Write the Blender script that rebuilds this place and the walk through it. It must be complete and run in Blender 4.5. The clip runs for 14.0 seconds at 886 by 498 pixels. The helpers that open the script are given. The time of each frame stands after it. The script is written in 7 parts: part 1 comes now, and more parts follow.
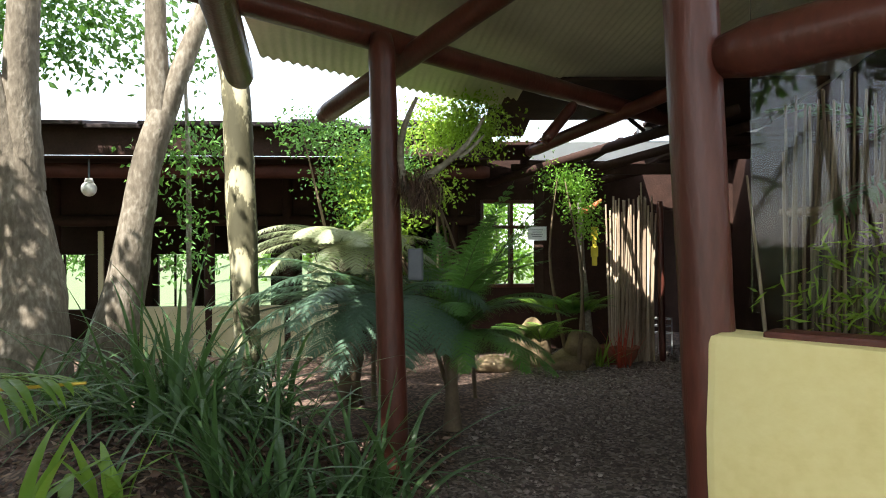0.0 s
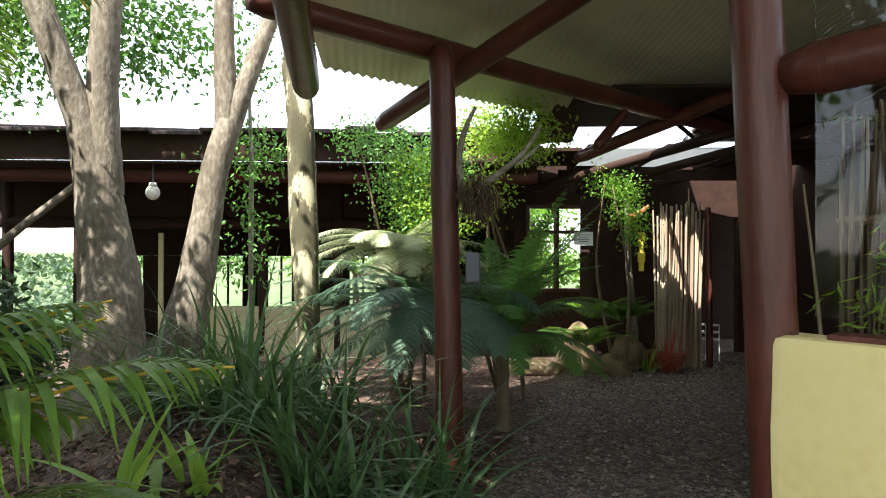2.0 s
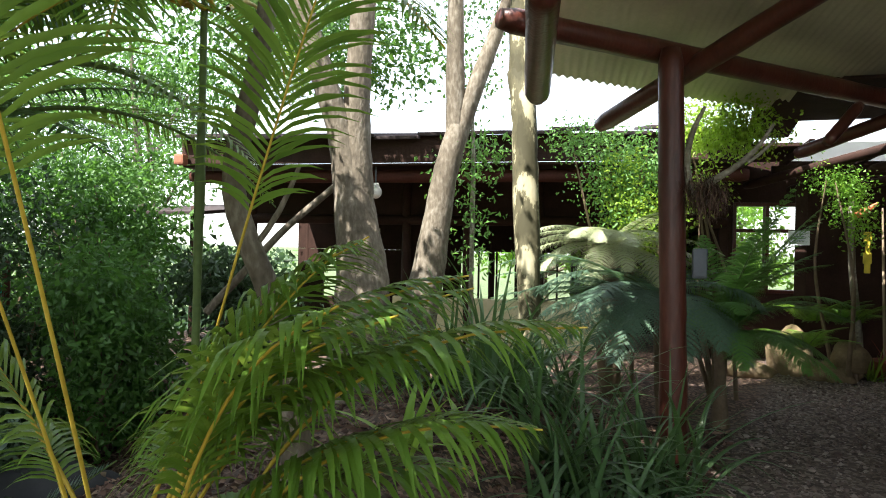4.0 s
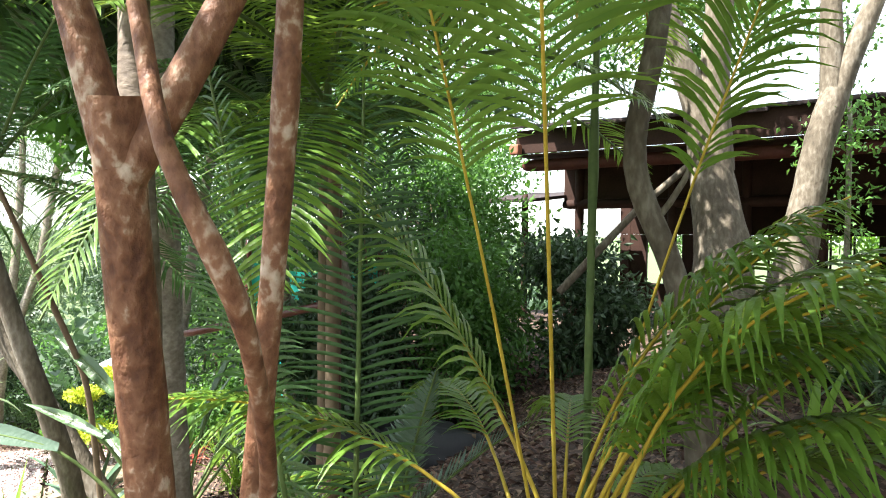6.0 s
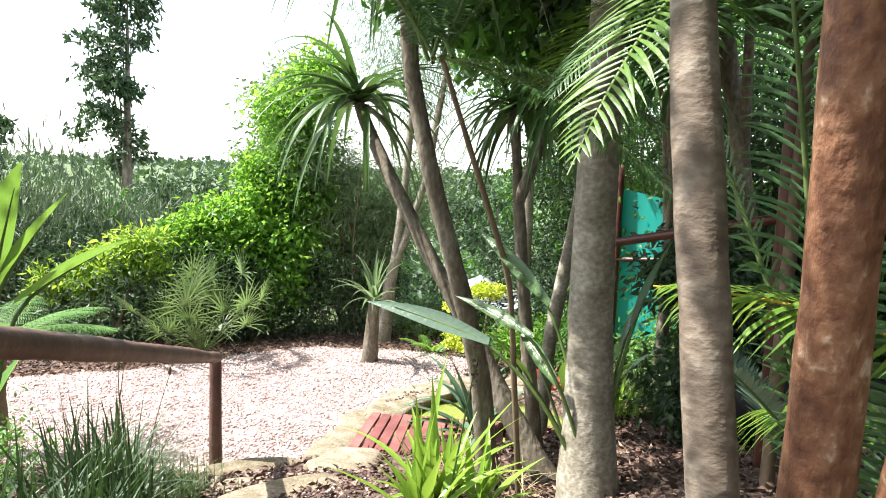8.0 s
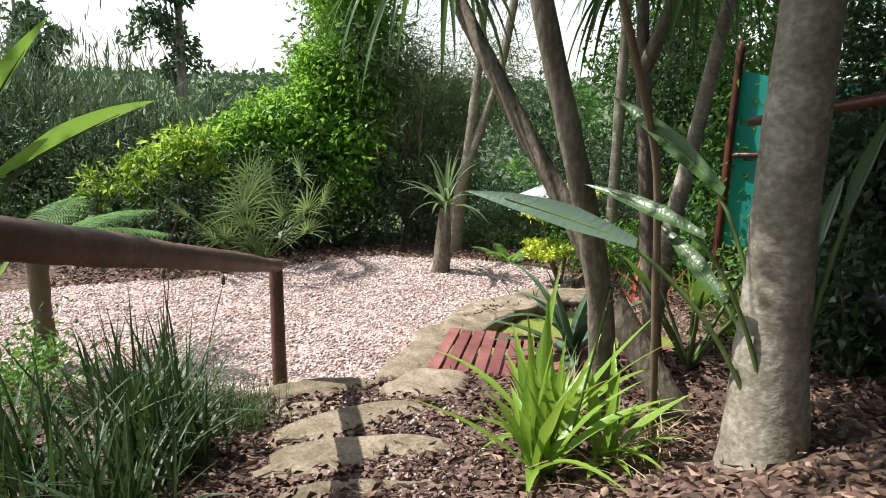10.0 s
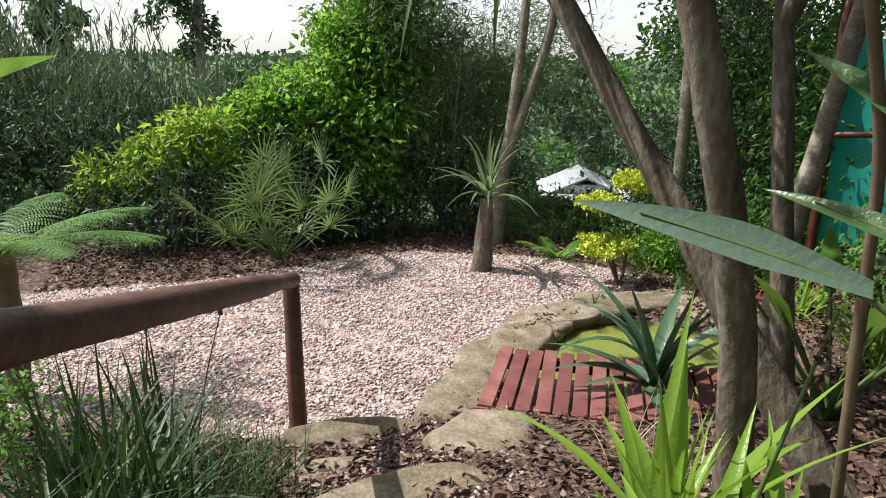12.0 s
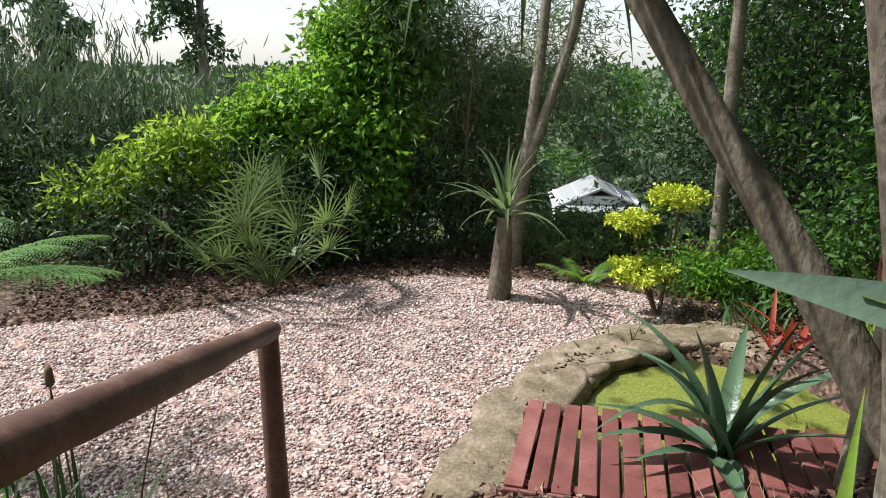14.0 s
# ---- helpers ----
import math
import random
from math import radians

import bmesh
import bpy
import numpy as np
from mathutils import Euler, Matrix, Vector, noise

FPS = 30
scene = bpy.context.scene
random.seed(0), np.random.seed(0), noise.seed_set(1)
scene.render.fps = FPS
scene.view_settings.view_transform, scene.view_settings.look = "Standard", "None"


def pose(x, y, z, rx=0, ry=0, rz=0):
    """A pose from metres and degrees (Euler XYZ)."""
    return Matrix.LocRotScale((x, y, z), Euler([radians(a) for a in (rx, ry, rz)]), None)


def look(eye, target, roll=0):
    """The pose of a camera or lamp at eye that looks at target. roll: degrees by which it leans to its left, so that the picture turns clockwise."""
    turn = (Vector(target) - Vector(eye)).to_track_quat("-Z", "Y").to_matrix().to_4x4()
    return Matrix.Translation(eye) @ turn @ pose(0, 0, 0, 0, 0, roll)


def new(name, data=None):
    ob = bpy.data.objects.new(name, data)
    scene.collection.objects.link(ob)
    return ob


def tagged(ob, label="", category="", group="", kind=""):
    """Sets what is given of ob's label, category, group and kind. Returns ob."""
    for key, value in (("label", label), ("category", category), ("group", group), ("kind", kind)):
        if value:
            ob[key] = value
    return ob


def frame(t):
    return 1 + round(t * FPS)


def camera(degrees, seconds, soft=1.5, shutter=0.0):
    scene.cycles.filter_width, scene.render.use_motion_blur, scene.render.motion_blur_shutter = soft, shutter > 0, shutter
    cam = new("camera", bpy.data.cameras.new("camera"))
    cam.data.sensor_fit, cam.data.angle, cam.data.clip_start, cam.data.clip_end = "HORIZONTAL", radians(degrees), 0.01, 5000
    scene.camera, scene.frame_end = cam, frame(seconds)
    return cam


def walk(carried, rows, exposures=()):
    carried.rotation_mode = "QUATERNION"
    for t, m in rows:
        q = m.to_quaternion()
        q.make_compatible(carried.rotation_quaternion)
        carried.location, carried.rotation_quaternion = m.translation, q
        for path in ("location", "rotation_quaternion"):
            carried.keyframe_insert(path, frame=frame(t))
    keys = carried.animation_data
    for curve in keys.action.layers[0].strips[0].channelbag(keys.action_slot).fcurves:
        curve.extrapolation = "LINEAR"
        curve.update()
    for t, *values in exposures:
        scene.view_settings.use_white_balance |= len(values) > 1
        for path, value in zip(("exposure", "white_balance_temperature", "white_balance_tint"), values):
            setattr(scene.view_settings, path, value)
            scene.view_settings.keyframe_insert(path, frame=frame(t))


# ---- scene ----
cam = camera(65.7, 14.0, soft=1.0)
# seconds, eye x y z, pitch, roll, yaw
ROWS = [
    (0.0, -0.013, -0.052, 1.516, 0.05, 0.31, 0.07),
    (0.5, -0.032, -0.080, 1.515, 0.12, 0.10, 0.20),
    (1.0, -0.056, -0.121, 1.515, 0.20, -0.03, 0.48),
    (1.5, -0.095, -0.178, 1.515, 0.32, -0.12, 1.16),
    (2.0, -0.139, -0.222, 1.518, 0.37, -0.21, 3.23),
    (4.5, -0.577, -0.707, 1.456, 0.04, -0.84, 23.45),
    (5.0, -0.671, -0.710, 1.431, 0.04, -0.41, 30.30),
    (5.5, -0.681, -0.798, 1.422, -0.49, -0.70, 36.84),
    (6.0, -0.849, -0.864, 1.401, -1.20, -0.74, 42.27),
    (6.5, -0.962, -0.933, 1.356, -2.35, -0.71, 48.71),
    (7.0, -1.136, -0.996, 1.267, -3.25, -1.51, 56.53),
    (7.5, -1.363, -1.033, 1.218, -4.52, -1.55, 63.86),
    (8.0, -1.585, -1.110, 1.117, -6.37, -2.24, 68.78),
    (8.5, -1.784, -1.175, 1.065, -9.46, -1.63, 70.54),
    (9.0, -2.039, -1.136, 0.985, -11.46, -1.57, 71.44),
    (11.5, -3.395, -0.955, 0.723, -15.54, -0.77, 74.77),
    (12.0, -3.670, -0.931, 0.738, -15.51, -0.61, 74.99),
    (12.5, -3.860, -0.916, 0.721, -15.37, -0.42, 75.04),
    (13.0, -4.126, -0.814, 0.691, -15.32, -0.25, 75.25),
    (13.5, -4.344, -0.763, 0.686, -15.16, -0.10, 75.44),
    (14.0, -4.551, -0.745, 0.651, -14.71, -0.19, 75.51),
]
EXPOSURES = [(0.0, 2.05), (2.0, 2.05), (4.5, 1.95), (5.0, 2.05), (6.0, 2.25), (6.5, 2.25), (7.0, 2.1), (7.5, 2.0), (8.0, 1.7), (9.0, 1.15), (11.5, 0.55), (14.0, 0.45)]
walk(cam, [(t, pose(x, y, z, 90 + pitch, roll, yaw)) for t, x, y, z, pitch, roll, yaw in ROWS], EXPOSURES)

# ---- daylight ----
SUN_DIR = Vector((-0.45, -0.89, 0.0)).normalized()   # towards the sun, over the ground
SUN_UP = radians(56)
world = bpy.data.worlds.new("sky")
scene.world = world
world.use_nodes = True
wn, wl = world.node_tree.nodes, world.node_tree.links
sky = wn.new("ShaderNodeTexSky")
sky.sky_type = "NISHITA"
sky.sun_disc = False
sky.sun_elevation = SUN_UP
sky.sun_rotation = math.atan2(SUN_DIR.x, SUN_DIR.y)
sky.dust_density = 1.5
haze = wn.new("ShaderNodeMix")          # thin white high cloud over the blue
haze.data_type = "RGBA"
haze.inputs[0].default_value = 0.45
haze.inputs[7].default_value = (7.6, 7.8, 8.0, 1)
wl.new(sky.outputs[0], haze.inputs[6])
wl.new(haze.outputs[2], wn["Background"].inputs[0])
wn["Background"].inputs[1].default_value = 0.125
sun_lamp = bpy.data.lights.new("sun", "SUN")
sun_lamp.energy, sun_lamp.angle, sun_lamp.color = 5.0, radians(0.53), (1.0, 0.965, 0.91)
sun = new("sun", sun_lamp)
sun.matrix_world = look((0, 0, 30), Vector((0, 0, 30)) - Vector((SUN_DIR.x * math.cos(SUN_UP), SUN_DIR.y * math.cos(SUN_UP), math.sin(SUN_UP))))

# ---- materials ----
def mat_base(name):
    m = bpy.data.materials.new(name)
    m.use_nodes = True
    nt = m.node_tree
    return m, nt, nt.nodes, nt.links, nt.nodes["Principled BSDF"]


def ramp(nodes, stops):
    r = nodes.new("ShaderNodeValToRGB")
    el = r.color_ramp.elements
    el[0].position, el[0].color = stops[0][0], (*stops[0][1], 1)
    el[1].position, el[1].color = stops[-1][0], (*stops[-1][1], 1)
    for p, c in stops[1:-1]:
        e = el.new(p)
        e.color = (*c, 1)
    return r


def noisy(name, stops, scale=6.0, fine=60.0, rough=0.7, bump=0.3, stretch=(1, 1, 1), spec=0.3, mixin=0.35, metal=0.0, per_object=0.0):
    """Colour by noise at two scales, with relief."""
    m, nt, n, l, b = mat_base(name)
    tc = n.new("ShaderNodeTexCoord")
    mp = n.new("ShaderNodeMapping")
    mp.inputs["Scale"].default_value = stretch
    l.new(tc.outputs["Object"], mp.inputs[0])
    a = n.new("ShaderNodeTexNoise")
    a.inputs["Scale"].default_value, a.inputs["Detail"].default_value = scale, 6
    c = n.new("ShaderNodeTexNoise")
    c.inputs["Scale"].default_value, c.inputs["Detail"].default_value = fine, 5
    l.new(mp.outputs[0], a.inputs[0])
    l.new(mp.outputs[0], c.inputs[0])
    mx = n.new("ShaderNodeMix")
    mx.inputs[0].default_value = mixin
    l.new(a.outputs[0], mx.inputs[2])
    l.new(c.outputs[0], mx.inputs[3])
    out = mx.outputs[0]
    if per_object:
        oi = n.new("ShaderNodeObjectInfo")
        ma = n.new("ShaderNodeMath")
        ma.operation = "MULTIPLY_ADD"
        l.new(oi.outputs["Random"], ma.inputs[0])
        ma.inputs[1].default_value = per_object
        sub = n.new("ShaderNodeMath")
        sub.operation = "SUBTRACT"
        l.new(out, sub.inputs[0])
        sub.inputs[1].default_value = per_object / 2
        l.new(sub.outputs[0], ma.inputs[2])
        out = ma.outputs[0]
    r = ramp(n, stops)
    l.new(out, r.inputs[0])
    l.new(r.outputs[0], b.inputs["Base Color"])
    b.inputs["Roughness"].default_value = rough
    b.inputs["Metallic"].default_value = metal
    b.inputs["Specular IOR Level"].default_value = spec
    if bump:
        bp = n.new("ShaderNodeBump")
        bp.inputs["Strength"].default_value = bump
        bp.inputs["Distance"].default_value = 0.02
        l.new(mx.outputs[0], bp.inputs["Height"])
        l.new(bp.outputs[0], b.inputs["Normal"])
    return m


def leafy(name, dark, light, through_col, rough=0.45, trans=0.3, hue_per_object=False):
    """Foliage: each leaf its own tone, some light passes through."""
    m, nt, n, l, b = mat_base(name)
    g = n.new("ShaderNodeNewGeometry")
    r = ramp(n, [(0.0, dark), (0.75, light), (1.0, tuple(min(1, c * 1.5) for c in light))])
    tc = n.new("ShaderNodeTexCoord")
    no = n.new("ShaderNodeTexNoise")
    no.inputs["Scale"].default_value = 2.5
    l.new(tc.outputs["Object"], no.inputs[0])
    mx = n.new("ShaderNodeMix")
    mx.inputs[0].default_value = 0.45
    l.new(g.outputs["Random Per Island"], mx.inputs[2])
    l.new(no.outputs[0], mx.inputs[3])
    l.new(mx.outputs[0], r.inputs[0])
    l.new(r.outputs[0], b.inputs["Base Color"])
    b.inputs["Roughness"].default_value = rough
    b.inputs["Specular IOR Level"].default_value = 0.35
    fine = n.new("ShaderNodeTexNoise")
    fine.inputs["Scale"].default_value = 45
    l.new(tc.outputs["Object"], fine.inputs[0])
    bp = n.new("ShaderNodeBump")
    bp.inputs["Strength"].default_value = 0.35
    bp.inputs["Distance"].default_value = 0.01
    l.new(fine.outputs[0], bp.inputs["Height"])
    l.new(bp.outputs[0], b.inputs["Normal"])
    t = n.new("ShaderNodeBsdfTranslucent")
    t.inputs[0].default_value = (*through_col, 1)
    sh = n.new("ShaderNodeMixShader")
    sh.inputs[0].default_value = trans
    l.new(b.outputs[0], sh.inputs[1])
    l.new(t.outputs[0], sh.inputs[2])
    l.new(sh.outputs[0], n["Material Output"].inputs[0])
    return m


def flat(name, col, rough=0.5, metal=0.0, spec=0.4):
    d = tuple(c * 0.8 for c in col)
    u = tuple(min(1.0, c * 1.12) for c in col)
    return noisy(name, [(0.3, d), (0.7, u)], 9, 70, rough, 0.08, spec=spec, metal=metal)


def pebbled(name, tones, scale):
    """Loose gravel: a tone for each pebble, dark gaps, relief."""
    m, nt, n, l, b = mat_base(name)
    tc = n.new("ShaderNodeTexCoord")
    v = n.new("ShaderNodeTexVoronoi")
    v.inputs["Scale"].default_value = scale
    l.new(tc.outputs["Object"], v.inputs[0])
    sep = n.new("ShaderNodeSeparateColor")
    l.new(v.outputs["Color"], sep.inputs[0])
    r = ramp(n, tones)
    l.new(sep.outputs[0], r.inputs[0])
    edge = ramp(n, [(0.0, (1, 1, 1)), (0.55, (0.8, 0.8, 0.8)), (0.8, (0.25, 0.22, 0.2))])
    l.new(v.outputs["Distance"], edge.inputs[0])
    mu = n.new("ShaderNodeMix")
    mu.data_type, mu.blend_type = "RGBA", "MULTIPLY"
    mu.inputs[0].default_value = 1
    l.new(r.outputs[0], mu.inputs[6])
    l.new(edge.outputs[0], mu.inputs[7])
    no = n.new("ShaderNodeTexNoise")
    no.inputs["Scale"].default_value = 0.8
    no.inputs["Detail"].default_value = 4
    l.new(tc.outputs["Object"], no.inputs[0])
    tint = ramp(n, [(0.3, (0.75, 0.72, 0.7)), (0.7, (1, 1, 1))])
    l.new(no.outputs[0], tint.inputs[0])
    m2 = n.new("ShaderNodeMix")
    m2.data_type, m2.blend_type = "RGBA", "MULTIPLY"
    m2.inputs[0].default_value = 1
    l.new(mu.outputs[2], m2.inputs[6])
    l.new(tint.outputs[0], m2.inputs[7])
    l.new(m2.outputs[2], b.inputs["Base Color"])
    bp = n.new("ShaderNodeBump")
    bp.invert = True
    bp.inputs["Strength"].default_value, bp.inputs["Distance"].default_value = 0.8, 0.02
    l.new(v.outputs["Distance"], bp.inputs["Height"])
    l.new(bp.outputs[0], b.inputs["Normal"])
    b.inputs["Roughness"].default_value = 0.85
    return m


def stones_mat(name, tones):
    m, nt, n, l, b = mat_base(name)
    g = n.new("ShaderNodeNewGeometry")
    r = ramp(n, tones)
    l.new(g.outputs["Random Per Island"], r.inputs[0])
    l.new(r.outputs[0], b.inputs["Base Color"])
    b.inputs["Roughness"].default_value = 0.8
    return m


M_REDWOOD = noisy("red_brown_stain", [(0.25, (0.042, 0.013, 0.009)), (0.55, (0.095, 0.028, 0.019)), (0.8, (0.15, 0.048, 0.032))], 5, 45, 0.36, 0.45, (1, 1, 0.25), 0.35)
M_DARKWOOD = noisy("dark_old_wood", [(0.2, (0.018, 0.010, 0.008)), (0.8, (0.055, 0.028, 0.02))], 5, 40, 0.75, 0.3, spec=0.15)
M_FADED = noisy("faded_red_stain", [(0.25, (0.04, 0.014, 0.010)), (0.75, (0.10, 0.034, 0.025))], 4, 40, 0.75, 0.3, spec=0.15)
M_FASCIA = noisy("roof_edge_tiles", [(0.2, (0.02, 0.015, 0.015)), (0.8, (0.07, 0.05, 0.05))], 4, 30, 0.8, 0.3)
M_ROOF = noisy("cream_roof_sheet", [(0.25, (0.48, 0.44, 0.33)), (0.7, (0.68, 0.63, 0.49))], 1.5, 30, 0.5, 0.05)
M_YELLOW = noisy("yellow_plaster", [(0.2, (0.62, 0.50, 0.20)), (0.5, (0.74, 0.62, 0.28)), (0.8, (0.80, 0.70, 0.36))], 2.5, 25, 0.75, 0.25)
M_CREAM = noisy("cream_plaster", [(0.2, (0.50, 0.44, 0.26)), (0.8, (0.66, 0.60, 0.40))], 3, 25, 0.8, 0.15)
M_REED = noisy("dry_reed", [(0.2, (0.16, 0.11, 0.07)), (0.5, (0.34, 0.26, 0.18)), (0.8, (0.52, 0.44, 0.33))], 7, 60, 0.6, 0.2, (1, 1, 0.2), per_object=0.4)
M_REED_OLD = noisy("weathered_brown_reed", [(0.2, (0.07, 0.05, 0.032)), (0.5, (0.17, 0.125, 0.08)), (0.8, (0.30, 0.24, 0.165))], 7, 60, 0.65, 0.2, (1, 1, 0.2), per_object=0.5)
M_STONE = noisy("grey_brown_rock", [(0.2, (0.09, 0.065, 0.035)), (0.5, (0.20, 0.145, 0.08)), (0.8, (0.33, 0.26, 0.17))], 6, 40, 0.85, 0.6, per_object=0.15)
M_MOSSY = noisy("mossy_stone", [(0.25, (0.06, 0.05, 0.03)), (0.45, (0.16, 0.13, 0.085)), (0.6, (0.27, 0.22, 0.165)), (0.8, (0.42, 0.36, 0.29))], 7, 45, 0.9, 0.9, per_object=0.15, mixin=0.45)
M_BARK_GREY = noisy("grey_bark", [(0.28, (0.045, 0.035, 0.024)), (0.5, (0.13, 0.108, 0.078)), (0.72, (0.29, 0.26, 0.21))], 5, 34, 0.85, 1.0, (1, 1, 0.45), mixin=0.5)
M_BARK_BLOTCH = noisy("blotched_bark", [(0.40, (0.055, 0.05, 0.026)), (0.53, (0.10, 0.09, 0.05)), (0.56, (0.34, 0.31, 0.19)), (0.72, (0.44, 0.40, 0.28))], 7, 55, 0.8, 0.3, (1, 1, 0.45), mixin=0.15)
M_BARK_RED = noisy("reddish_peeling_bark", [(0.32, (0.07, 0.028, 0.016)), (0.45, (0.15, 0.065, 0.033)), (0.55, (0.23, 0.115, 0.062)), (0.62, (0.42, 0.31, 0.22)), (0.75, (0.55, 0.46, 0.36))], 7, 38, 0.6, 1.0, (1, 1, 0.75), mixin=0.55)
M_BARK_PALE = noisy("pale_smooth_bark", [(0.28, (0.10, 0.083, 0.058)), (0.5, (0.225, 0.20, 0.152)), (0.72, (0.43, 0.40, 0.335))], 5, 32, 0.75, 0.6, (1, 1, 1.3), mixin=0.5)
M_BARK_RINGED = noisy("ringed_brown_bark", [(0.28, (0.05, 0.035, 0.024)), (0.5, (0.15, 0.115, 0.085)), (0.62, (0.24, 0.20, 0.155)), (0.75, (0.42, 0.37, 0.30))], 5, 24, 0.75, 0.9, (0.9, 0.9, 1.5), mixin=0.45)
M_TWIG = noisy("brown_twig", [(0.2, (0.08, 0.055, 0.035)), (0.8, (0.22, 0.16, 0.10))], 6, 40, 0.8, 0.2)
M_DECK = noisy("red_deck_stain", [(0.2, (0.09, 0.028, 0.025)), (0.5, (0.17, 0.058, 0.052)), (0.8, (0.28, 0.12, 0.105))], 6, 70, 0.6, 0.3, (1, 1, 1), per_object=0.3)
M_RAIL = noisy("weathered_rail", [(0.2, (0.05, 0.024, 0.018)), (0.5, (0.12, 0.06, 0.045)), (0.8, (0.25, 0.16, 0.12))], 5, 45, 0.6, 0.35, (1, 1, 1))
M_LAMP = flat("white_lamp_glass", (0.75, 0.72, 0.66), 0.3)
M_PAPER = flat("white_paper", (0.75, 0.76, 0.78), 0.7)
M_GREYBOX = flat("grey_plastic", (0.10, 0.11, 0.13), 0.5)
M_TERRA = noisy("terracotta", [(0.2, (0.20, 0.07, 0.045)), (0.8, (0.36, 0.15, 0.09))], 6, 50, 0.8, 0.2)
M_ORANGE = flat("orange_wood", (0.55, 0.13, 0.05), 0.5)
M_YELPAINT = flat("yellow_paint", (0.75, 0.60, 0.06), 0.5)
M_WHITE = noisy("white_wall", [(0.2, (0.6, 0.6, 0.6)), (0.8, (0.8, 0.8, 0.79))], 1, 12, 0.8, 0.05)
M_ROOFGREY = flat("grey_roof", (0.30, 0.32, 0.33), 0.7)
M_DARKPANE = flat("dark_window", (0.04, 0.05, 0.06), 0.15)
# near-black for the mass that stands in for deep shade
M_DEEP_SHADE = noisy("deep_shade_black", [(0.2, (0.008, 0.008, 0.009)), (0.8, (0.02, 0.02, 0.022))], 5, 40, 0.6, 0.1)
# path gravel: the roof's shade is put into these darker tones
M_PEB_SHADED = stones_mat("shaded_gravel_stones", [(0.0, (0.08, 0.055, 0.045)), (0.6, (0.19, 0.14, 0.12)), (1.0, (0.36, 0.30, 0.26))])
M_PEB_PINK = stones_mat("pink_gravel_stones", [(0.0, (0.20, 0.115, 0.10)), (0.45, (0.41, 0.305, 0.285)), (0.8, (0.57, 0.485, 0.46)), (1.0, (0.78, 0.72, 0.68))])
M_PEB_RED = stones_mat("reddish_grit", [(0.0, (0.07, 0.038, 0.032)), (0.55, (0.18, 0.115, 0.10)), (0.9, (0.34, 0.265, 0.24)), (1.0, (0.5, 0.43, 0.4))])
M_LITTER = stones_mat("fallen_leaves", [(0.0, (0.035, 0.018, 0.013)), (0.5, (0.095, 0.05, 0.036)), (0.85, (0.18, 0.105, 0.075)), (1.0, (0.34, 0.24, 0.17))])
M_STRAW = stones_mat("dry_straw", [(0.0, (0.22, 0.15, 0.08)), (1.0, (0.52, 0.42, 0.26))])

L_TREE = leafy("tree_leaf", (0.03, 0.075, 0.02), (0.075, 0.17, 0.035), (0.16, 0.36, 0.05))
L_BRIGHT = leafy("bright_creeper_leaf", (0.045, 0.12, 0.018), (0.12, 0.27, 0.03), (0.34, 0.60, 0.07), 0.4, 0.45)
L_LIME = leafy("lime_leaf", (0.10, 0.20, 0.02), (0.22, 0.36, 0.04), (0.50, 0.68, 0.08), 0.45, 0.42)
# near-white green: overexposed sunlight put into the leaf colour
L_SUNFERN = leafy("sun_bleached_out_fern_leaf", (0.26, 0.30, 0.16), (0.50, 0.54, 0.34), (0.5, 0.56, 0.3), 0.45, 0.25)
L_GOLD = leafy("golden_leaf", (0.36, 0.45, 0.03), (0.56, 0.66, 0.08), (0.6, 0.62, 0.06), 0.5, 0.2)
# dark foliage; also carries painted shade for the under-creeper hedge and garden shrubs
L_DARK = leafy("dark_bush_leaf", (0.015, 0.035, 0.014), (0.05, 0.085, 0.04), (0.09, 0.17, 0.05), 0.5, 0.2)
L_GREY = leafy("grey_green_leaf", (0.05, 0.08, 0.04), (0.14, 0.20, 0.10), (0.26, 0.38, 0.15), 0.55, 0.35)
L_FAN = leafy("fan_palm_leaf", (0.045, 0.075, 0.03), (0.12, 0.175, 0.07), (0.22, 0.34, 0.10), 0.45, 0.3)
L_PENCIL = leafy("pencil_twig", (0.035, 0.055, 0.03), (0.11, 0.15, 0.085), (0.12, 0.19, 0.08), 0.6, 0.2)
L_PALM = leafy("palm_leaf", (0.05, 0.12, 0.018), (0.13, 0.24, 0.035), (0.30, 0.44, 0.06), 0.38, 0.35)
L_CYCAD = leafy("dark_palm_leaf", (0.022, 0.062, 0.022), (0.06, 0.125, 0.045), (0.14, 0.28, 0.07), 0.38, 0.3)
L_FERN = leafy("fern_leaf", (0.045, 0.12, 0.025), (0.11, 0.25, 0.055), (0.22, 0.42, 0.07), 0.5, 0.3)
L_BLUEFERN = leafy("grey_fern_leaf", (0.05, 0.10, 0.065), (0.12, 0.20, 0.13), (0.16, 0.30, 0.13), 0.5, 0.25)
L_STRAP = leafy("strap_leaf", (0.03, 0.065, 0.022), (0.075, 0.14, 0.05), (0.14, 0.26, 0.06), 0.32, 0.2)
L_IRIS = leafy("iris_leaf", (0.012, 0.025, 0.010), (0.04, 0.075, 0.026), (0.08, 0.16, 0.035), 0.45, 0.15)
L_BROM = leafy("bromeliad_leaf", (0.10, 0.20, 0.025), (0.22, 0.36, 0.05), (0.36, 0.52, 0.07), 0.32, 0.3)
L_ALOE = leafy("succulent_leaf", (0.035, 0.075, 0.04), (0.085, 0.15, 0.085), (0.07, 0.14, 0.06), 0.35, 0.08)
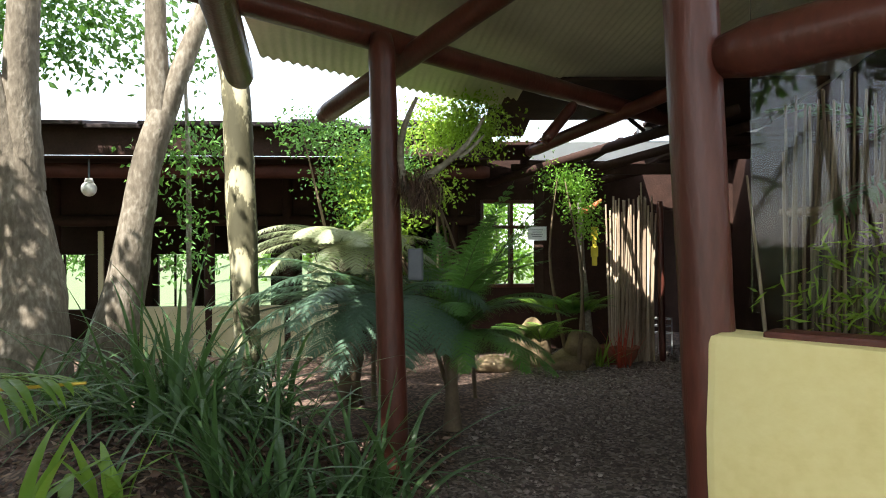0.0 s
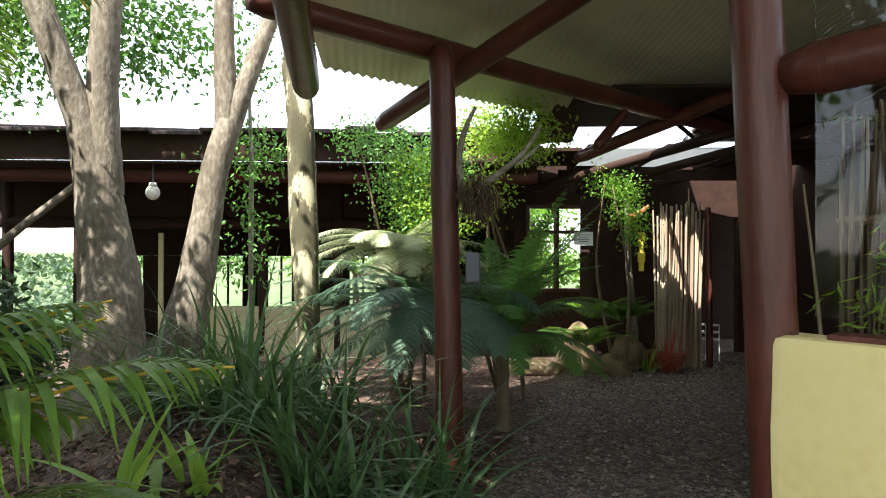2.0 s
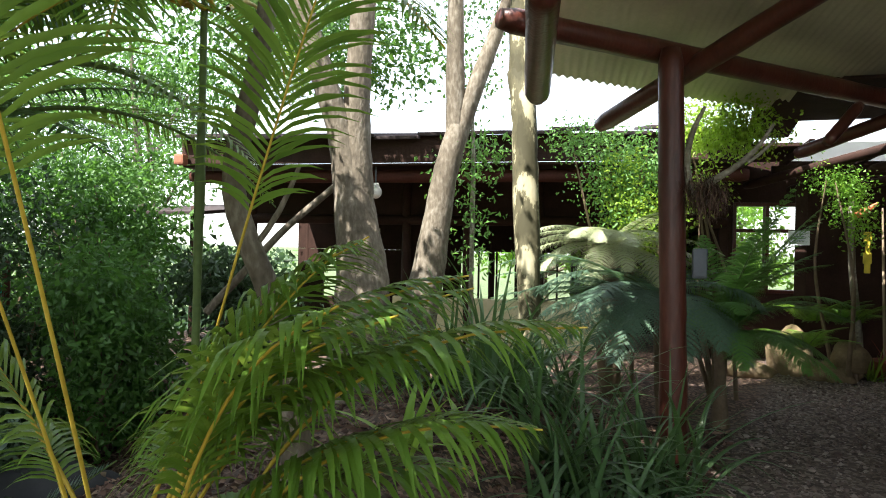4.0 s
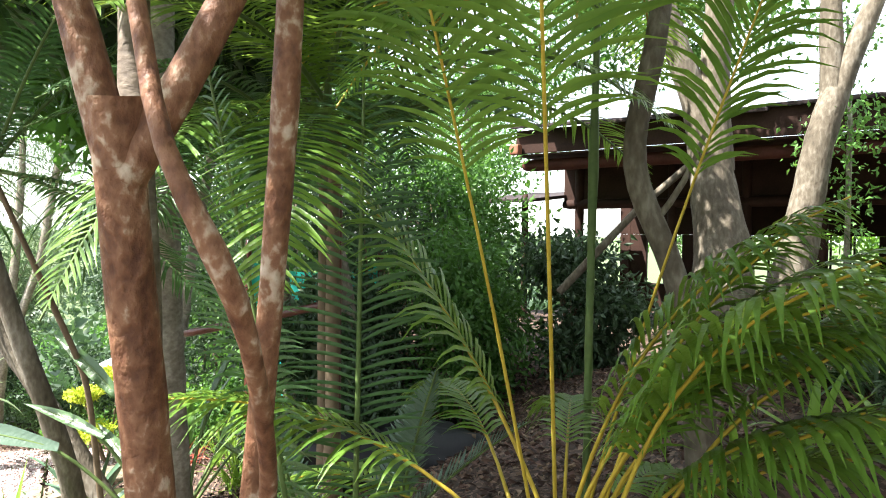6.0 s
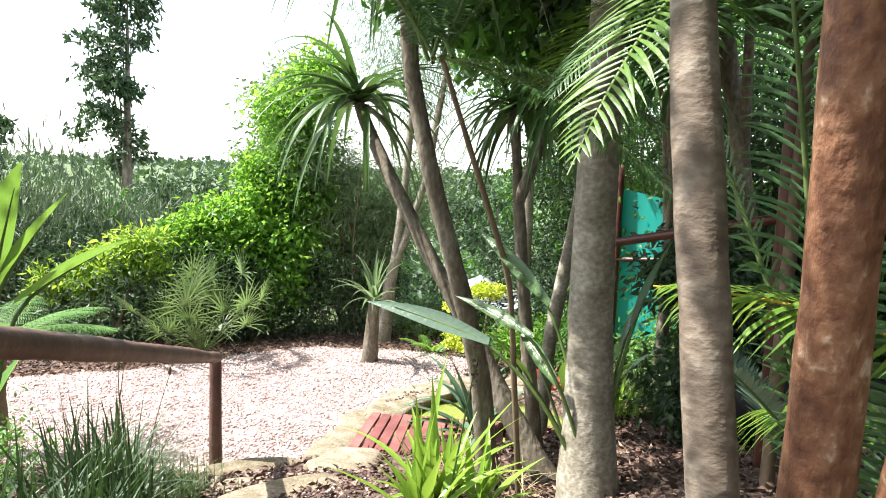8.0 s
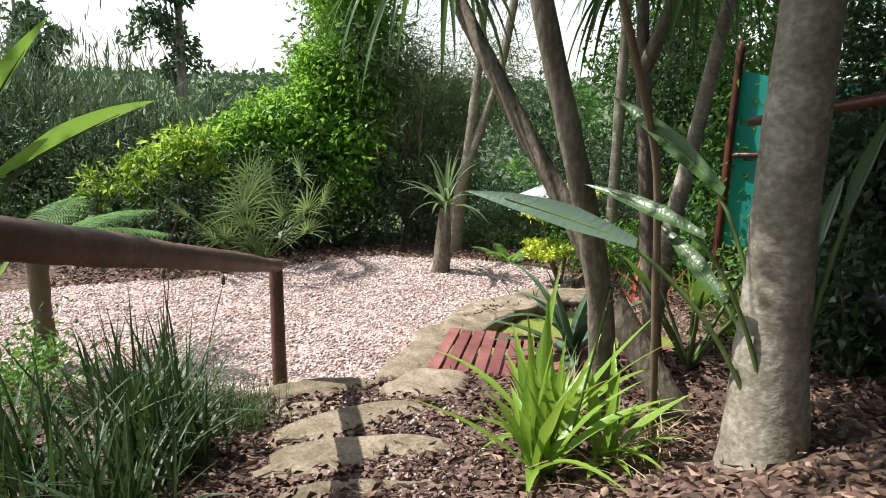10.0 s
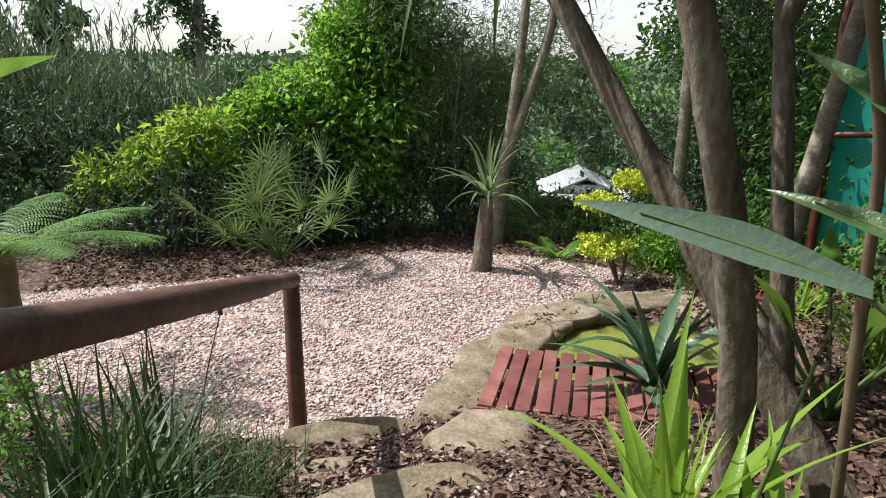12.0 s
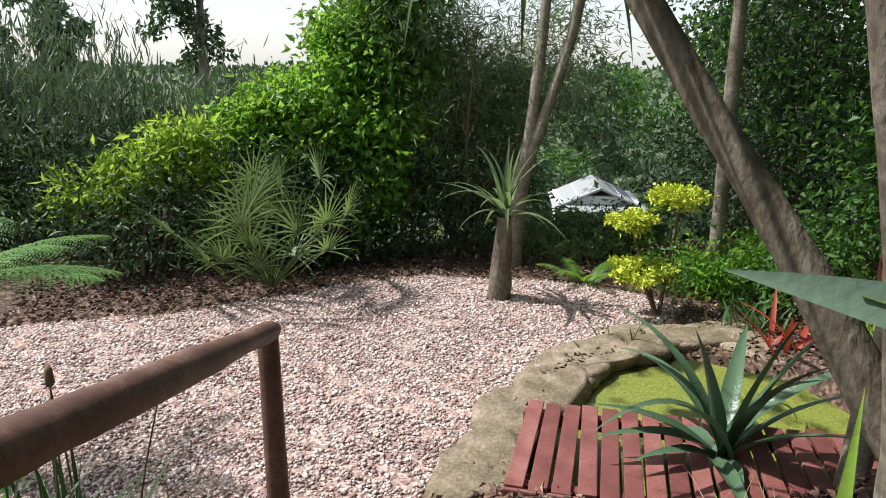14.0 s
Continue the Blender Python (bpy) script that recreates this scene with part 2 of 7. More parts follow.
L_BANANA = leafy("broad_leaf", (0.045, 0.12, 0.022), (0.10, 0.22, 0.04), (0.24, 0.42, 0.06), 0.28, 0.3)
# the cycad's own grey; on the crane-flower leaf it paints reflected sky
L_GREY_SHEEN = leafy("grey_and_sky_sheen_leaf", (0.06, 0.105, 0.075), (0.13, 0.19, 0.14), (0.12, 0.22, 0.09), 0.34, 0.15)
L_STEM = noisy("yellow_palm_stem", [(0.2, (0.30, 0.20, 0.02)), (0.8, (0.55, 0.42, 0.06))], 5, 40, 0.4, 0.1)
L_GREENSTEM = noisy("green_stem", [(0.2, (0.05, 0.09, 0.025)), (0.8, (0.14, 0.20, 0.06))], 5, 40, 0.5, 0.1)
L_GRASS = leafy("lawn_grass", (0.06, 0.11, 0.03), (0.16, 0.24, 0.08), (0.2, 0.34, 0.08), 0.55, 0.2)
L_RED = leafy("red_leaf", (0.22, 0.03, 0.02), (0.42, 0.07, 0.04), (0.4, 0.08, 0.04), 0.5, 0.2)


def ground_mat():
    """Pink gravel terrace, leaf-strewn beds, grey path darkened for the roof's shade, far grass: chosen by the plan."""
    m, nt, n, l, b = mat_base("ground_cover")
    at = n.new("ShaderNodeAttribute")
    at.attribute_name = "cover"
    tc = n.new("ShaderNodeTexCoord")
    v = n.new("ShaderNodeTexVoronoi")
    v.inputs["Scale"].default_value = 38
    l.new(tc.outputs["Object"], v.inputs[0])
    sc = n.new("ShaderNodeSeparateColor")
    l.new(v.outputs["Color"], sc.inputs[0])
    big = n.new("ShaderNodeTexNoise")
    big.inputs["Scale"].default_value, big.inputs["Detail"].default_value = 3, 8
    l.new(tc.outputs["Object"], big.inputs[0])
    pink = ramp(n, [(0.0, (0.17, 0.10, 0.085)), (0.5, (0.34, 0.235, 0.205)), (1.0, (0.52, 0.41, 0.37))])
    # path tones are darkened for the shade under the roof
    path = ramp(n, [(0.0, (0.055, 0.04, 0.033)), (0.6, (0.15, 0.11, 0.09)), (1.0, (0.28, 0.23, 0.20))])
    soil = ramp(n, [(0.0, (0.022, 0.013, 0.009)), (0.6, (0.085, 0.05, 0.035)), (1.0, (0.2, 0.13, 0.09))])
    l.new(sc.outputs[0], pink.inputs[0])
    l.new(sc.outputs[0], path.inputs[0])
    l.new(sc.outputs[1], soil.inputs[0])
    grass = ramp(n, [(0.3, (0.04, 0.07, 0.02)), (0.7, (0.12, 0.16, 0.06))])
    l.new(big.outputs[0], grass.inputs[0])
    sep = n.new("ShaderNodeSeparateColor")
    l.new(at.outputs["Color"], sep.inputs[0])
    cur = soil.outputs[0]
    for k, src in enumerate((pink, path, grass)):
        # ragged borders
        ad = n.new("ShaderNodeMath")
        ad.operation = "MULTIPLY_ADD"
        l.new(big.outputs[0], ad.inputs[0])
        ad.inputs[1].default_value = 0.8
        l.new(sep.outputs[k], ad.inputs[2])
        th = n.new("ShaderNodeMapRange")
        th.inputs[1].default_value, th.inputs[2].default_value = 0.82, 0.98
        l.new(ad.outputs[0], th.inputs[0])
        mx = n.new("ShaderNodeMix")
        mx.data_type = "RGBA"
        l.new(th.outputs[0], mx.inputs[0])
        l.new(cur, mx.inputs[6])
        l.new(src.outputs[0], mx.inputs[7])
        cur = mx.outputs[2]
    l.new(cur, b.inputs["Base Color"])
    b.inputs["Roughness"].default_value = 0.9
    bp = n.new("ShaderNodeBump")
    bp.inputs["Strength"].default_value, bp.inputs["Distance"].default_value = 0.7, 0.02
    l.new(sc.outputs[2], bp.inputs["Height"])
    l.new(bp.outputs[0], b.inputs["Normal"])
    return m


def glass_mat():
    m, nt, n, l, b = mat_base("window_glass")
    b.inputs["Base Color"].default_value = (1, 1, 1, 1)
    b.inputs["Roughness"].default_value = 0.02
    b.inputs["Transmission Weight"].default_value = 1
    b.inputs["IOR"].default_value = 1.3
    return m


def duckweed_mat():
    m, nt, n, l, b = mat_base("duckweed_water")
    tc = n.new("ShaderNodeTexCoord")
    a = n.new("ShaderNodeTexNoise")
    a.inputs["Scale"].default_value, a.inputs["Detail"].default_value = 2.2, 8
    l.new(tc.outputs["Object"], a.inputs[0])
    v = n.new("ShaderNodeTexVoronoi")
    v.inputs["Scale"].default_value = 120
    l.new(tc.outputs["Object"], v.inputs[0])
    sc = n.new("ShaderNodeSeparateColor")
    l.new(v.outputs["Color"], sc.inputs[0])
    r = ramp(n, [(0.0, (0.09, 0.12, 0.02)), (1.0, (0.25, 0.28, 0.055))])
    l.new(sc.outputs[0], r.inputs[0])
    cover = ramp(n, [(0.40, (0.10, 0.13, 0.06)), (0.5, (1, 1, 1))])
    l.new(a.outputs[0], cover.inputs[0])
    mu = n.new("ShaderNodeMix")
    mu.data_type, mu.blend_type = "RGBA", "MULTIPLY"
    mu.inputs[0].default_value = 1
    l.new(r.outputs[0], mu.inputs[6])
    l.new(cover.outputs[0], mu.inputs[7])
    l.new(mu.outputs[2], b.inputs["Base Color"])
    b.inputs["Roughness"].default_value = 0.45
    bp = n.new("ShaderNodeBump")
    bp.inputs["Strength"].default_value, bp.inputs["Distance"].default_value = 0.4, 0.004
    l.new(sc.outputs[1], bp.inputs["Height"])
    l.new(bp.outputs[0], b.inputs["Normal"])
    return m


def sheet_mat(name, col, trans):
    m, nt, n, l, b = mat_base(name)
    b.inputs["Base Color"].default_value = (*col, 1)
    b.inputs["Roughness"].default_value = 0.5
    t = n.new("ShaderNodeBsdfTranslucent")
    t.inputs[0].default_value = (*col, 1)
    no = n.new("ShaderNodeTexNoise")
    no.inputs["Scale"].default_value = 8
    bp = n.new("ShaderNodeBump")
    bp.inputs["Strength"].default_value = 0.3
    l.new(no.outputs[0], bp.inputs["Height"])
    l.new(bp.outputs[0], b.inputs["Normal"])
    sh = n.new("ShaderNodeMixShader")
    sh.inputs[0].default_value = trans
    l.new(b.outputs[0], sh.inputs[1])
    l.new(t.outputs[0], sh.inputs[2])
    l.new(sh.outputs[0], n["Material Output"].inputs[0])
    return m


M_GROUND = ground_mat()
M_GLASS = glass_mat()
M_POND = duckweed_mat()
M_NET = sheet_mat("turquoise_net", (0.02, 0.42, 0.36), 0.55)
M_SKY_SHEET = sheet_mat("white_translucent_sheet", (0.78, 0.80, 0.80), 0.28)

# ---- building blocks ----
def mesh_np(name, V, F):
    """A mesh from vertex rows and face rows of one length (numpy)."""
    V, F = np.asarray(V, np.float32).reshape(-1, 3), np.asarray(F, np.int32)
    k = F.shape[1]
    me = bpy.data.meshes.new(name)
    me.vertices.add(len(V))
    me.vertices.foreach_set("co", V.ravel())
    me.loops.add(F.size)
    me.loops.foreach_set("vertex_index", F.ravel())
    me.polygons.add(len(F))
    me.polygons.foreach_set("loop_start", np.arange(0, F.size, k, dtype=np.int32))
    me.update(calc_edges=True)
    me.validate()
    return me


def join_np(pieces):
    Vs, Fs, o = [], [], 0
    for V, F in pieces:
        Vs.append(V)
        Fs.append(F + o)
        o += len(V)
    return np.concatenate(Vs), np.concatenate(Fs)


def thing(name, loc, label, category, group="", kind=""):
    e = new(name)
    e.location = loc
    e.empty_display_size = 0.1
    return tagged(e, label, category, group, kind)


def part(name, geo, material, parent=None, label="", smooth=True):
    """geo: a bmesh, a mesh, or (vertices, faces); built in world places and hung under its thing or part."""
    if isinstance(geo, bmesh.types.BMesh):
        me = bpy.data.meshes.new(name)
        bmesh.ops.recalc_face_normals(geo, faces=geo.faces)
        geo.to_mesh(me)
        geo.free()
    elif isinstance(geo, tuple):
        me = mesh_np(name, *geo)
    else:
        me = geo
    if smooth:
        me.polygons.foreach_set("use_smooth", [True] * len(me.polygons))
    if not me.materials:
        me.materials.append(material)
    ob = new(name, me)
    if parent is not None:
        ob.parent = parent
        top = parent
        inv = Matrix()
        while top is not None:
            if top.parent is None:
                inv = Matrix.Translation(-Vector(top.location)) if top.type == "EMPTY" else Matrix()
            top = top.parent
        ob.matrix_parent_inverse = inv if parent.parent is None else Matrix()
    if label:
        tagged(ob, label)
    return ob


def unit(v):
    return v / np.maximum(np.linalg.norm(v, axis=-1, keepdims=True), 1e-9)


def tube(points, radii, sides=10, step=0.12, rough=0.04, seed=0, cap=True, flare=0.0):
    """A limb through the points: rounded path, uneven thickness."""
    P, R = np.array(points, float), np.array(radii, float)
    seg = np.linalg.norm(np.diff(P, axis=0), axis=1)
    s = np.concatenate([[0], np.cumsum(seg)])
    n = max(4, int(s[-1] / step) + 1)
    u = np.linspace(0, s[-1], n)
    Q = np.stack([np.interp(u, s, P[:, k]) for k in range(3)], 1)
    r = np.interp(u, s, R)
    for _ in range(2 if len(P) > 2 else 0):
        Q[1:-1] = (Q[:-2] + 2 * Q[1:-1] + Q[2:]) / 4
    rng = np.random.RandomState(seed)
    tan = unit(np.gradient(Q, axis=0))
    ref = np.array([1.0, 0, 0]) if abs(tan[0][0]) < 0.8 else np.array([0, 1.0, 0])
    a = unit(np.cross(tan, ref))
    b = np.cross(tan, a)
    th = np.linspace(0, 2 * np.pi, sides, endpoint=False)
    bumps = 1 + rough * rng.randn(n, sides) * 0.6 + rough * 1.6 * np.interp(u, np.linspace(0, s[-1], max(3, n // 4)), rng.randn(max(3, n // 4)))[:, None]
    if flare:
        bumps = bumps * (1 + flare * np.exp(-u / 0.25))[:, None] * (1 + 0.25 * flare * np.exp(-u / 0.2)[:, None] * np.cos(3 * th + 1)[None])
    V = Q[:, None] + (r[:, None] * bumps)[:, :, None] * (np.cos(th)[None, :, None] * a[:, None] + np.sin(th)[None, :, None] * b[:, None])
    V = V.reshape(-1, 3)
    i = np.arange(n - 1)[:, None] * sides + np.arange(sides)[None]
    j = np.arange(n - 1)[:, None] * sides + (np.arange(sides)[None] + 1) % sides
    F = np.stack([i, j, j + sides, i + sides], -1).reshape(-1, 4)
    if cap:
        for k0, c in ((0, Q[0]), ((n - 1) * sides, Q[-1])):
            V = np.concatenate([V, c[None]])
            ring = k0 + np.arange(sides)
            nx = k0 + (np.arange(sides) + 1) % sides
            m = len(V) - 1
            F = np.concatenate([F, np.stack([ring, nx, np.full(sides, m), np.full(sides, m)], -1)[:, :4]])
    return V, F


def log(name, a, b, r, material, parent, label="", r2=None, seed=1, sides=14):
    """A round pole with rounded ends, as one mesh."""
    a, b = np.array(a, float), np.array(b, float)
    r2 = r2 or r
    d = unit(b - a)
    L = np.linalg.norm(b - a)
    V, F = tube([a, a + d * 0.01, a + d * 0.03, a + d * L / 2, b - d * 0.03, b - d * 0.01, b], [r * 0.75, r * 0.93, r, (r + r2) / 2, r2, r2 * 0.93, r2 * 0.75], sides, 0.1 if L > 1 else 0.05, 0.018, seed, False)
    bm = bmesh.new()
    vs = [bm.verts.new(v) for v in V]
    for f in F:
        bm.faces.new([vs[i] for i in f])
    bm.faces.new(vs[:sides])
    bm.faces.new(vs[-sides:])
    return part(name, bm, material, parent, label)


def limb(name, points, radii, material, parent, label="", sides=12, seed=0, rough=0.04, flare=0.0, step=0.1):
    V, F = tube(points, radii, sides, step, rough, seed, False, flare)
    return part(name, (V, F), material, parent, label)


def box(bm, size, m, bevel=0.0):
    r = bmesh.ops.create_cube(bm, size=1)
    bmesh.ops.scale(bm, vec=size, verts=r["verts"])
    if bevel:
        es = list({e for v in r["verts"] for e in v.link_edges})
        q = bmesh.ops.bevel(bm, geom=es, offset=bevel, segments=2, affect="EDGES", profile=0.6)
        vs = list({v for f in q["faces"] for v in f.verts} | {v for v in r["verts"] if v.is_valid})
    else:
        vs = r["verts"]
    bmesh.ops.transform(bm, matrix=m, verts=vs)
    return vs


def box_part(name, size, m, material, parent, label="", bevel=0.01):
    bm = bmesh.new()
    box(bm, size, m, bevel)
    return part(name, bm, material, parent, label, smooth=False)


def along(a, b, z0=0.0):
    """A pose at a whose x axis runs to b over the ground."""
    return Matrix.Translation((a[0], a[1], z0)) @ Matrix.Rotation(math.atan2(b[1] - a[1], b[0] - a[0]), 4, "Z")


def blades(base, d, L, W, droop, segs=5, fold=0.25, tip=1.3, side=None, belly=0.35, twist=0.0):
    """Long leaves that bend down under their own weight: arrays of bases, first directions, lengths, widths and sag."""
    base, d = np.asarray(base, float), unit(np.asarray(d, float))
    N = len(base)
    L, W, droop = (np.broadcast_to(np.asarray(v, float), (N,)) for v in (L, W, droop))
    down = np.array([0, 0, -1.0])
    if side is None:
        h = d.copy()
        h[:, 2] = 0
        flatn = np.linalg.norm(h, axis=1) < 1e-3
        h[flatn] = [1, 0, 0]
        side = unit(np.cross(h, [0, 0, 1.0]))
    else:
        side = unit(np.broadcast_to(side, (N, 3)))
    V = np.zeros((N, segs + 1, 3, 3))
    p, dd = base.copy(), d.copy()
    for k in range(segs + 1):
        s = k / segs
        w = W * (0.42 + 0.58 * min(1, s / belly)) * (1 - max(0, (s - belly) / (1 - belly)) ** tip)
        nrm = unit(np.cross(side, dd))
        V[:, k, 0] = p - side * (w / 2)[:, None] + nrm * (fold * w / 2)[:, None]
        V[:, k, 1] = p
        V[:, k, 2] = p + side * (w / 2)[:, None] + nrm * (fold * w / 2)[:, None]
        p = p + dd * (L / segs)[:, None]
        dd = unit(dd + down * (droop / segs)[:, None])
    o = (np.arange(N) * (segs + 1) * 3)[:, None, None]
    r = (np.arange(segs) * 3)[None, :, None]
    q = np.array([[0, 1, 4, 3], [1, 2, 5, 4]])
    F = (o[..., None] + r[..., None] + q[None, None]).reshape(-1, 4)
    return V.reshape(-1, 3), F


def leaves(C, D, L, W, rng, fold=0.3):
    """Small leaves, folded along the midrib."""
    N = len(C)
    D = unit(D)
    S = unit(np.cross(D, rng.randn(N, 3)))
    Nn = np.cross(S, D)
    L = L * (0.6 + 0.8 * rng.rand(N))
    W = W * (0.6 + 0.8 * rng.rand(N))
    up = Nn * (W * fold)[:, None]
    V = np.stack([C, C + D * (0.42 * L)[:, None] + S * (W / 2)[:, None] + up, C + D * L[:, None] - Nn * (0.12 * L)[:, None], C + D * (0.42 * L)[:, None] - S * (W / 2)[:, None] + up], 1).reshape(-1, 3)
    o = np.arange(N)[:, None] * 4
    F = np.concatenate([o + [0, 1, 2], o + [0, 2, 3]], 0)
    return V, F


def crown(clumps, n, L, W, seed, hang=0.4, ragged=0.35, tight=1.0):
    """Leaves in many small clumps within uneven ellipsoids (x, y, z, rx, ry, rz), denser to the outside."""
    rng = np.random.RandomState(seed)
    cl = np.array(clumps, float)
    vol = (cl[:, 3] * cl[:, 4] * cl[:, 5]) ** 0.7
    kc = max(12, n // 45)
    pick = rng.choice(len(cl), kc, p=vol / vol.sum())
    u = unit(rng.randn(kc, 3))
    rad = (0.35 + 0.65 * rng.rand(kc) ** 0.5) * (1 + ragged * rng.randn(kc) * 0.5)
    K = cl[pick, :3] + u * cl[pick, 3:] * rad[:, None]
    w = rng.randint(0, kc, n)
    spread = (0.10 + 0.16 * cl[pick, 3:].mean(1)) * tight
    C = K[w] + rng.randn(n, 3) * spread[w][:, None] * np.array([1, 1, 0.7])
    D = u[w] * 0.6 + rng.randn(n, 3) * 0.7 + np.array([0, 0, -hang])
    return leaves(C, D, L, W, rng)


def frond(base, direction, L, droop, n=44, leaf=0.35, leaf_w=0.03, open_angle=60, sag=0.5, stalk=0.2, seed=0, r=0.012, segs=4, vee=0.25, leaf_fold=0.25):
    """A feathered palm or fern leaf: a bending midrib with leaflets on both sides. Returns rib and leaflet geometry."""
    rng = np.random.RandomState(seed)
    d = unit(np.array(direction, float))
    m = 24
    pts, tans = [], []
    p = np.array(base, float)
    for k in range(m + 1):
        pts.append(p)
        tans.append(d)
        p = p + d * L / m
        d = unit(d + np.array([0, 0, -1.0]) * droop / m)
    pts, tans = np.array(pts), np.array(tans)
    rib = tube(pts[::3], np.linspace(r, r * 0.25, len(pts[::3])), 5, L / 14, 0.0, seed, False)
    s = stalk + (1 - stalk) * (np.arange(n) + 0.5) / n
    idx = s * m
    i0 = np.minimum(idx.astype(int), m - 1)
    f = (idx - i0)[:, None]
    c = pts[i0] * (1 - f) + pts[i0 + 1] * f
    t = unit(tans[i0] * (1 - f) + tans[i0 + 1] * f)
    h = np.cross(t, [0, 0, 1.0])
    h[np.linalg.norm(h, axis=1) < 0.05] = np.array([-direction[1], direction[0], 0.01]) if abs(direction[0]) + abs(direction[1]) > 0.01 else np.array([1.0, 0, 0])
    h = unit(h)
    h[np.einsum("ij,j->i", h, h[0]) < 0] *= -1
    up = np.cross(h, t)
    env = np.sin(np.pi * np.clip((s - stalk) / (1 - stalk) * 0.9 + 0.12, 0, 1)) ** 0.7
    out = []
    ang = np.radians(open_angle - 22 * (s - stalk) / (1 - stalk))
    for sg in (-1, 1):
        a = ang + rng.randn(n) * 0.06
        dl = t * np.cos(a)[:, None] + sg * h * np.sin(a)[:, None] + up * vee + rng.randn(n, 3) * 0.04
        out.append(blades(c, dl, leaf * env * (0.9 + 0.2 * rng.rand(n)), leaf_w * (0.7 + 0.5 * env), sag * (0.7 + 0.6 * rng.rand(n)), segs, leaf_fold, 1.6, side=unit(np.cross(dl, up)), belly=0.3))
    return rib, join_np(out)


def fern_frond(base, direction, L, droop, n=30, leaf=0.24, seed=0, m=13, pin=0.028, r=0.007, sag=0.35):
    """A fern leaf divided twice: midrib, side ribs, small leaflets."""
    rng = np.random.RandomState(seed)
    d = unit(np.array(direction, float))
    q = 24
    pts, tans = [], []
    p = np.array(base, float)
    for k in range(q + 1):
        pts.append(p)
        tans.append(d)
        p = p + d * L / q
        d = unit(d + np.array([0, 0, -1.0]) * droop / q)
    pts, tans = np.array(pts), np.array(tans)
    rib = tube(pts[::3], np.linspace(r, r * 0.25, len(pts[::3])), 5, L / 12, 0.0, seed, False)
    s = 0.10 + 0.90 * (np.arange(n) + 0.5) / n
    i0 = np.minimum((s * q).astype(int), q - 1)
    c, t = pts[i0], tans[i0]
    h = unit(np.cross(t, [0, 0, 1.0]) + 1e-6)
    up = np.cross(h, t)
    env = np.sin(np.pi * np.clip(s * 0.86 + 0.12, 0, 1)) ** 0.8
    C, D, S, LL = [], [], [], []
    w = (np.arange(m) + 0.5) / m
    for sg in (-1, 1):
        a = np.radians(74 - 25 * s) + rng.randn(n) * 0.05
        dl = unit(t * np.cos(a)[:, None] + sg * h * np.sin(a)[:, None] + up * 0.08)
        ell = leaf * env * (0.9 + 0.2 * rng.rand(n))
        P = c[:, None] + dl[:, None] * (w[None] * ell[:, None])[..., None] - np.array([0, 0, 1.0]) * (sag * ell[:, None] * w[None] ** 2)[..., None]
        across = unit(np.cross(up, dl))
        for sd in (-1, 1):
            dp = unit(across * sd + dl * 0.55)[:, None] + np.zeros((n, m, 3))
            C.append(P.reshape(-1, 3))
            D.append(dp.reshape(-1, 3))
            S.append(np.repeat(unit(np.cross(up, unit(across * sd + dl * 0.55))), m, 0))
            LL.append((pin * (1.05 - w[None] * 0.8) * (0.6 + 0.4 * env)[:, None]).reshape(-1))
    C, D, S, LL = np.concatenate(C), np.concatenate(D), np.concatenate(S), np.concatenate(LL)
    N = len(C)
    Wd = LL * 0.22
    V = np.stack([C, C + D * (0.5 * LL)[:, None] + S * Wd[:, None], C + D * LL[:, None] - np.array([0, 0, 1.0]) * (0.15 * LL)[:, None], C + D * (0.5 * LL)[:, None] - S * Wd[:, None]], 1).reshape(-1, 3)
    o = np.arange(N)[:, None] * 4
    return rib, (V, np.concatenate([o + [0, 1, 2], o + [0, 2, 3]], 0))


def rock_mesh(rx, ry, rz, seed, sub=3):
    bm = bmesh.new()
    bmesh.ops.create_icosphere(bm, subdivisions=sub, radius=1)
    for v in bm.verts:
        k = 1 + 0.22 * noise.noise(v.co * 1.3 + Vector((seed * 7.1, 3, 1))) + 0.08 * noise.noise(v.co * 4 + Vector((seed, 1, 9)))
        v.co = Vector((v.co.x * rx, v.co.y * ry, max(v.co.z, -0.55) * rz)) * k
    return bm


# ---- lie of the land ----
TERRACE_Z = -1.57
TERRACE = np.array([(-7.55, -0.85), (-7.69, 0.0), (-8.42, 0.59), (-9.15, 1.4), (-9.5, 2.4), (-10.1, 3.1), (-10.75, 2.7), (-11.25, 1.9), (-11.6, 0.9), (-11.5, 0.0), (-11.3, -0.8), (-11.0, -1.7), (-11.1, -2.8), (-10.8, -4.4), (-9.3, -4.4), (-8.5, -2.8), (-7.9, -1.6)])
PATH_AREA = np.array([(-0.3, 3.0), (0.05, 5), (0.8, 8.2), (1.0, 10.2), (4.5, 10.8), (4.5, 5), (1.2, 1.8), (0.5, -3), (-1.2, -3), (-0.75, 0)])
POND = np.array([(-7.35, 0.75), (-8.0, 0.78), (-8.75, 1.35), (-9.05, 2.0), (-9.0, 2.5), (-8.5, 2.95), (-7.7, 3.05), (-7.1, 2.8), (-6.95, 2.0), (-7.05, 1.2)])


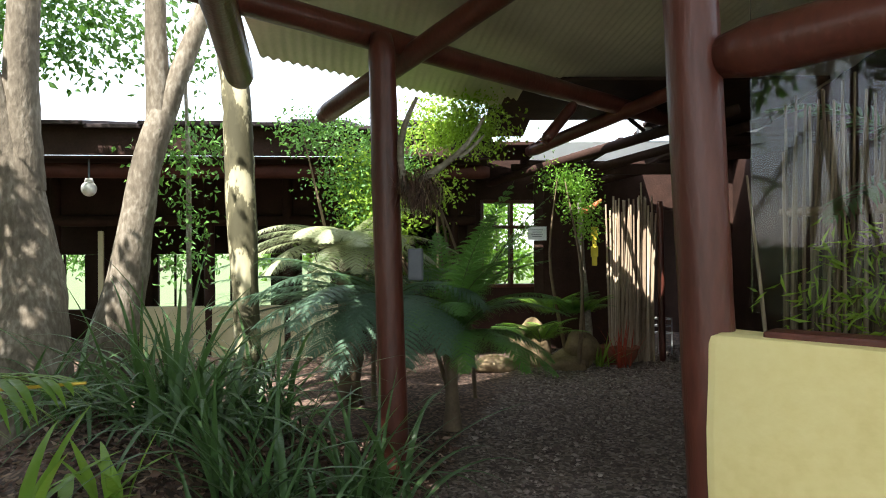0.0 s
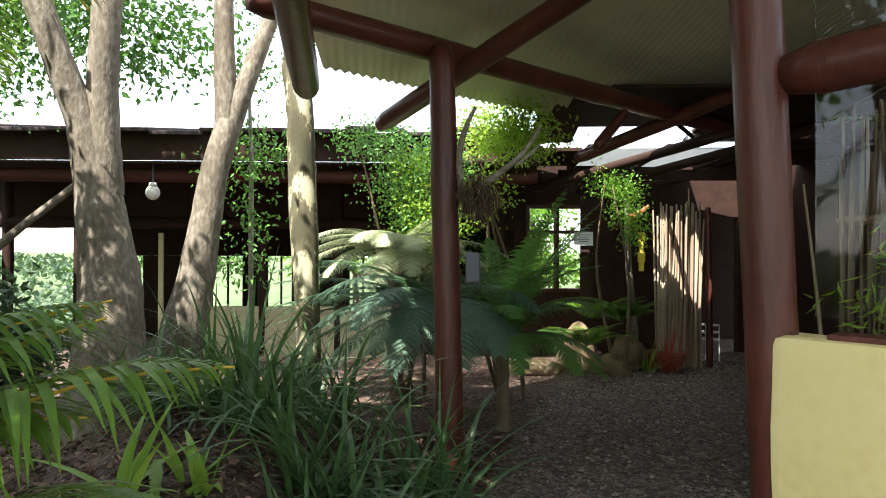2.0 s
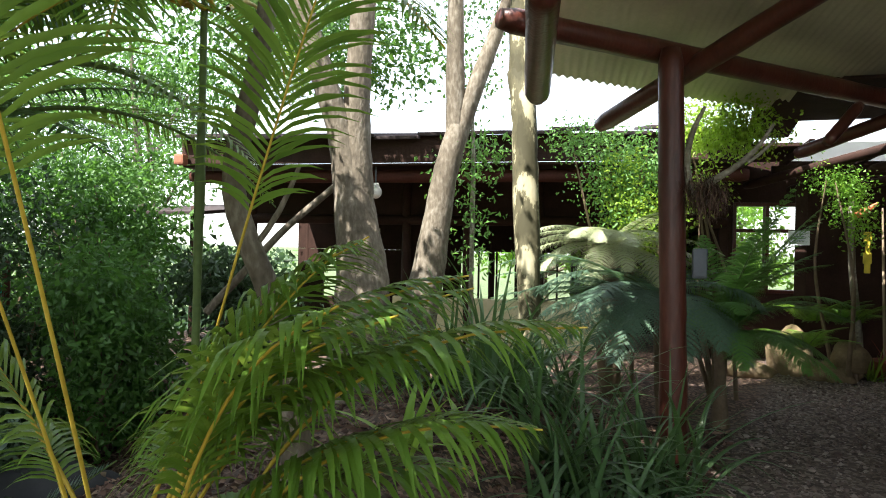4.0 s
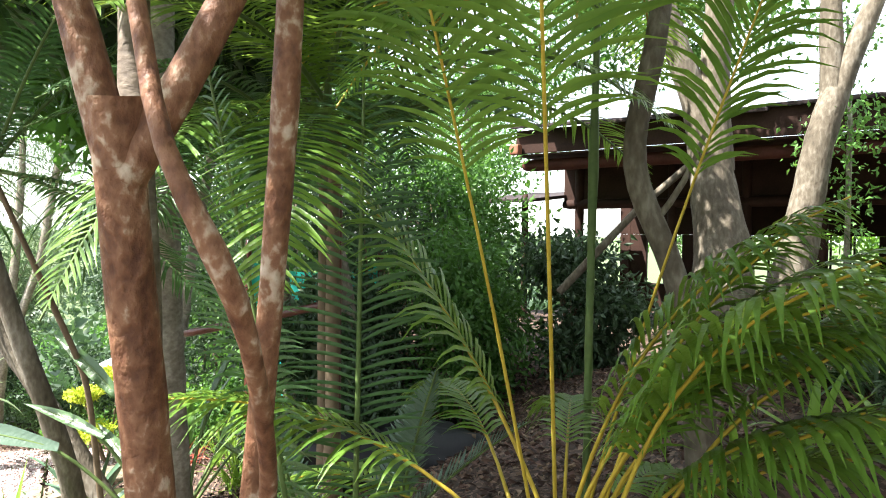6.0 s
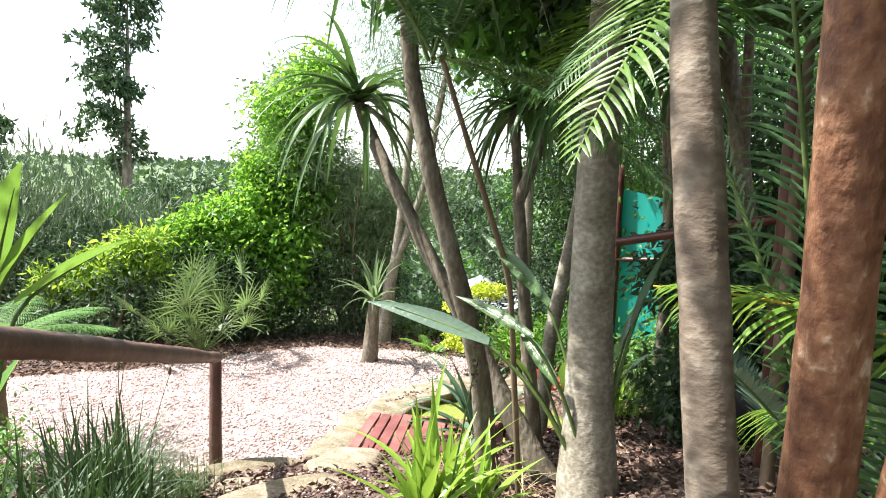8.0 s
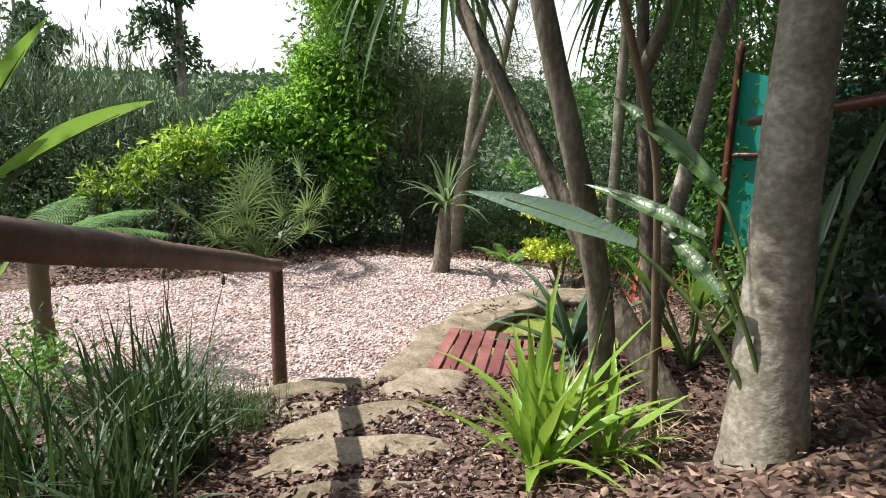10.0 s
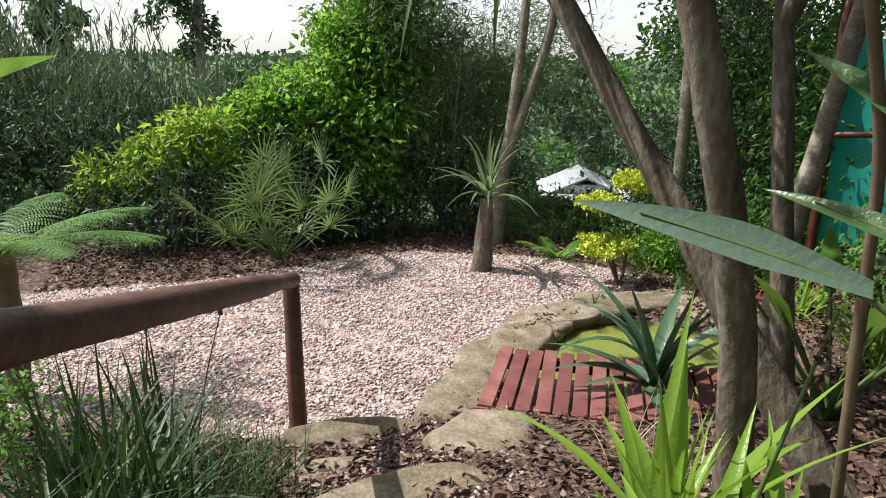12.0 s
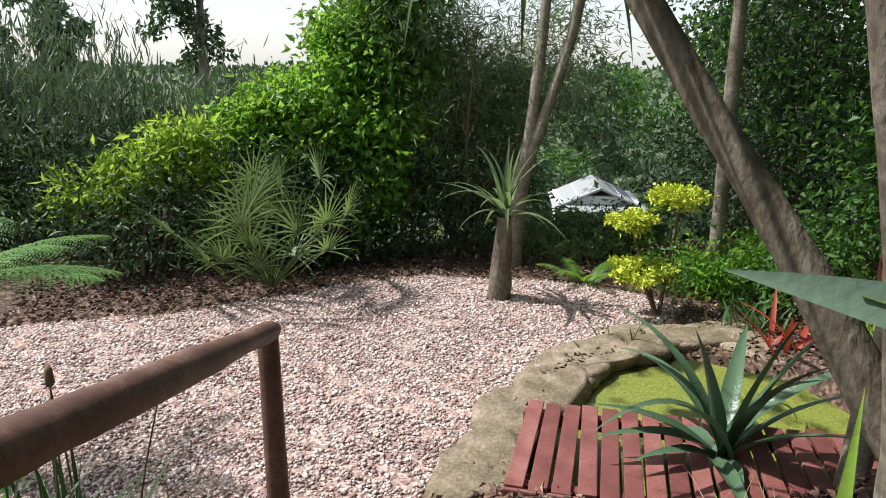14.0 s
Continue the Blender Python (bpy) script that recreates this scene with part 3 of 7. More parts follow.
def inside(poly, X, Y, soft):
    """1 well inside the outline, 0 outside, soft between."""
    sd = np.full(X.shape, 1e9)
    odd = np.zeros(X.shape, bool)
    for (x0, y0), (x1, y1) in zip(poly, np.roll(poly, -1, 0)):
        ex, ey = x1 - x0, y1 - y0
        t = np.clip(((X - x0) * ex + (Y - y0) * ey) / (ex * ex + ey * ey), 0, 1)
        sd = np.minimum(sd, np.hypot(X - x0 - t * ex, Y - y0 - t * ey))
        if abs(ey) > 1e-9:
            cr = ((y0 > Y) != (y1 > Y)) & (X < ex * (Y - y0) / ey + x0)
            odd ^= cr
    return np.clip(0.5 + np.where(odd, sd, -sd) / soft, 0, 1)


def smooth(a, b, v):
    t = np.clip((v - a) / (b - a), 0, 1)
    return t * t * (3 - 2 * t)


def land(X, Y):
    X, Y = np.asarray(X, float), np.asarray(Y, float)
    sx = X + 0.5 * np.clip(Y - 1, 0, 4)
    kx = [-4000, -2200, -1400, -700, -200, -60, -30, -21, -15, -7.7, -7.3, -6, -4.6, -3.4, -2.1, -1.4, -0.8, 3, 4000]
    kz = [-6, 2, -4, -22, -30, -15, -8, -4.6, -1.6, -1.57, -1.45, -1.15, -0.82, -0.7, -0.45, -0.2, 0, 0, 0]
    Z = np.interp(sx, kx, kz)
    flat_back = smooth(3.8, 6.0, Y) * smooth(-11, -8, X)
    Z = Z * (1 - flat_back)
    near = np.exp(-((X + 5) ** 2 + (Y - 1) ** 2) / 300)
    Z = Z + near * 0.05 * (np.sin(2.1 * X + 1.3 * Y) * np.sin(1.7 * Y - 0.6 * X)) * (1 - inside(PATH_AREA, X, Y, 1.0))
    Z = Z + 0.4 * smooth(-0.1, 1.5, Y) * (1 - smooth(4.5, 6.0, Y)) * smooth(-5.6, -3.6, X) * (1 - smooth(-1.5, -0.7, X))
    far = smooth(40, 400, np.hypot(X, Y))
    Z = Z + far * (4 * np.sin(X / 173.0 + 1) * np.cos(Y / 211.0) + 2 * np.sin(X / 67.0 + Y / 90.0) - 3)
    Z = Z - 1.7 * smooth(2.4, 4.6, Y) * (1 - smooth(-15.5, -12.2, X)) * smooth(-70, -24, X)
    t = inside(TERRACE, X, Y, 0.7)
    Z = Z * (1 - t) + TERRACE_Z * t
    p = inside(POND, X, Y, 0.35)
    return Z * (1 - p) + (-2.05) * p


def gz(x, y):
    return float(land(np.array([x]), np.array([y]))[0])


def build_ground():
    def axis(lo, hi, step, reach):
        inner = np.arange(lo, hi + step / 2, step)
        g = [step]
        while sum(g) < reach:
            g.append(g[-1] * 1.22)
        c = np.cumsum(g)
        return np.concatenate([lo - c[::-1], inner, hi + c])
    xs, ys = axis(-13.5, 3.0, 0.09, 3200), axis(-4.5, 10.5, 0.09, 3200)
    X, Y = np.meshgrid(xs, ys)
    Z = land(X, Y)
    rng = np.random.RandomState(4)
    Z = Z + rng.randn(*Z.shape) * 0.006 * (np.hypot(X + 5, Y) < 14)
    nx, ny = len(xs), len(ys)
    i = (np.arange(ny - 1)[:, None] * nx + np.arange(nx - 1)[None]).ravel()
    me = mesh_np("ground", np.stack([X, Y, Z], -1).reshape(-1, 3), np.stack([i, i + 1, i + 1 + nx, i + nx], -1))
    col = np.zeros((nx * ny, 4), np.float32)
    col[:, 0] = inside(TERRACE, X, Y, 0.9).ravel()
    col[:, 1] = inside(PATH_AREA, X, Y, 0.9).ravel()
    col[:, 2] = np.maximum(smooth(13, 17, np.hypot(X + 4, Y - 2)), 1 - smooth(-13.4, -12.6, X)).ravel()
    col[:, 3] = 1
    at = me.attributes.new("cover", "FLOAT_COLOR", "POINT")
    at.data.foreach_set("color", col.ravel())
    tagged(part("ground", me, M_GROUND), "pink gravel terrace, leaf-strewn sloping beds and shade-darkened grey path", "ground", kind="structure")


build_ground()


def scatter_stones(name, poly, n, size, material, label, seed, lift=0.3):
    rng = np.random.RandomState(seed)
    lo, hi = poly.min(0), poly.max(0)
    P = lo + rng.rand(n * 3, 2) * (hi - lo)
    P = P[inside(poly, P[:, 0], P[:, 1], 0.25) > 0.3 + 0.4 * rng.rand(len(P))][:n]
    n = len(P)
    oct_v = np.array([(1, 0, 0), (0, 1, 0), (-1, 0, 0), (0, -1, 0), (0, 0, 1), (0, 0, -1)], float)
    oct_f = np.array([(0, 1, 4), (1, 2, 4), (2, 3, 4), (3, 0, 4), (1, 0, 5), (2, 1, 5), (3, 2, 5), (0, 3, 5)])
    s = size * (0.5 + rng.rand(n) ** 2 * 1.1)
    V = oct_v[None] * s[:, None, None] * (0.6 + 0.7 * rng.rand(n, 6, 1)) * np.array([1, 1, 0.6])
    V = V + rng.randn(n, 6, 3) * (0.18 * s)[:, None, None]
    a = rng.rand(n) * 6.28
    R = np.zeros((n, 3, 3))
    R[:, 0, 0], R[:, 0, 1], R[:, 1, 0], R[:, 1, 1], R[:, 2, 2] = np.cos(a), -np.sin(a), np.sin(a), np.cos(a), 1
    V = np.einsum("nij,nkj->nki", R, V)
    Z = land(P[:, 0], P[:, 1]) + s * lift
    V = V + np.stack([P[:, 0], P[:, 1], Z], -1)[:, None]
    F = (np.arange(n)[:, None, None] * 6 + oct_f[None]).reshape(-1, 3)
    tagged(part(name, (V.reshape(-1, 3), F), material, smooth=False), label, "gravel", kind="stuff")


scatter_stones("terrace_gravel", TERRACE, 70000, 0.0135, M_PEB_PINK, "loose pink and white gravel on the terrace", 11)
STEP_AREA = np.array([(-7.7, -0.75), (-7.5, 0.15), (-6.6, 0.4), (-5.6, 0.1), (-4.6, -0.1), (-4.4, -0.9), (-5.6, -1.0), (-6.8, -0.9)])
scatter_stones("step_gravel", STEP_AREA, 6500, 0.014, M_PEB_RED, "loose reddish gravel and grit between the step stones", 13)
scatter_stones("path_gravel", PATH_AREA, 16000, 0.016, M_PEB_SHADED, "loose grey-brown gravel, darkened for the shade under the roof", 12)


def scatter_litter(seed, n):
    rng = np.random.RandomState(seed)
    P = np.stack([-12.6 + rng.rand(n) * 13.1, -3.2 + rng.rand(n) * 8.7], 1)
    keep = (inside(TERRACE, P[:, 0], P[:, 1], 0.3) < 0.4) & (inside(POND, P[:, 0], P[:, 1], 0.3) < 0.2) & (inside(PATH_AREA, P[:, 0], P[:, 1], 0.3) < 0.3 + 0.3 * rng.rand(n))
    P = P[keep]
    n = len(P)
    C = np.stack([P[:, 0], P[:, 1], land(P[:, 0], P[:, 1]) + 0.008 + 0.02 * rng.rand(n)], 1)
    a = rng.rand(n) * 6.28
    D = np.stack([np.cos(a), np.sin(a), 0.25 * rng.randn(n)], 1)
    V, F = leaves(C, D, 0.06, 0.03, rng, 0.25)
    tagged(part("leaf_litter", (V, F), M_LITTER), "brown fallen leaves strewn over the beds", "litter", kind="stuff")


scatter_litter(21, 62000)

# ---- shelter over the path ----
U, Vv = np.array([0.70, 0.715]), np.array([0.715, -0.70])     # along the eave, and up the slope
EAVE = np.array([-1.41, 5.18])
NEAR = np.array([0.10, -0.995])


def roof_z(p):
    return 3.0 + 0.2 * float(np.dot(np.asarray(p[:2]) - EAVE, Vv))


def build_roof():
    na, nb = 24, 640
    A, B = np.meshgrid(np.linspace(0, 7.6, na), np.linspace(0, 8.6, nb), indexing="ij")
    X = EAVE[0] + A * NEAR[0] + B * U[0]
    Y = EAVE[1] + A * NEAR[1] + B * U[1]
    al = X * U[0] + Y * U[1]
    Z = 3.0 + 0.2 * ((X - EAVE[0]) * Vv[0] + (Y - EAVE[1]) * Vv[1]) + 0.011 * np.cos(al * 2 * np.pi / 0.09)
    i = (np.arange(na - 1)[:, None] * nb + np.arange(nb - 1)[None]).ravel()
    t = thing("corrugated_roof", (EAVE[0], EAVE[1], 3.0), "cream corrugated sheet roof over the path", "roof", kind="structure")
    keep_v = 0.6                       # past the eave's end only the part above the beam goes on
    for k in range(4):
        lo, hi = k * nb // 4, (k + 1) * nb // 4 + (2 if k < 3 else 0)
        hi = min(hi, nb)
        sl = np.s_[:, lo:hi]
        w = hi - lo
        j = (np.arange(na - 1)[:, None] * w + np.arange(w - 1)[None]).ravel()
        Vx = np.stack([X[sl], Y[sl], Z[sl] + 0.006 * (k % 2)], -1).reshape(-1, 3)
        top = Vx + [0, 0, 0.004]
        vc = (Vx[:, 0] - EAVE[0]) * Vv[0] + (Vx[:, 1] - EAVE[1]) * Vv[1]
        uc = (Vx[:, 0] - EAVE[0]) * U[0] + (Vx[:, 1] - EAVE[1]) * U[1]
        j = j[~((vc[j] < keep_v) & (uc[j] > 2.83))]
        F = np.stack([j, j + w, j + 1 + w, j + 1], -1)
        F2 = np.stack([j, j + 1, j + 1 + w, j + w], -1) + len(Vx)
        part("roof_sheet", (np.concatenate([Vx, top]), np.concatenate([F, F2])), M_ROOF, t)


build_roof()


def pole(name, a, b, r, label, category="post", r2=None, seed=1, kind="structure", material=None):
    return tagged(log(name, a, b, r, material or M_REDWOOD, None, "", r2, seed), label, category, kind=kind)


POST_A = (-0.345, 4.50)
POST_B = (0.76, 1.98)
pole("roof_post", (POST_A[0], POST_A[1], -0.05), (POST_A[0] - 0.075, POST_A[1], 2.95), 0.104, "red-brown stained round post standing among strap leaves", r2=0.085, seed=3)
pole("roof_post", (POST_B[0] + 0.065, POST_B[1], -0.05), (POST_B[0] - 0.10, POST_B[1], 3.6), 0.082, "glossy red-brown round post beside the yellow half wall", r2=0.075, seed=4)
# beam along the eave over the first post, rafters that stick out beyond the eave
bz = 2.97
BEAM_MID = np.array([-0.42, 4.70])
b0 = BEAM_MID - 1.5 * U
b1 = BEAM_MID + 6.2 * U
pole("roof_beam", (*b0, bz), (*b1, bz), 0.085, "long dark red round beam under the roof sheets", "beam", seed=5)
r0 = np.array([-1.0, 5.55])
pole("rafter", (*r0, 2.61), (*(r0 + 3.6 * Vv), 3.56), 0.08, "dark red round rafter sticking out past the eave", "beam", seed=6)
pole("rafter", (-1.41, 4.69, 2.70), (-1.08, 2.97, 2.90), 0.098, "dark red round rafter ending above the garden", "beam", seed=7)
r2 = np.array([0.95, 7.75])
pole("rafter", (*r2, 2.62), (*(r2 + 3.4 * Vv), 3.4), 0.07, "dark red round rafter sticking out past the eave", "beam", seed=8)
pole("brace", (0.86, 5.85, 2.45), (1.15, 6.05, 2.80), 0.05, "short dark red brace under the roof beam", "beam", seed=9)
for k in range(3):
    q = np.array([1.6, 8.4]) + k * 0.9 * U
    pole("rafter", (*(q - 1.4 * Vv), 2.42), (*(q + 2.0 * Vv), 2.95), 0.06, "dark round rafter at the back of the shelter", "beam", seed=20 + k, material=M_DARKWOOD)

# half wall with glazing beside the camera
WALL_A = np.array(POST_B) + 0.03 * Vv
WALL_B = WALL_A + 2.6 * Vv


def build_half_wall():
    Lw = float(np.linalg.norm(WALL_B - WALL_A))
    m = along(WALL_A, WALL_B)
    w = thing("wall_yellow", (*WALL_A, 0), "yellow plastered half wall with a worn rounded edge", "wall", kind="structure")
    bm = bmesh.new()
    box(bm, (Lw, 0.16, 1.34), m @ Matrix.Translation((Lw / 2, 0, 0.60)), 0.03)
    bmesh.ops.subdivide_edges(bm, edges=bm.edges[:], cuts=10, use_grid_fill=True)
    for v in bm.verts:
        k = noise.noise(v.co * 3.0) * 0.008 + noise.noise(v.co * 9.0) * 0.006
        v.co += Vector((k * 1.2, k, k))
    part("plaster", bm, M_YELLOW, w)
    box_part("capping", (Lw - 0.1, 0.10, 0.03), m @ Matrix.Translation((Lw / 2 + 0.1, 0, 1.275)), M_REDWOOD, w, "red-brown wooden capping", 0.008)
    win = thing("window_1", (*WALL_A, 1.33), "large fixed window pane above the half wall", "window", kind="structure")
    pane = box_part("pane", (Lw - 0.05, 0.006, 2.0), m @ Matrix.Translation((Lw / 2 + 0.08, 0.0, 2.335)), M_GLASS, win, "clear glass", 0)
    pane.visible_shadow = False
    c = WALL_A + 0.02 * Vv
    pole("window_beam", (*c, 2.07), (*(WALL_B + 0.4 * Vv), 2.24), 0.078, "red-brown round beam across the glazing", "beam", r2=0.085, seed=31)


build_half_wall()


def build_reed_fence():
    """Tall reeds behind the glass."""
    t = thing("reed_fence", (2.2, 3.2, 0), "tall weathered reed fence behind the window", "fence")
    rng = np.random.RandomState(8)
    a, b = np.array([1.75, 3.55]), np.array([4.6, 1.2])
    for k in range(260):
        s = (k + rng.rand()) / 260
        p = a + (b - a) * s + rng.randn(2) * 0.03
        h = 1.9 + 0.5 * rng.rand()
        V, F = tube([(*p, 0), (*(p + rng.randn(2) * 0.015), h / 2), (*(p + rng.randn(2) * 0.04), h)], [0.012, 0.011, 0.006], 6, 0.3, 0.02, k, False)
        part("reed", (V, F), M_REED_OLD, t)
    for z in (0.7, 1.7):
        log("rail", (*a, z), (*b, z + 0.02), 0.025, M_TWIG, t, seed=int(z * 10))


build_reed_fence()



def build_reed_screen():
    t = thing("reed_screen", (2.3, 9.0, 0), "pale dry reed screen leaning by a doorway", "screen")
    rng = np.random.RandomState(9)
    a, b = np.array([2.18, 9.0]), np.array([2.84, 9.25])
    for k in range(34):
        s = (k + rng.rand() * 0.8) / 34
        p = a + (b - a) * s
        h = 1.95 + 0.30 * rng.rand() + (0.35 if k == 26 else 0)
        off = rng.randn(2) * 0.05
        V, F = tube([(p[0], p[1] + 0.04 * rng.randn(), -0.02), (*(p + off * 0.5), h / 2), (*(p + off), h)], [0.017, 0.016, 0.012], 6, 0.3, 0.03, 100 + k, False)
        part("reed", (V, F), M_REED, t)
    log("frame_post", (2.93, 9.2, -0.05), (2.90, 9.2, 2.15), 0.045, M_REDWOOD, t, seed=3)


build_reed_screen()


def wall_with_holes(name, a, b, z0, z1, thick, holes, material, label):
    """A wall from a to b with rectangular openings (s0, s1, z0, z1) cut through."""
    L = float(np.linalg.norm(np.array(b) - np.array(a)))
    ss = sorted({0.0, L, *[h[0] for h in holes], *[h[1] for h in holes]})
    zs = sorted({z0, z1, *[h[2] for h in holes], *[h[3] for h in holes]})
    m = along(a, b)
    bm = bmesh.new()
    for s0, s1 in zip(ss, ss[1:]):
        for q0, q1 in zip(zs, zs[1:]):
            cs, cz = (s0 + s1) / 2, (q0 + q1) / 2
            if any(h[0] < cs < h[1] and h[2] < cz < h[3] for h in holes):
                continue
            box(bm, (s1 - s0, thick, q1 - q0), m @ Matrix.Translation((cs, 0, cz)))
    bmesh.ops.remove_doubles(bm, verts=bm.verts, dist=0.0005)
    return tagged(part(name, bm, material, smooth=False), label, "wall", kind="structure")


# back of the shelter: dark wall with a window and a doorway
wall_with_holes("wall_back", (0.2, 10.2), (5.2, 10.9), -0.05, 2.9, 0.14, [(0.35, 1.25, 0.95, 2.25), (2.75, 3.65, -0.05, 2.1)], M_DARKWOOD, "dark stained timber back wall with window and doorway")
wall_with_holes("wall_right", (4.6, 10.8), (4.6, 2.6), -0.05, 4.3, 0.14, [], M_DARKWOOD, "dark timber side wall")
# added backing wall, so that the doorway looks dark
wall_with_holes("wall_inner", (3.0, 12.4), (5.2, 12.4), -0.05, 2.9, 0.14, [], M_DARKWOOD, "dark timber wall added inside the doorway to keep it dark")

# added side wall that keeps daylight out of the doorway
wall_with_holes("wall_light_block", (2.75, 12.33), (2.75, 10.72), -0.05, 2.9, 0.12, [], M_DARKWOOD, "dark timber wall added inside the doorway to keep it dark")


def build_back_window():
    m = along((0.2, 10.2), (5.2, 10.9))
    w = thing("window_2", (0.9, 10.3, 0.95), "small dark-framed window in the timber wall", "window", kind="structure")
    for s in (0.35, 0.80, 1.25):
        box_part("window_frame", (0.05, 0.17, 1.3), m @ Matrix.Translation((s, -0.005, 1.6)), M_REDWOOD, w)
    for z in (0.97, 1.85, 2.23):
        box_part("window_frame", (0.9, 0.168, 0.05), m @ Matrix.Translation((0.8, -0.004, z)), M_REDWOOD, w)
    p = box_part("pane", (0.9, 0.006, 1.28), m @ Matrix.Translation((0.8, 0.02, 1.6)), M_GLASS, w, "", 0)
    p.visible_shadow = False


build_back_window()


def build_low_roof():
    """Lower roof at the back; a white translucent sheet stands in for bright sky in its openings."""
    t = thing("rear_roof", (2.0, 9.4, 2.7), "dark lower roof with two openings between battens", "roof", kind="structure")
    box_part("roof_board", (6.2, 0.5, 0.05), Matrix.Translation((2.9, 10.75, 2.93)), M_DARKWOOD, t)
    # unseen board added over the doorway's inside to block the sun
    box_part("roof_board", (3.2, 1.55, 0.05), Matrix.Translation((4.15, 11.78, 2.96)), M_DARKWOOD, t)
    box_part("roof_board", (1.6, 1.5, 0.05), Matrix.Translation((0.35, 9.4, 2.86)), M_DARKWOOD, t)
    box_part("roof_board", (2.2, 2.1, 0.05), Matrix.Translation((4.1, 9.1, 2.86)), M_DARKWOOD, t)
    box_part("roof_board", (3.25, 1.3, 0.04), Matrix.Translation((2.105, 7.22, 3.09)) @ Matrix.Rotation(-0.11, 4, "X"), M_DARKWOOD, t)
    box_part("roof_board", (1.35, 0.7, 0.04), Matrix.Translation((3.05, 8.21, 2.985)) @ Matrix.Rotation(-0.11, 4, "X"), M_DARKWOOD, t)
    box_part("roof_board", (0.5, 0.7, 0.04), Matrix.Translation((0.74, 8.21, 2.985)) @ Matrix.Rotation(-0.11, 4, "X"), M_DARKWOOD, t)
    # added sheet: white like the overexposed sky, and keeps direct sun out
    box_part("sky_stand_in_sheet", (1.83, 1.92, 0.006), Matrix.Translation((2.075, 9.52, 2.86)), M_SKY_SHEET, t, "white translucent sheet added in place of bright sky", 0)
    for x in (1.15, 2.08, 3.0):
        box_part("batten", (0.06, 2.1, 0.07), Matrix.Translation((x, 9.05, 2.79)), M_DARKWOOD, t)


build_low_roof()
wall_with_holes("fascia_beam", (0.9, 9.2), (3.4, 9.25), 2.52, 2.66, 0.08, [], M_DARKWOOD, "dark red beam below the roof openings")

# ---- long building behind the trees ----
BA, BB = np.array([-7.2, 7.7]), np.array([0.6, 8.35])
BD = unit(BB - BA)
BN = np.array([-BD[1], BD[0]])


def build_far_building():
    t = thing("timber_building", (*((BA + BB) / 2), 0), "long low timber building with a dark overhanging roof", "building", kind="structure")
    L = float(np.linalg.norm(BB - BA))
    m = along(BA, BB)
    # roof slab of many overlapping boards, uneven edge
    rng = np.random.RandomState(3)
    n = 13
    for k in range(n):
        w = L / n
        z = 3.0 + 0.025 * rng.randn()
        box_part("roof_panel", (w + 0.03, 4.6, 0.05), m @ Matrix.Translation((w * (k + 0.5), 2.2 + 0.05 * rng.randn(), z + 0.40 + 0.005 * (k % 2))) @ Matrix.Rotation(0.17, 4, "X"), M_FASCIA, t, "", 0.012)
    box_part("fascia", (L, 0.05, 0.36), m @ Matrix.Translation((L / 2, 0.12, 2.84)), M_DARKWOOD, t)
    log("gutter_beam", (*(BA + 0.35 * BN), 2.50), (*(BB + 0.35 * BN), 2.50), 0.09, M_FADED, t, "faded red round beam", seed=11)
    box_part("ceiling_board", (L, 4.25, 0.03), m @ Matrix.Translation((L / 2, 2.24, 2.64)), M_DARKWOOD, t)
    log("lintel", (*(BA + 1.7 * BN), 1.95), (*(BB + 1.7 * BN), 1.95), 0.08, M_DARKWOOD, t, seed=12)
    box_part("upper_wall", (L, 0.10, 0.62), m @ Matrix.Translation((L / 2, 1.75, 2.31)), M_DARKWOOD, t)
    for s in (0.3, 1.9, 3.0, 4.0, 5.1, 6.4, 7.5):
        p = BA + s * BD + 1.7 * BN
        log("post", (*p, -0.4), (*p, 2.6), 0.075, M_DARKWOOD, t, seed=int(s * 10))
    # cream dado on the right part, open on the left
    box_part("half_wall", (3.3, 0.12, 1.32), m @ Matrix.Translation((4.45, 1.7, 0.07)), M_CREAM, t, "cream painted half wall", 0.015)
    box_part("door_leaf", (0.07, 0.05, 1.9), m @ Matrix.Translation((2.55, 1.6, 0.85)), M_CREAM, t, "cream post", 0.01)
    # far side: open with posts and balustrade
    for s in (0.2, 1.6, 2.4, 3.2, 4.0, 4.9, 5.8, 6.7, 7.6):
        p = BA + s * BD + 4.2 * BN
        log("post", (*p, -0.4), (*p, 2.6), 0.06, M_DARKWOOD, t, seed=40 + int(s * 10))
    box_part("half_wall", (L, 0.12, 1.0), m @ Matrix.Translation((L / 2, 4.2, 0.0)), M_DARKWOOD, t, "dark timber half wall", 0.01)
    box_part("upper_wall", (L, 0.10, 1.14), m @ Matrix.Translation((L / 2, 4.2, 2.03)), M_DARKWOOD, t)
    for s0, s1 in ((0.0, 0.55), (1.25, 2.5), (3.05, 3.4), (4.45, 5.0), (5.5, L)):
        box_part("wall_panel", (s1 - s0, 0.09, 0.955), m @ Matrix.Translation(((s0 + s1) / 2, 4.2, 0.98)), M_DARKWOOD, t)
    for s in (0.9, 2.78, 3.75, 4.1, 5.25):
        box_part("glazing_bar", (0.035, 0.05, 0.955), m @ Matrix.Translation((s, 4.2, 0.98)), M_DARKWOOD, t)
    box_part("end_wall", (0.12, 2.5, 3.0), m @ Matrix.Translation((L - 0.06, 2.95, 1.1)), M_DARKWOOD, t)
    # ornate eave end
    box_part("gutter_end", (0.16, 0.14, 0.16), m @ Matrix.Translation((0.05, 0.0, 2.72)), M_TERRA, t, "terracotta gutter end", 0.03)
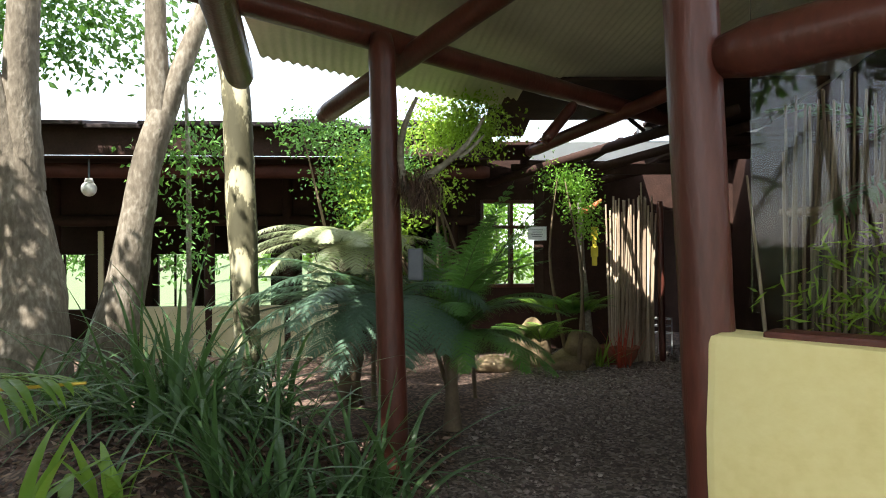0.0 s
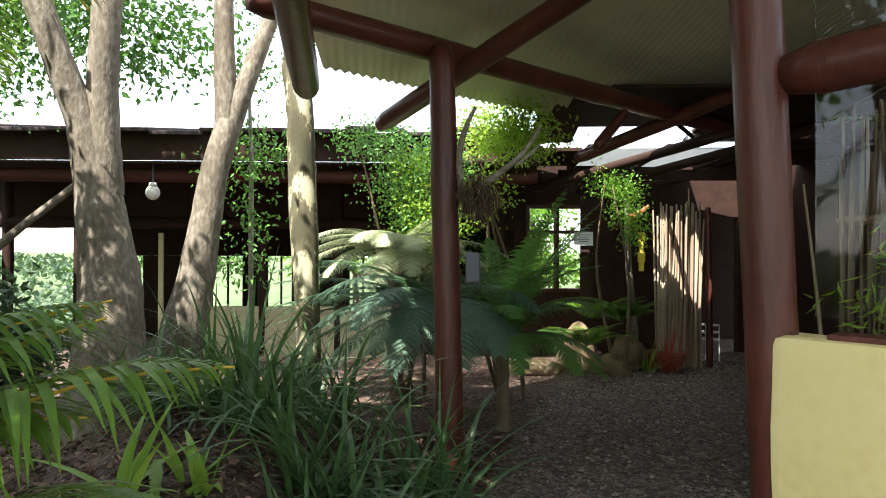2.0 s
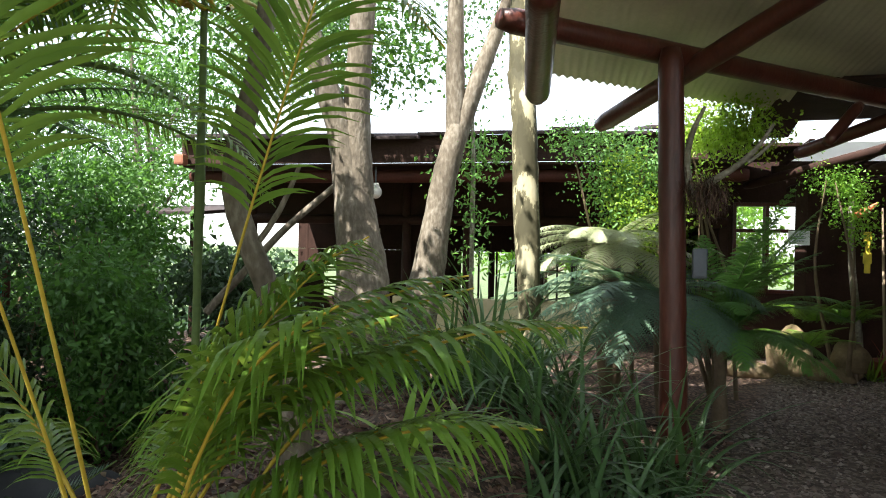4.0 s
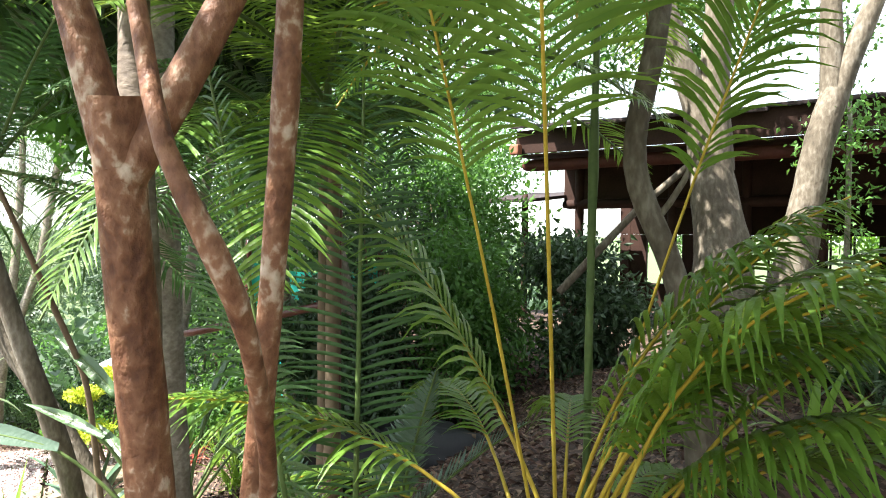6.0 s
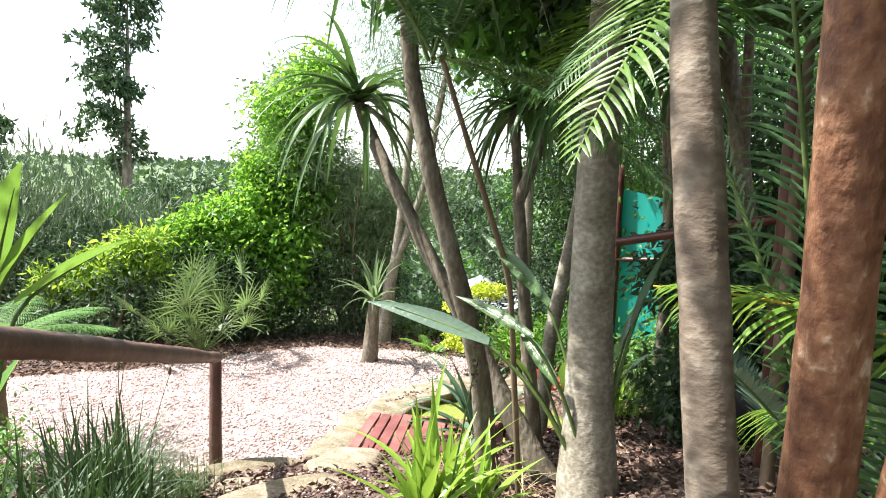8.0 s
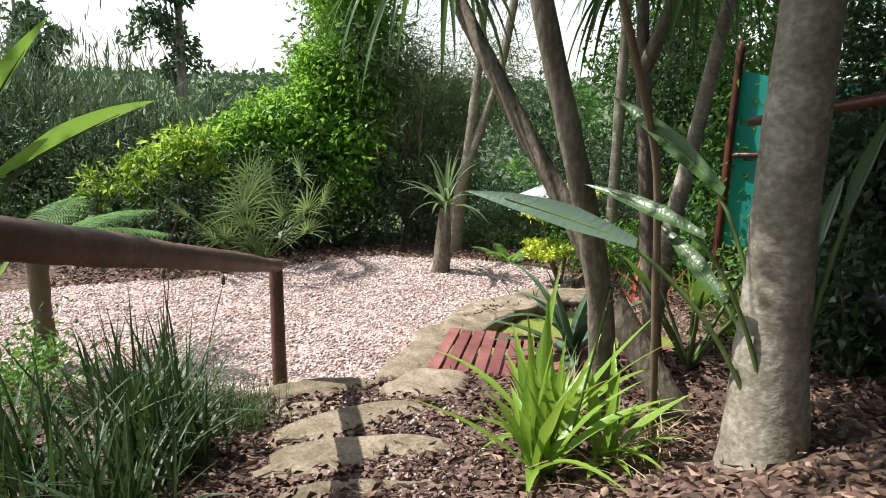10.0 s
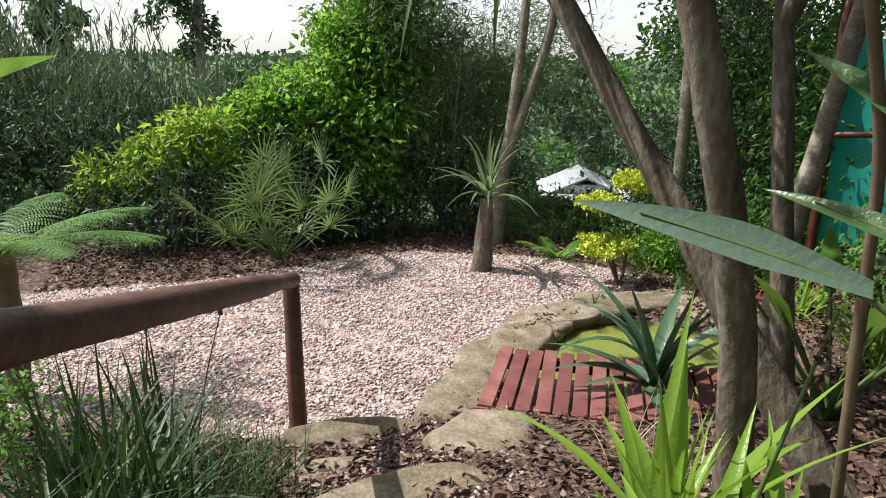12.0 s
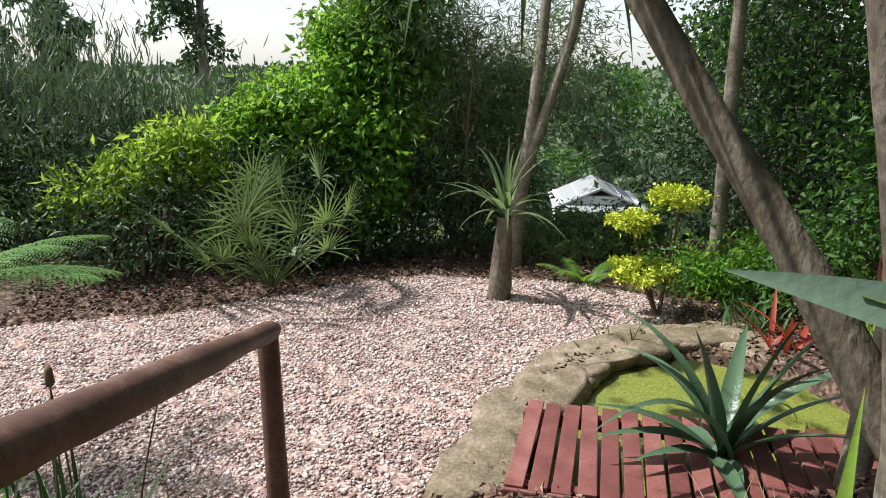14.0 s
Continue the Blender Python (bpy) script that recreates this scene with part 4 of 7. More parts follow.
    # lower lean-to roof at the end
    box_part("lean_to_roof", (1.7, 3.0, 0.06), m @ Matrix.Translation((-0.8, 2.0, 2.12)) @ Matrix.Rotation(0.1, 4, "X"), M_FASCIA, t, "", 0.015)
    for s in (-1.4, -0.3):
        p = BA + s * BD + 0.9 * BN
        log("post", (*p, -0.6), (*p, 2.1), 0.055, M_DARKWOOD, t, seed=70 + int(s * 10))


build_far_building()


def globe_lamp(loc, r, label):
    t = thing("globe_lamp", loc, label, "lamp", "globe lamps")
    bm = bmesh.new()
    bmesh.ops.create_uvsphere(bm, u_segments=20, v_segments=12, radius=r)
    bmesh.ops.transform(bm, matrix=Matrix.Translation(loc) @ Matrix.Diagonal((1, 1, 1.05, 1)), verts=bm.verts)
    part("shade", bm, M_LAMP, t, "white glass globe")
    bm = bmesh.new()
    bmesh.ops.create_cone(bm, segments=16, radius1=r * 0.62, radius2=r * 0.45, depth=r * 0.6, cap_ends=True)
    bmesh.ops.transform(bm, matrix=Matrix.Translation(Vector(loc) + Vector((0, 0, r * 1.15))), verts=bm.verts)
    part("collar", bm, M_LAMP, t)
    log("stem", Vector(loc) + Vector((0, 0, r * 1.3)), Vector(loc) + Vector((0, 0, r * 1.3 + 0.28)), 0.012, M_GREYBOX, t)
    return t


globe_lamp((-4.28, 8.2, 2.27), 0.088, "white glass globe lamp hanging under the eave")


def bulkhead_lamp():
    c = Vector((2.42, 8.18, 2.93))
    t = thing("bulkhead_lamp", c, "round white bulkhead lamp on the roof beam", "lamp")
    for nm, r1, r2, d, off, mt in (("base", 0.10, 0.10, 0.03, 0.04, M_GREYBOX), ("diffuser", 0.085, 0.075, 0.05, 0.0, M_LAMP)):
        bm = bmesh.new()
        bmesh.ops.create_cone(bm, segments=24, radius1=r1, radius2=r2, depth=d, cap_ends=True)
        bmesh.ops.bevel(bm, geom=bm.edges[:], offset=0.008, segments=2, affect="EDGES")
        bmesh.ops.transform(bm, matrix=Matrix.Translation(c + Vector((0, off, 0))) @ Matrix.Rotation(radians(90), 4, "X") @ Matrix.Diagonal((1, 1.1, 1, 1)), verts=bm.verts)
        part(nm, bm, mt, t)
    log("bracket", c + Vector((0, 0.05, 0)), c + Vector((-0.35, -0.55, 0.04)), 0.025, M_DARKWOOD, t)


bulkhead_lamp()


def small_shelter_things():
    # grey box on the first post
    t = thing("junction_box", (POST_A[0] + 0.12, POST_A[1] - 0.02, 1.38), "small grey electrical box fixed to the round post", "box")
    box_part("casing", (0.10, 0.09, 0.21), Matrix.Translation((POST_A[0] + 0.145, POST_A[1] - 0.02, 1.42)), M_GREYBOX, t, "", 0.012)
    box_part("cover", (0.085, 0.012, 0.18), Matrix.Translation((POST_A[0] + 0.145, POST_A[1] - 0.07, 1.42)), M_GREYBOX, t, "", 0.004)
    # paper sign
    t = thing("paper_sign", (1.25, 9.4, 1.75), "white paper notice on a dark board", "sign")
    box_part("sheet", (0.26, 0.008, 0.19), Matrix.Translation((1.27, 9.38, 1.73)) @ Matrix.Rotation(0.05, 4, "Z"), M_PAPER, t, "", 0)
    for k in range(4):
        box_part("text_line", (0.16 - 0.03 * (k % 2), 0.002, 0.008), Matrix.Translation((1.27, 9.373, 1.78 - 0.03 * k)) @ Matrix.Rotation(0.05, 4, "Z"), M_GREYBOX, t, "", 0)
    box_part("board", (0.14, 0.04, 2.5), Matrix.Translation((1.30, 9.43, 1.2)), M_DARKWOOD, t)
    # pale carved pole with an orange horn and a yellow figure-like board
    t = thing("driftwood_pole", (1.78, 9.0, 0), "bleached crooked pole with an orange wooden arm", "pole")
    limb("stick", [(1.92, 9.0, 0.0), (1.86, 9.0, 0.8), (1.80, 9.0, 1.4), (1.78, 9.0, 2.3)], [0.05, 0.045, 0.04, 0.03], M_BARK_PALE, t, seed=4)
    limb("arm", [(1.78, 8.98, 1.98), (1.9, 8.96, 2.02), (2.06, 8.95, 2.16)], [0.035, 0.05, 0.012], M_ORANGE, t, "orange wooden arm", seed=5)
    t = thing("yellow_board", (1.98, 9.12, 1.2), "yellow painted cut-out board", "board")
    bm = bmesh.new()
    for z, w in ((1.30, 0.05), (1.42, 0.07), (1.55, 0.04), (1.68, 0.065)):
        box(bm, (w * 1.4, 0.025, 0.14), Matrix.Translation((2.0, 9.12, z + 0.06)), 0.01)
    part("panel", bm, M_YELPAINT, t)
    # rocks
    for k, (x, y, rx, ry, rz, s) in enumerate([(1.12, 8.95, 0.26, 0.22, 0.42, 1), (1.62, 8.8, 0.28, 0.2, 0.16, 2), (1.52, 8.6, 0.25, 0.18, 0.12, 3), (1.74, 8.75, 0.22, 0.16, 0.24, 4), (0.62, 8.6, 0.3, 0.2, 0.12, 5)]):
        bm = rock_mesh(rx, ry, rz, s)
        bmesh.ops.transform(bm, matrix=Matrix.Translation((x, y, rz * 0.45 + (0.12 if k == 3 else 0))), verts=bm.verts)
        tagged(part("rock", bm, M_STONE), "rounded brown rock at the edge of the path", "rock", "path rocks")
    # terracotta bowl
    t = thing("plant_bowl", (2.28, 9.0, 0), "shallow terracotta bowl with red gravel", "plant pot")
    bm = bmesh.new()
    prof = [(0.17, 0.0), (0.24, 0.10), (0.26, 0.20), (0.275, 0.21), (0.275, 0.23), (0.24, 0.23), (0.22, 0.16)]
    n = 24
    rings = [[bm.verts.new((2.28 + r * math.cos(a), 9.0 + r * math.sin(a), z)) for a in [2 * math.pi * i / n for i in range(n)]] for r, z in prof]
    for p, q in zip(rings, rings[1:]):
        for i in range(n):
            bm.faces.new((p[i], p[(i + 1) % n], q[(i + 1) % n], q[i]))
    bm.faces.new(rings[0])
    part("bowl", bm, M_TERRA, t)
    bm = rock_mesh(0.23, 0.23, 0.06, 8, 2)
    bmesh.ops.transform(bm, matrix=Matrix.Translation((2.28, 9.0, 0.18)), verts=bm.verts)
    part("filling", bm, M_TERRA, t, "red gravel filling")
    # white wooden rocking seat glimpsed in the dark doorway
    t = thing("wire_basket", (3.1, 9.9, 0.3), "pale wire basket in the dark doorway", "basket")
    for k in range(3):
        ring = [(3.08 + 0.14 * math.cos(a), 9.7 + 0.14 * math.sin(a), 0.32 + 0.1 * k) for a in [2 * math.pi * i / 12 for i in range(13)]]
        V, F = tube(ring, [0.008] * 13, 5, 0.06, 0, 1, False)
        part("hoop", (V, F), M_PAPER, t)
    for k in range(4):
        a = k * math.pi / 2
        log("leg", (3.08 + 0.14 * math.cos(a), 9.7 + 0.14 * math.sin(a), 0.0), (3.08 + 0.14 * math.cos(a), 9.7 + 0.14 * math.sin(a), 0.52), 0.009, M_PAPER, t, sides=6)


small_shelter_things()

# ---- terrace: rail, steps, deck, pond ----
def build_rail():
    e, d = np.array([-7.74, -0.78, -0.57]), np.array([0.938, -0.2, 0.278])
    t = thing("log_handrail", tuple(e), "weathered round log handrail beside the steps", "handrail")
    pts = [e + d * s for s in (-0.12, -0.06, 0.0, 1.2, 2.4, 3.6, 4.8)]
    V, F = tube(pts, [0.038, 0.052, 0.056, 0.054, 0.052, 0.050, 0.048], 14, 0.12, 0.05, 5, False)
    bm = bmesh.new()
    vs = [bm.verts.new(v) for v in V]
    for f in F:
        bm.faces.new([vs[i] for i in f])
    bm.faces.new(vs[:14])
    bm.faces.new(vs[-14:])
    part("top_rail", bm, M_RAIL, t)
    for s, k in ((0.02, 1), (4.6, 2)):
        p = e + d * s
        g = gz(p[0], p[1])
        limb("post", [(p[0], p[1], g - 0.1), (p[0] + 0.01, p[1], (g + p[2]) / 2), (p[0], p[1], p[2])], [0.058, 0.052, 0.05], M_RAIL, t, seed=k, rough=0.05)


build_rail()


def build_steps():
    rng = np.random.RandomState(5)
    spots = [(-7.40, -0.42, 0.50, 0.22, 0.15, -1.50), (-6.92, 0.20, 0.34, 0.28, 0.30, -1.36), (-6.85, -0.62, 0.26, 0.16, 0.11, -1.38), (-6.35, -0.4, 0.5, 0.25, 0.12, -1.24), (-5.75, -0.5, 0.5, 0.24, 0.12, -1.1), (-5.1, -0.6, 0.5, 0.25, 0.1, -0.96)]
    for k, (x, y, rx, ry, rz, z) in enumerate(spots):
        bm = rock_mesh(rx, ry, rz, 20 + k)
        for v in bm.verts:
            v.co.z = min(v.co.z, rz * 0.55 + 0.01 * noise.noise(v.co * 6))
        bmesh.ops.transform(bm, matrix=Matrix.Translation((x, y, z - rz * 0.2)) @ Matrix.Rotation(rng.rand() * 0.6 + 1.2, 4, "Z"), verts=bm.verts)
        tagged(part("step_stone", bm, M_MOSSY), "flat weathered stone forming a garden step", "stone", "step stones")


build_steps()


def build_kerb():
    pts = np.array([(-7.45, 0.18), (-7.95, 0.42), (-8.4, 0.74), (-8.78, 1.12), (-9.08, 1.55), (-9.3, 2.05), (-9.38, 2.6), (-9.05, 3.05), (-8.4, 3.35), (-7.6, 3.4), (-6.9, 3.1)])
    rng = np.random.RandomState(17)
    for k, (x, y) in enumerate(pts):
        q = pts[min(k + 1, len(pts) - 1)] - pts[max(k - 1, 0)]
        for half in range(2):
            rx, ry = 0.34 + 0.14 * rng.rand(), 0.20 + 0.09 * rng.rand()
            c = np.array([x, y]) + q * (0.25 * half) + rng.randn(2) * 0.045
            bm = rock_mesh(rx, ry, 0.15, 40 + 2 * k + half)
            top = 0.02 + 0.045 * rng.rand()
            for v in bm.verts:
                v.co.z = min(v.co.z, top + 0.035 * noise.noise(v.co * 4 + Vector((k, half, 0))) + 0.012 * noise.noise(v.co * 14))
            bmesh.ops.transform(bm, matrix=Matrix.Translation((c[0], c[1], -1.575)) @ Matrix.Rotation(math.atan2(q[1], q[0]) + 0.35 * rng.randn(), 4, "Z"), verts=bm.verts)
            tagged(part("edging_stone", bm, M_MOSSY), "brown moss-stained stone edging the pond", "stone", "pond edging")


build_kerb()


def build_pond():
    bm = bmesh.new()
    bm.faces.new([bm.verts.new((x, y, -1.64)) for x, y in POND * 1.0 + (POND - POND.mean(0)) * 0.06])
    tagged(part("pond", bm, M_POND, smooth=False), "small pond covered with yellow-green duckweed", "pond", kind="structure")


build_pond()


def build_deck():
    tl, bl = np.array([-8.33, 0.80]), np.array([-7.47, 0.34])
    d1 = unit(bl - tl)
    d2 = np.array([-d1[1], d1[0]])
    L = 0.97
    o = tl
    t = thing("wooden_deck", (*o, -1.5), "red-stained slatted wooden platform over the pond", "deck")
    m0 = Matrix(((d1[0], d2[0], 0, o[0]), (d1[1], d2[1], 0, o[1]), (0, 0, 1, 0), (0, 0, 0, 1)))
    rng = np.random.RandomState(2)
    for k in range(17):
        m = m0 @ Matrix.Translation((L / 2 + 0.008 * rng.randn(), 0.055 + 0.118 * k, -1.425 + 0.003 * rng.randn())) @ Matrix.Rotation(0.008 * rng.randn(), 4, "Z")
        bm = bmesh.new()
        box(bm, (L, 0.097, 0.028), m, 0.005)
        part("slat", bm, M_DECK, t, smooth=False)
    for s in (0.08, 0.88):
        box_part("bearer", (0.06, 2.02, 0.09), m0 @ Matrix.Translation((s, 1.0, -1.486)), M_DECK, t)
    box_part("edge_board", (0.025, 2.02, 0.10), m0 @ Matrix.Translation((L + 0.014, 1.0, -1.47)), M_DECK, t)


build_deck()


# ---- plants ----
def rnd(seed):
    return np.random.RandomState(seed)


def strap_clump(name, loc, n, L, W, seed, material, label, category, elev=(35, 85), droop=(0.6, 1.6), spread=0.12, segs=6, fold=0.35, leaf_parts=False, tip=1.3, az=None, belly=0.3):
    r = rnd(seed)
    loc = (loc[0], loc[1], gz(loc[0], loc[1]) if len(loc) < 3 else loc[2])
    t = thing(name, loc, label, category)
    a = r.rand(n) * 2 * np.pi if az is None else np.radians(az[0] + r.rand(n) * (az[1] - az[0]))
    e = np.radians(elev[0] + r.rand(n) * (elev[1] - elev[0]))
    d = np.stack([np.cos(a) * np.cos(e), np.sin(a) * np.cos(e), np.sin(e)], 1)
    b = np.array(loc) + np.stack([r.randn(n) * spread, r.randn(n) * spread, np.zeros(n)], 1)
    if len(loc) and not leaf_parts:
        b[:, 2] = loc[2] - 0.01
    Ls, Ws = L * (0.55 + 0.6 * r.rand(n)), W * (0.7 + 0.5 * r.rand(n))
    dr = droop[0] + r.rand(n) * (droop[1] - droop[0])
    if leaf_parts:
        for k in range(n):
            part("leaf", blades(b[k:k + 1], d[k:k + 1], Ls[k:k + 1], Ws[k:k + 1], dr[k:k + 1], segs + 4, fold, tip, belly=belly), material, t)
    else:
        part("leaves", blades(b, d, Ls, Ws, dr, segs, fold, tip, belly=belly), material, t)
    return t


def bush(name, loc, clumps, n, L, W, seed, material, label, category="bush", stems=5, group=""):
    """Stems from the ground with a leafy mass; clumps relative to the base."""
    r = rnd(seed)
    z = gz(loc[0], loc[1]) if len(loc) < 3 else loc[2]
    t = thing(name, (loc[0], loc[1], z), label, category, group)
    cl = [(loc[0] + c[0], loc[1] + c[1], z + c[2], *c[3:]) for c in clumps]
    for k in range(stems):
        c = cl[r.randint(len(cl))]
        tip = np.array(c[:3]) + r.randn(3) * np.array(c[3:]) * 0.4
        b = np.array([loc[0] + 0.12 * r.randn(), loc[1] + 0.12 * r.randn(), z - 0.05])
        mid = (b + tip) / 2 + r.randn(3) * 0.1
        limb("stem", [b, mid, tip], [0.028, 0.02, 0.006], M_TWIG, t, sides=6, seed=seed + k, step=0.25)
    part("foliage", crown(cl, n, L, W, seed), material, t)
    return t


def tree(name, label, base, limbs, material, clumps=(), n=0, L=0.08, W=0.04, leaf=None, seed=0, flare=0.25, group="", hang=0.4):
    t = thing(name, base, label, "tree", group)
    for k, (pts, rad) in enumerate(limbs):
        limb("trunk" if k == 0 else "limb", pts, rad, material, t, seed=seed + k, flare=flare if k == 0 else 0, sides=14 if k == 0 else 10, rough=0.035)
    if n:
        part("crown", crown(clumps, n, L, W, seed, hang), leaf or L_TREE, t)
    return t


def palm(name, loc, specs, label, material, rib, seed, category="palm", trunk=None, **kw):
    """specs: azimuth, elevation, length, droop of each frond from the crown at loc."""
    t = thing(name, loc, label, category)
    if trunk:
        limb("trunk", trunk[0], trunk[1], trunk[2], t, seed=seed, rough=0.1)
    for k, (az, el, L, dr) in enumerate(specs):
        a, e = radians(az), radians(el)
        r = rnd(seed * 31 + k)
        b = np.array(loc) + np.array([r.randn() * 0.06, r.randn() * 0.06, 0])
        way = (math.cos(a) * math.cos(e), math.sin(a) * math.cos(e), math.sin(e))
        if category == "fern":
            rb, lf = fern_frond(b, way, L, dr, seed=seed * 31 + k, **kw)
        else:
            rb, lf = frond(b, way, L, dr, seed=seed * 31 + k, **kw)
        f = part("frond", lf, material, t)
        part("midrib", rb, rib, f)
    return t


# -- trees in front of the timber building --
tree("garden_tree", "thick grey-barked tree forking low, dappled with sun", (-2.85, 4.58, 0), [
    ([(-2.80, 4.48, -0.1), (-2.82, 4.58, 0.6), (-2.90, 4.76, 1.27), (-3.02, 4.80, 1.9), (-3.10, 4.83, 2.3)], [0.33, 0.27, 0.215, 0.18, 0.155]),
    ([(-3.04, 4.81, 2), (-3.14, 4.78, 2.5), (-3.28, 4.68, 2.95), (-3.45, 4.58, 3.55), (-3.80, 4.58, 4.6), (-4.20, 4.78, 6)], [0.15, 0.12, 0.105, 0.095, 0.08, 0.04]),
    ([(-3.00, 4.81, 1.95), (-3.03, 4.84, 2.5), (-3.02, 4.84, 3), (-2.98, 4.84, 3.65), (-2.90, 4.88, 5), (-2.80, 4.98, 6.6)], [0.16, 0.135, 0.12, 0.11, 0.09, 0.04]),
    ([(-3.15, 4.78, 2.05), (-3.55, 4.58, 1.65), (-4.20, 4.38, 0.9)], [0.03, 0.03, 0.035])],
    M_BARK_GREY, [(-4.6, 6.4, 4.4, 1.2, 0.9, 0.8), (-5.6, 6.4, 3.9, 1.0, 0.9, 0.8), (-3.6, 6.4, 3.7, 0.8, 0.5, 0.5), (-3.4, 5.6, 6.6, 1.4, 1.2, 0.6)], 11000, 0.085, 0.05, seed=1)
tree("garden_tree", "slender leaning tree with a high fork and sun-flecked bark", (-2.65, 5.22, 0), [
    ([(-2.72, 5.17, -0.1), (-2.62, 5.27, 0.7), (-2.51, 5.35, 1.27), (-2.38, 5.40, 2.2), (-2.28, 5.48, 2.62)], [0.22, 0.175, 0.15, 0.115, 0.11]),
    ([(-2.30, 5.47, 2.5), (-2.32, 5.48, 3), (-2.33, 5.47, 3.66), (-2.35, 5.52, 5)], [0.095, 0.085, 0.08, 0.03]),
    ([(-2.29, 5.47, 2.5), (-2.16, 5.52, 2.95), (-1.96, 5.60, 3.55), (-1.50, 5.62, 4.8)], [0.085, 0.075, 0.07, 0.03])],
    M_BARK_GREY, [(-2.5, 7.2, 4.6, 0.8, 0.7, 0.5)], 1200, 0.06, 0.03, seed=2)
tree("garden_tree", "straight tree with blotched peeling bark", (-1.56, 5.26, 0), [
    ([(-1.52, 5.21, -0.1), (-1.53, 5.24, 0.8), (-1.56, 5.27, 1.3), (-1.62, 5.35, 2.2), (-1.64, 5.36, 2.75), (-1.72, 5.44, 3.1)], [0.115, 0.105, 0.105, 0.11, 0.115, 0.10]),
    ([(-1.70, 5.42, 3), (-1.74, 5.46, 3.6), (-1.66, 5.56, 5)], [0.09, 0.08, 0.03])],
    M_BARK_BLOTCH, [(-2.4, 5.2, 6.2, 1.0, 1.0, 0.6)], 3000, 0.07, 0.035, seed=3, flare=0.1)
tree("sapling", "thin pale sapling hung with small green leaves", (-2.2, 6.0, 0), [
    ([(-2.28, 6.1, -0.05), (-2.3, 6.1, 1.2), (-2.3, 6.1, 2.4), (-2.34, 6.1, 3.4)], [0.03, 0.026, 0.022, 0.01])],
    M_BARK_PALE, [(-2.3, 6.05, 2.9, 0.3, 0.2, 0.5), (-2.26, 6.05, 2.1, 0.2, 0.15, 0.5), (-2.45, 6.0, 2.3, 0.3, 0.2, 0.15), (-2.3, 6.0, 1.6, 0.15, 0.15, 0.4)], 900, 0.06, 0.03, leaf=L_FERN, seed=4)
tree("crooked_tree", "crooked mossy tree beside the clumping palm", (-2.0, 2.12, gz(-2.0, 2.12)), [
    ([(-1.98, 2.14, gz(-2.0, 2.12) - 0.1), (-2.0, 2.12, 0.35), (-2.04, 2.08, 0.9), (-2.12, 2.02, 1.3), (-2.19, 1.98, 1.46), (-2.28, 1.96, 1.66), (-2.29, 1.97, 1.86), (-2.24, 2.04, 2.16), (-2.22, 2.1, 2.5), (-2.3, 2.4, 3.4)], [0.07, 0.065, 0.058, 0.055, 0.054, 0.054, 0.05, 0.05, 0.045, 0.03]),
    ([(-2.19, 1.98, 1.46), (-2.08, 2.02, 1.6), (-2.0, 2.06, 1.85)], [0.015, 0.013, 0.01])],
    M_BARK_GREY, [(-2.4, 2.8, 4.0, 0.9, 0.8, 0.5)], 1800, 0.085, 0.045, seed=5)

# -- trunks close to the path --
# the two highest crown clumps are unseen, added to shade the strap leaves
tree("peeling_tree", "reddish peeling trunk forking overhead, sunlit on one side", (-2.33, -0.15, gz(-2.36, -0.2)), [
    ([(-2.36, -0.10, gz(-2.4, -0.16) - 0.1), (-2.35, -0.15, 0.4), (-2.30, -0.20, 0.9), (-2.25, -0.27, 1.36), (-2.21, -0.31, 1.66)], [0.068, 0.060, 0.054, 0.052, 0.056]),
    ([(-2.22, -0.30, 1.52), (-2.25, -0.35, 1.75), (-2.29, -0.39, 1.95), (-2.36, -0.43, 2.4), (-2.52, -0.53, 3.6)], [0.042, 0.036, 0.033, 0.031, 0.02]),
    ([(-2.22, -0.29, 1.5), (-2.14, -0.19, 1.72), (-2.06, -0.09, 2), (-1.72, 0.27, 3.2)], [0.04, 0.037, 0.034, 0.02])],
    M_BARK_RED, [(-2.6, -0.8, 4.2, 1.3, 1.0, 0.6), (-1.6, 0.6, 4.0, 1.2, 1.0, 0.6), (-1.9, -0.3, 4.7, 1.2, 1.2, 0.4), (-3.2, -0.5, 6.0, 1.5, 1.2, 0.6), (-2.2, -0.2, 5.6, 1.4, 1.1, 0.5)], 8000, 0.11, 0.055, seed=6, flare=0.05)
tree("slim_tree", "slim curving orange-brown trunk with a pale bare limb", (-2.36, 0.0, gz(-2.36, 0.0)), [
    ([(-2.36, 0.0, gz(-2.36, 0.0) - 0.05), (-2.25, -0.01, 0.5), (-2.12, -0.01, 0.8), (-2.02, -0.09, 1.0), (-1.92, -0.19, 1.2), (-1.86, -0.27, 1.35), (-1.90, -0.32, 1.43), (-1.95, -0.35, 1.54), (-2.02, -0.33, 1.68), (-2.09, -0.33, 1.85), (-2.2, -0.45, 2.7)], [0.026, 0.022, 0.020, 0.019, 0.020, 0.026, 0.020, 0.018, 0.017, 0.016, 0.009])],
    M_BARK_RED, [(-2.1, -0.6, 3.2, 0.7, 0.6, 0.4)], 1500, 0.08, 0.04, seed=7, flare=0.0)
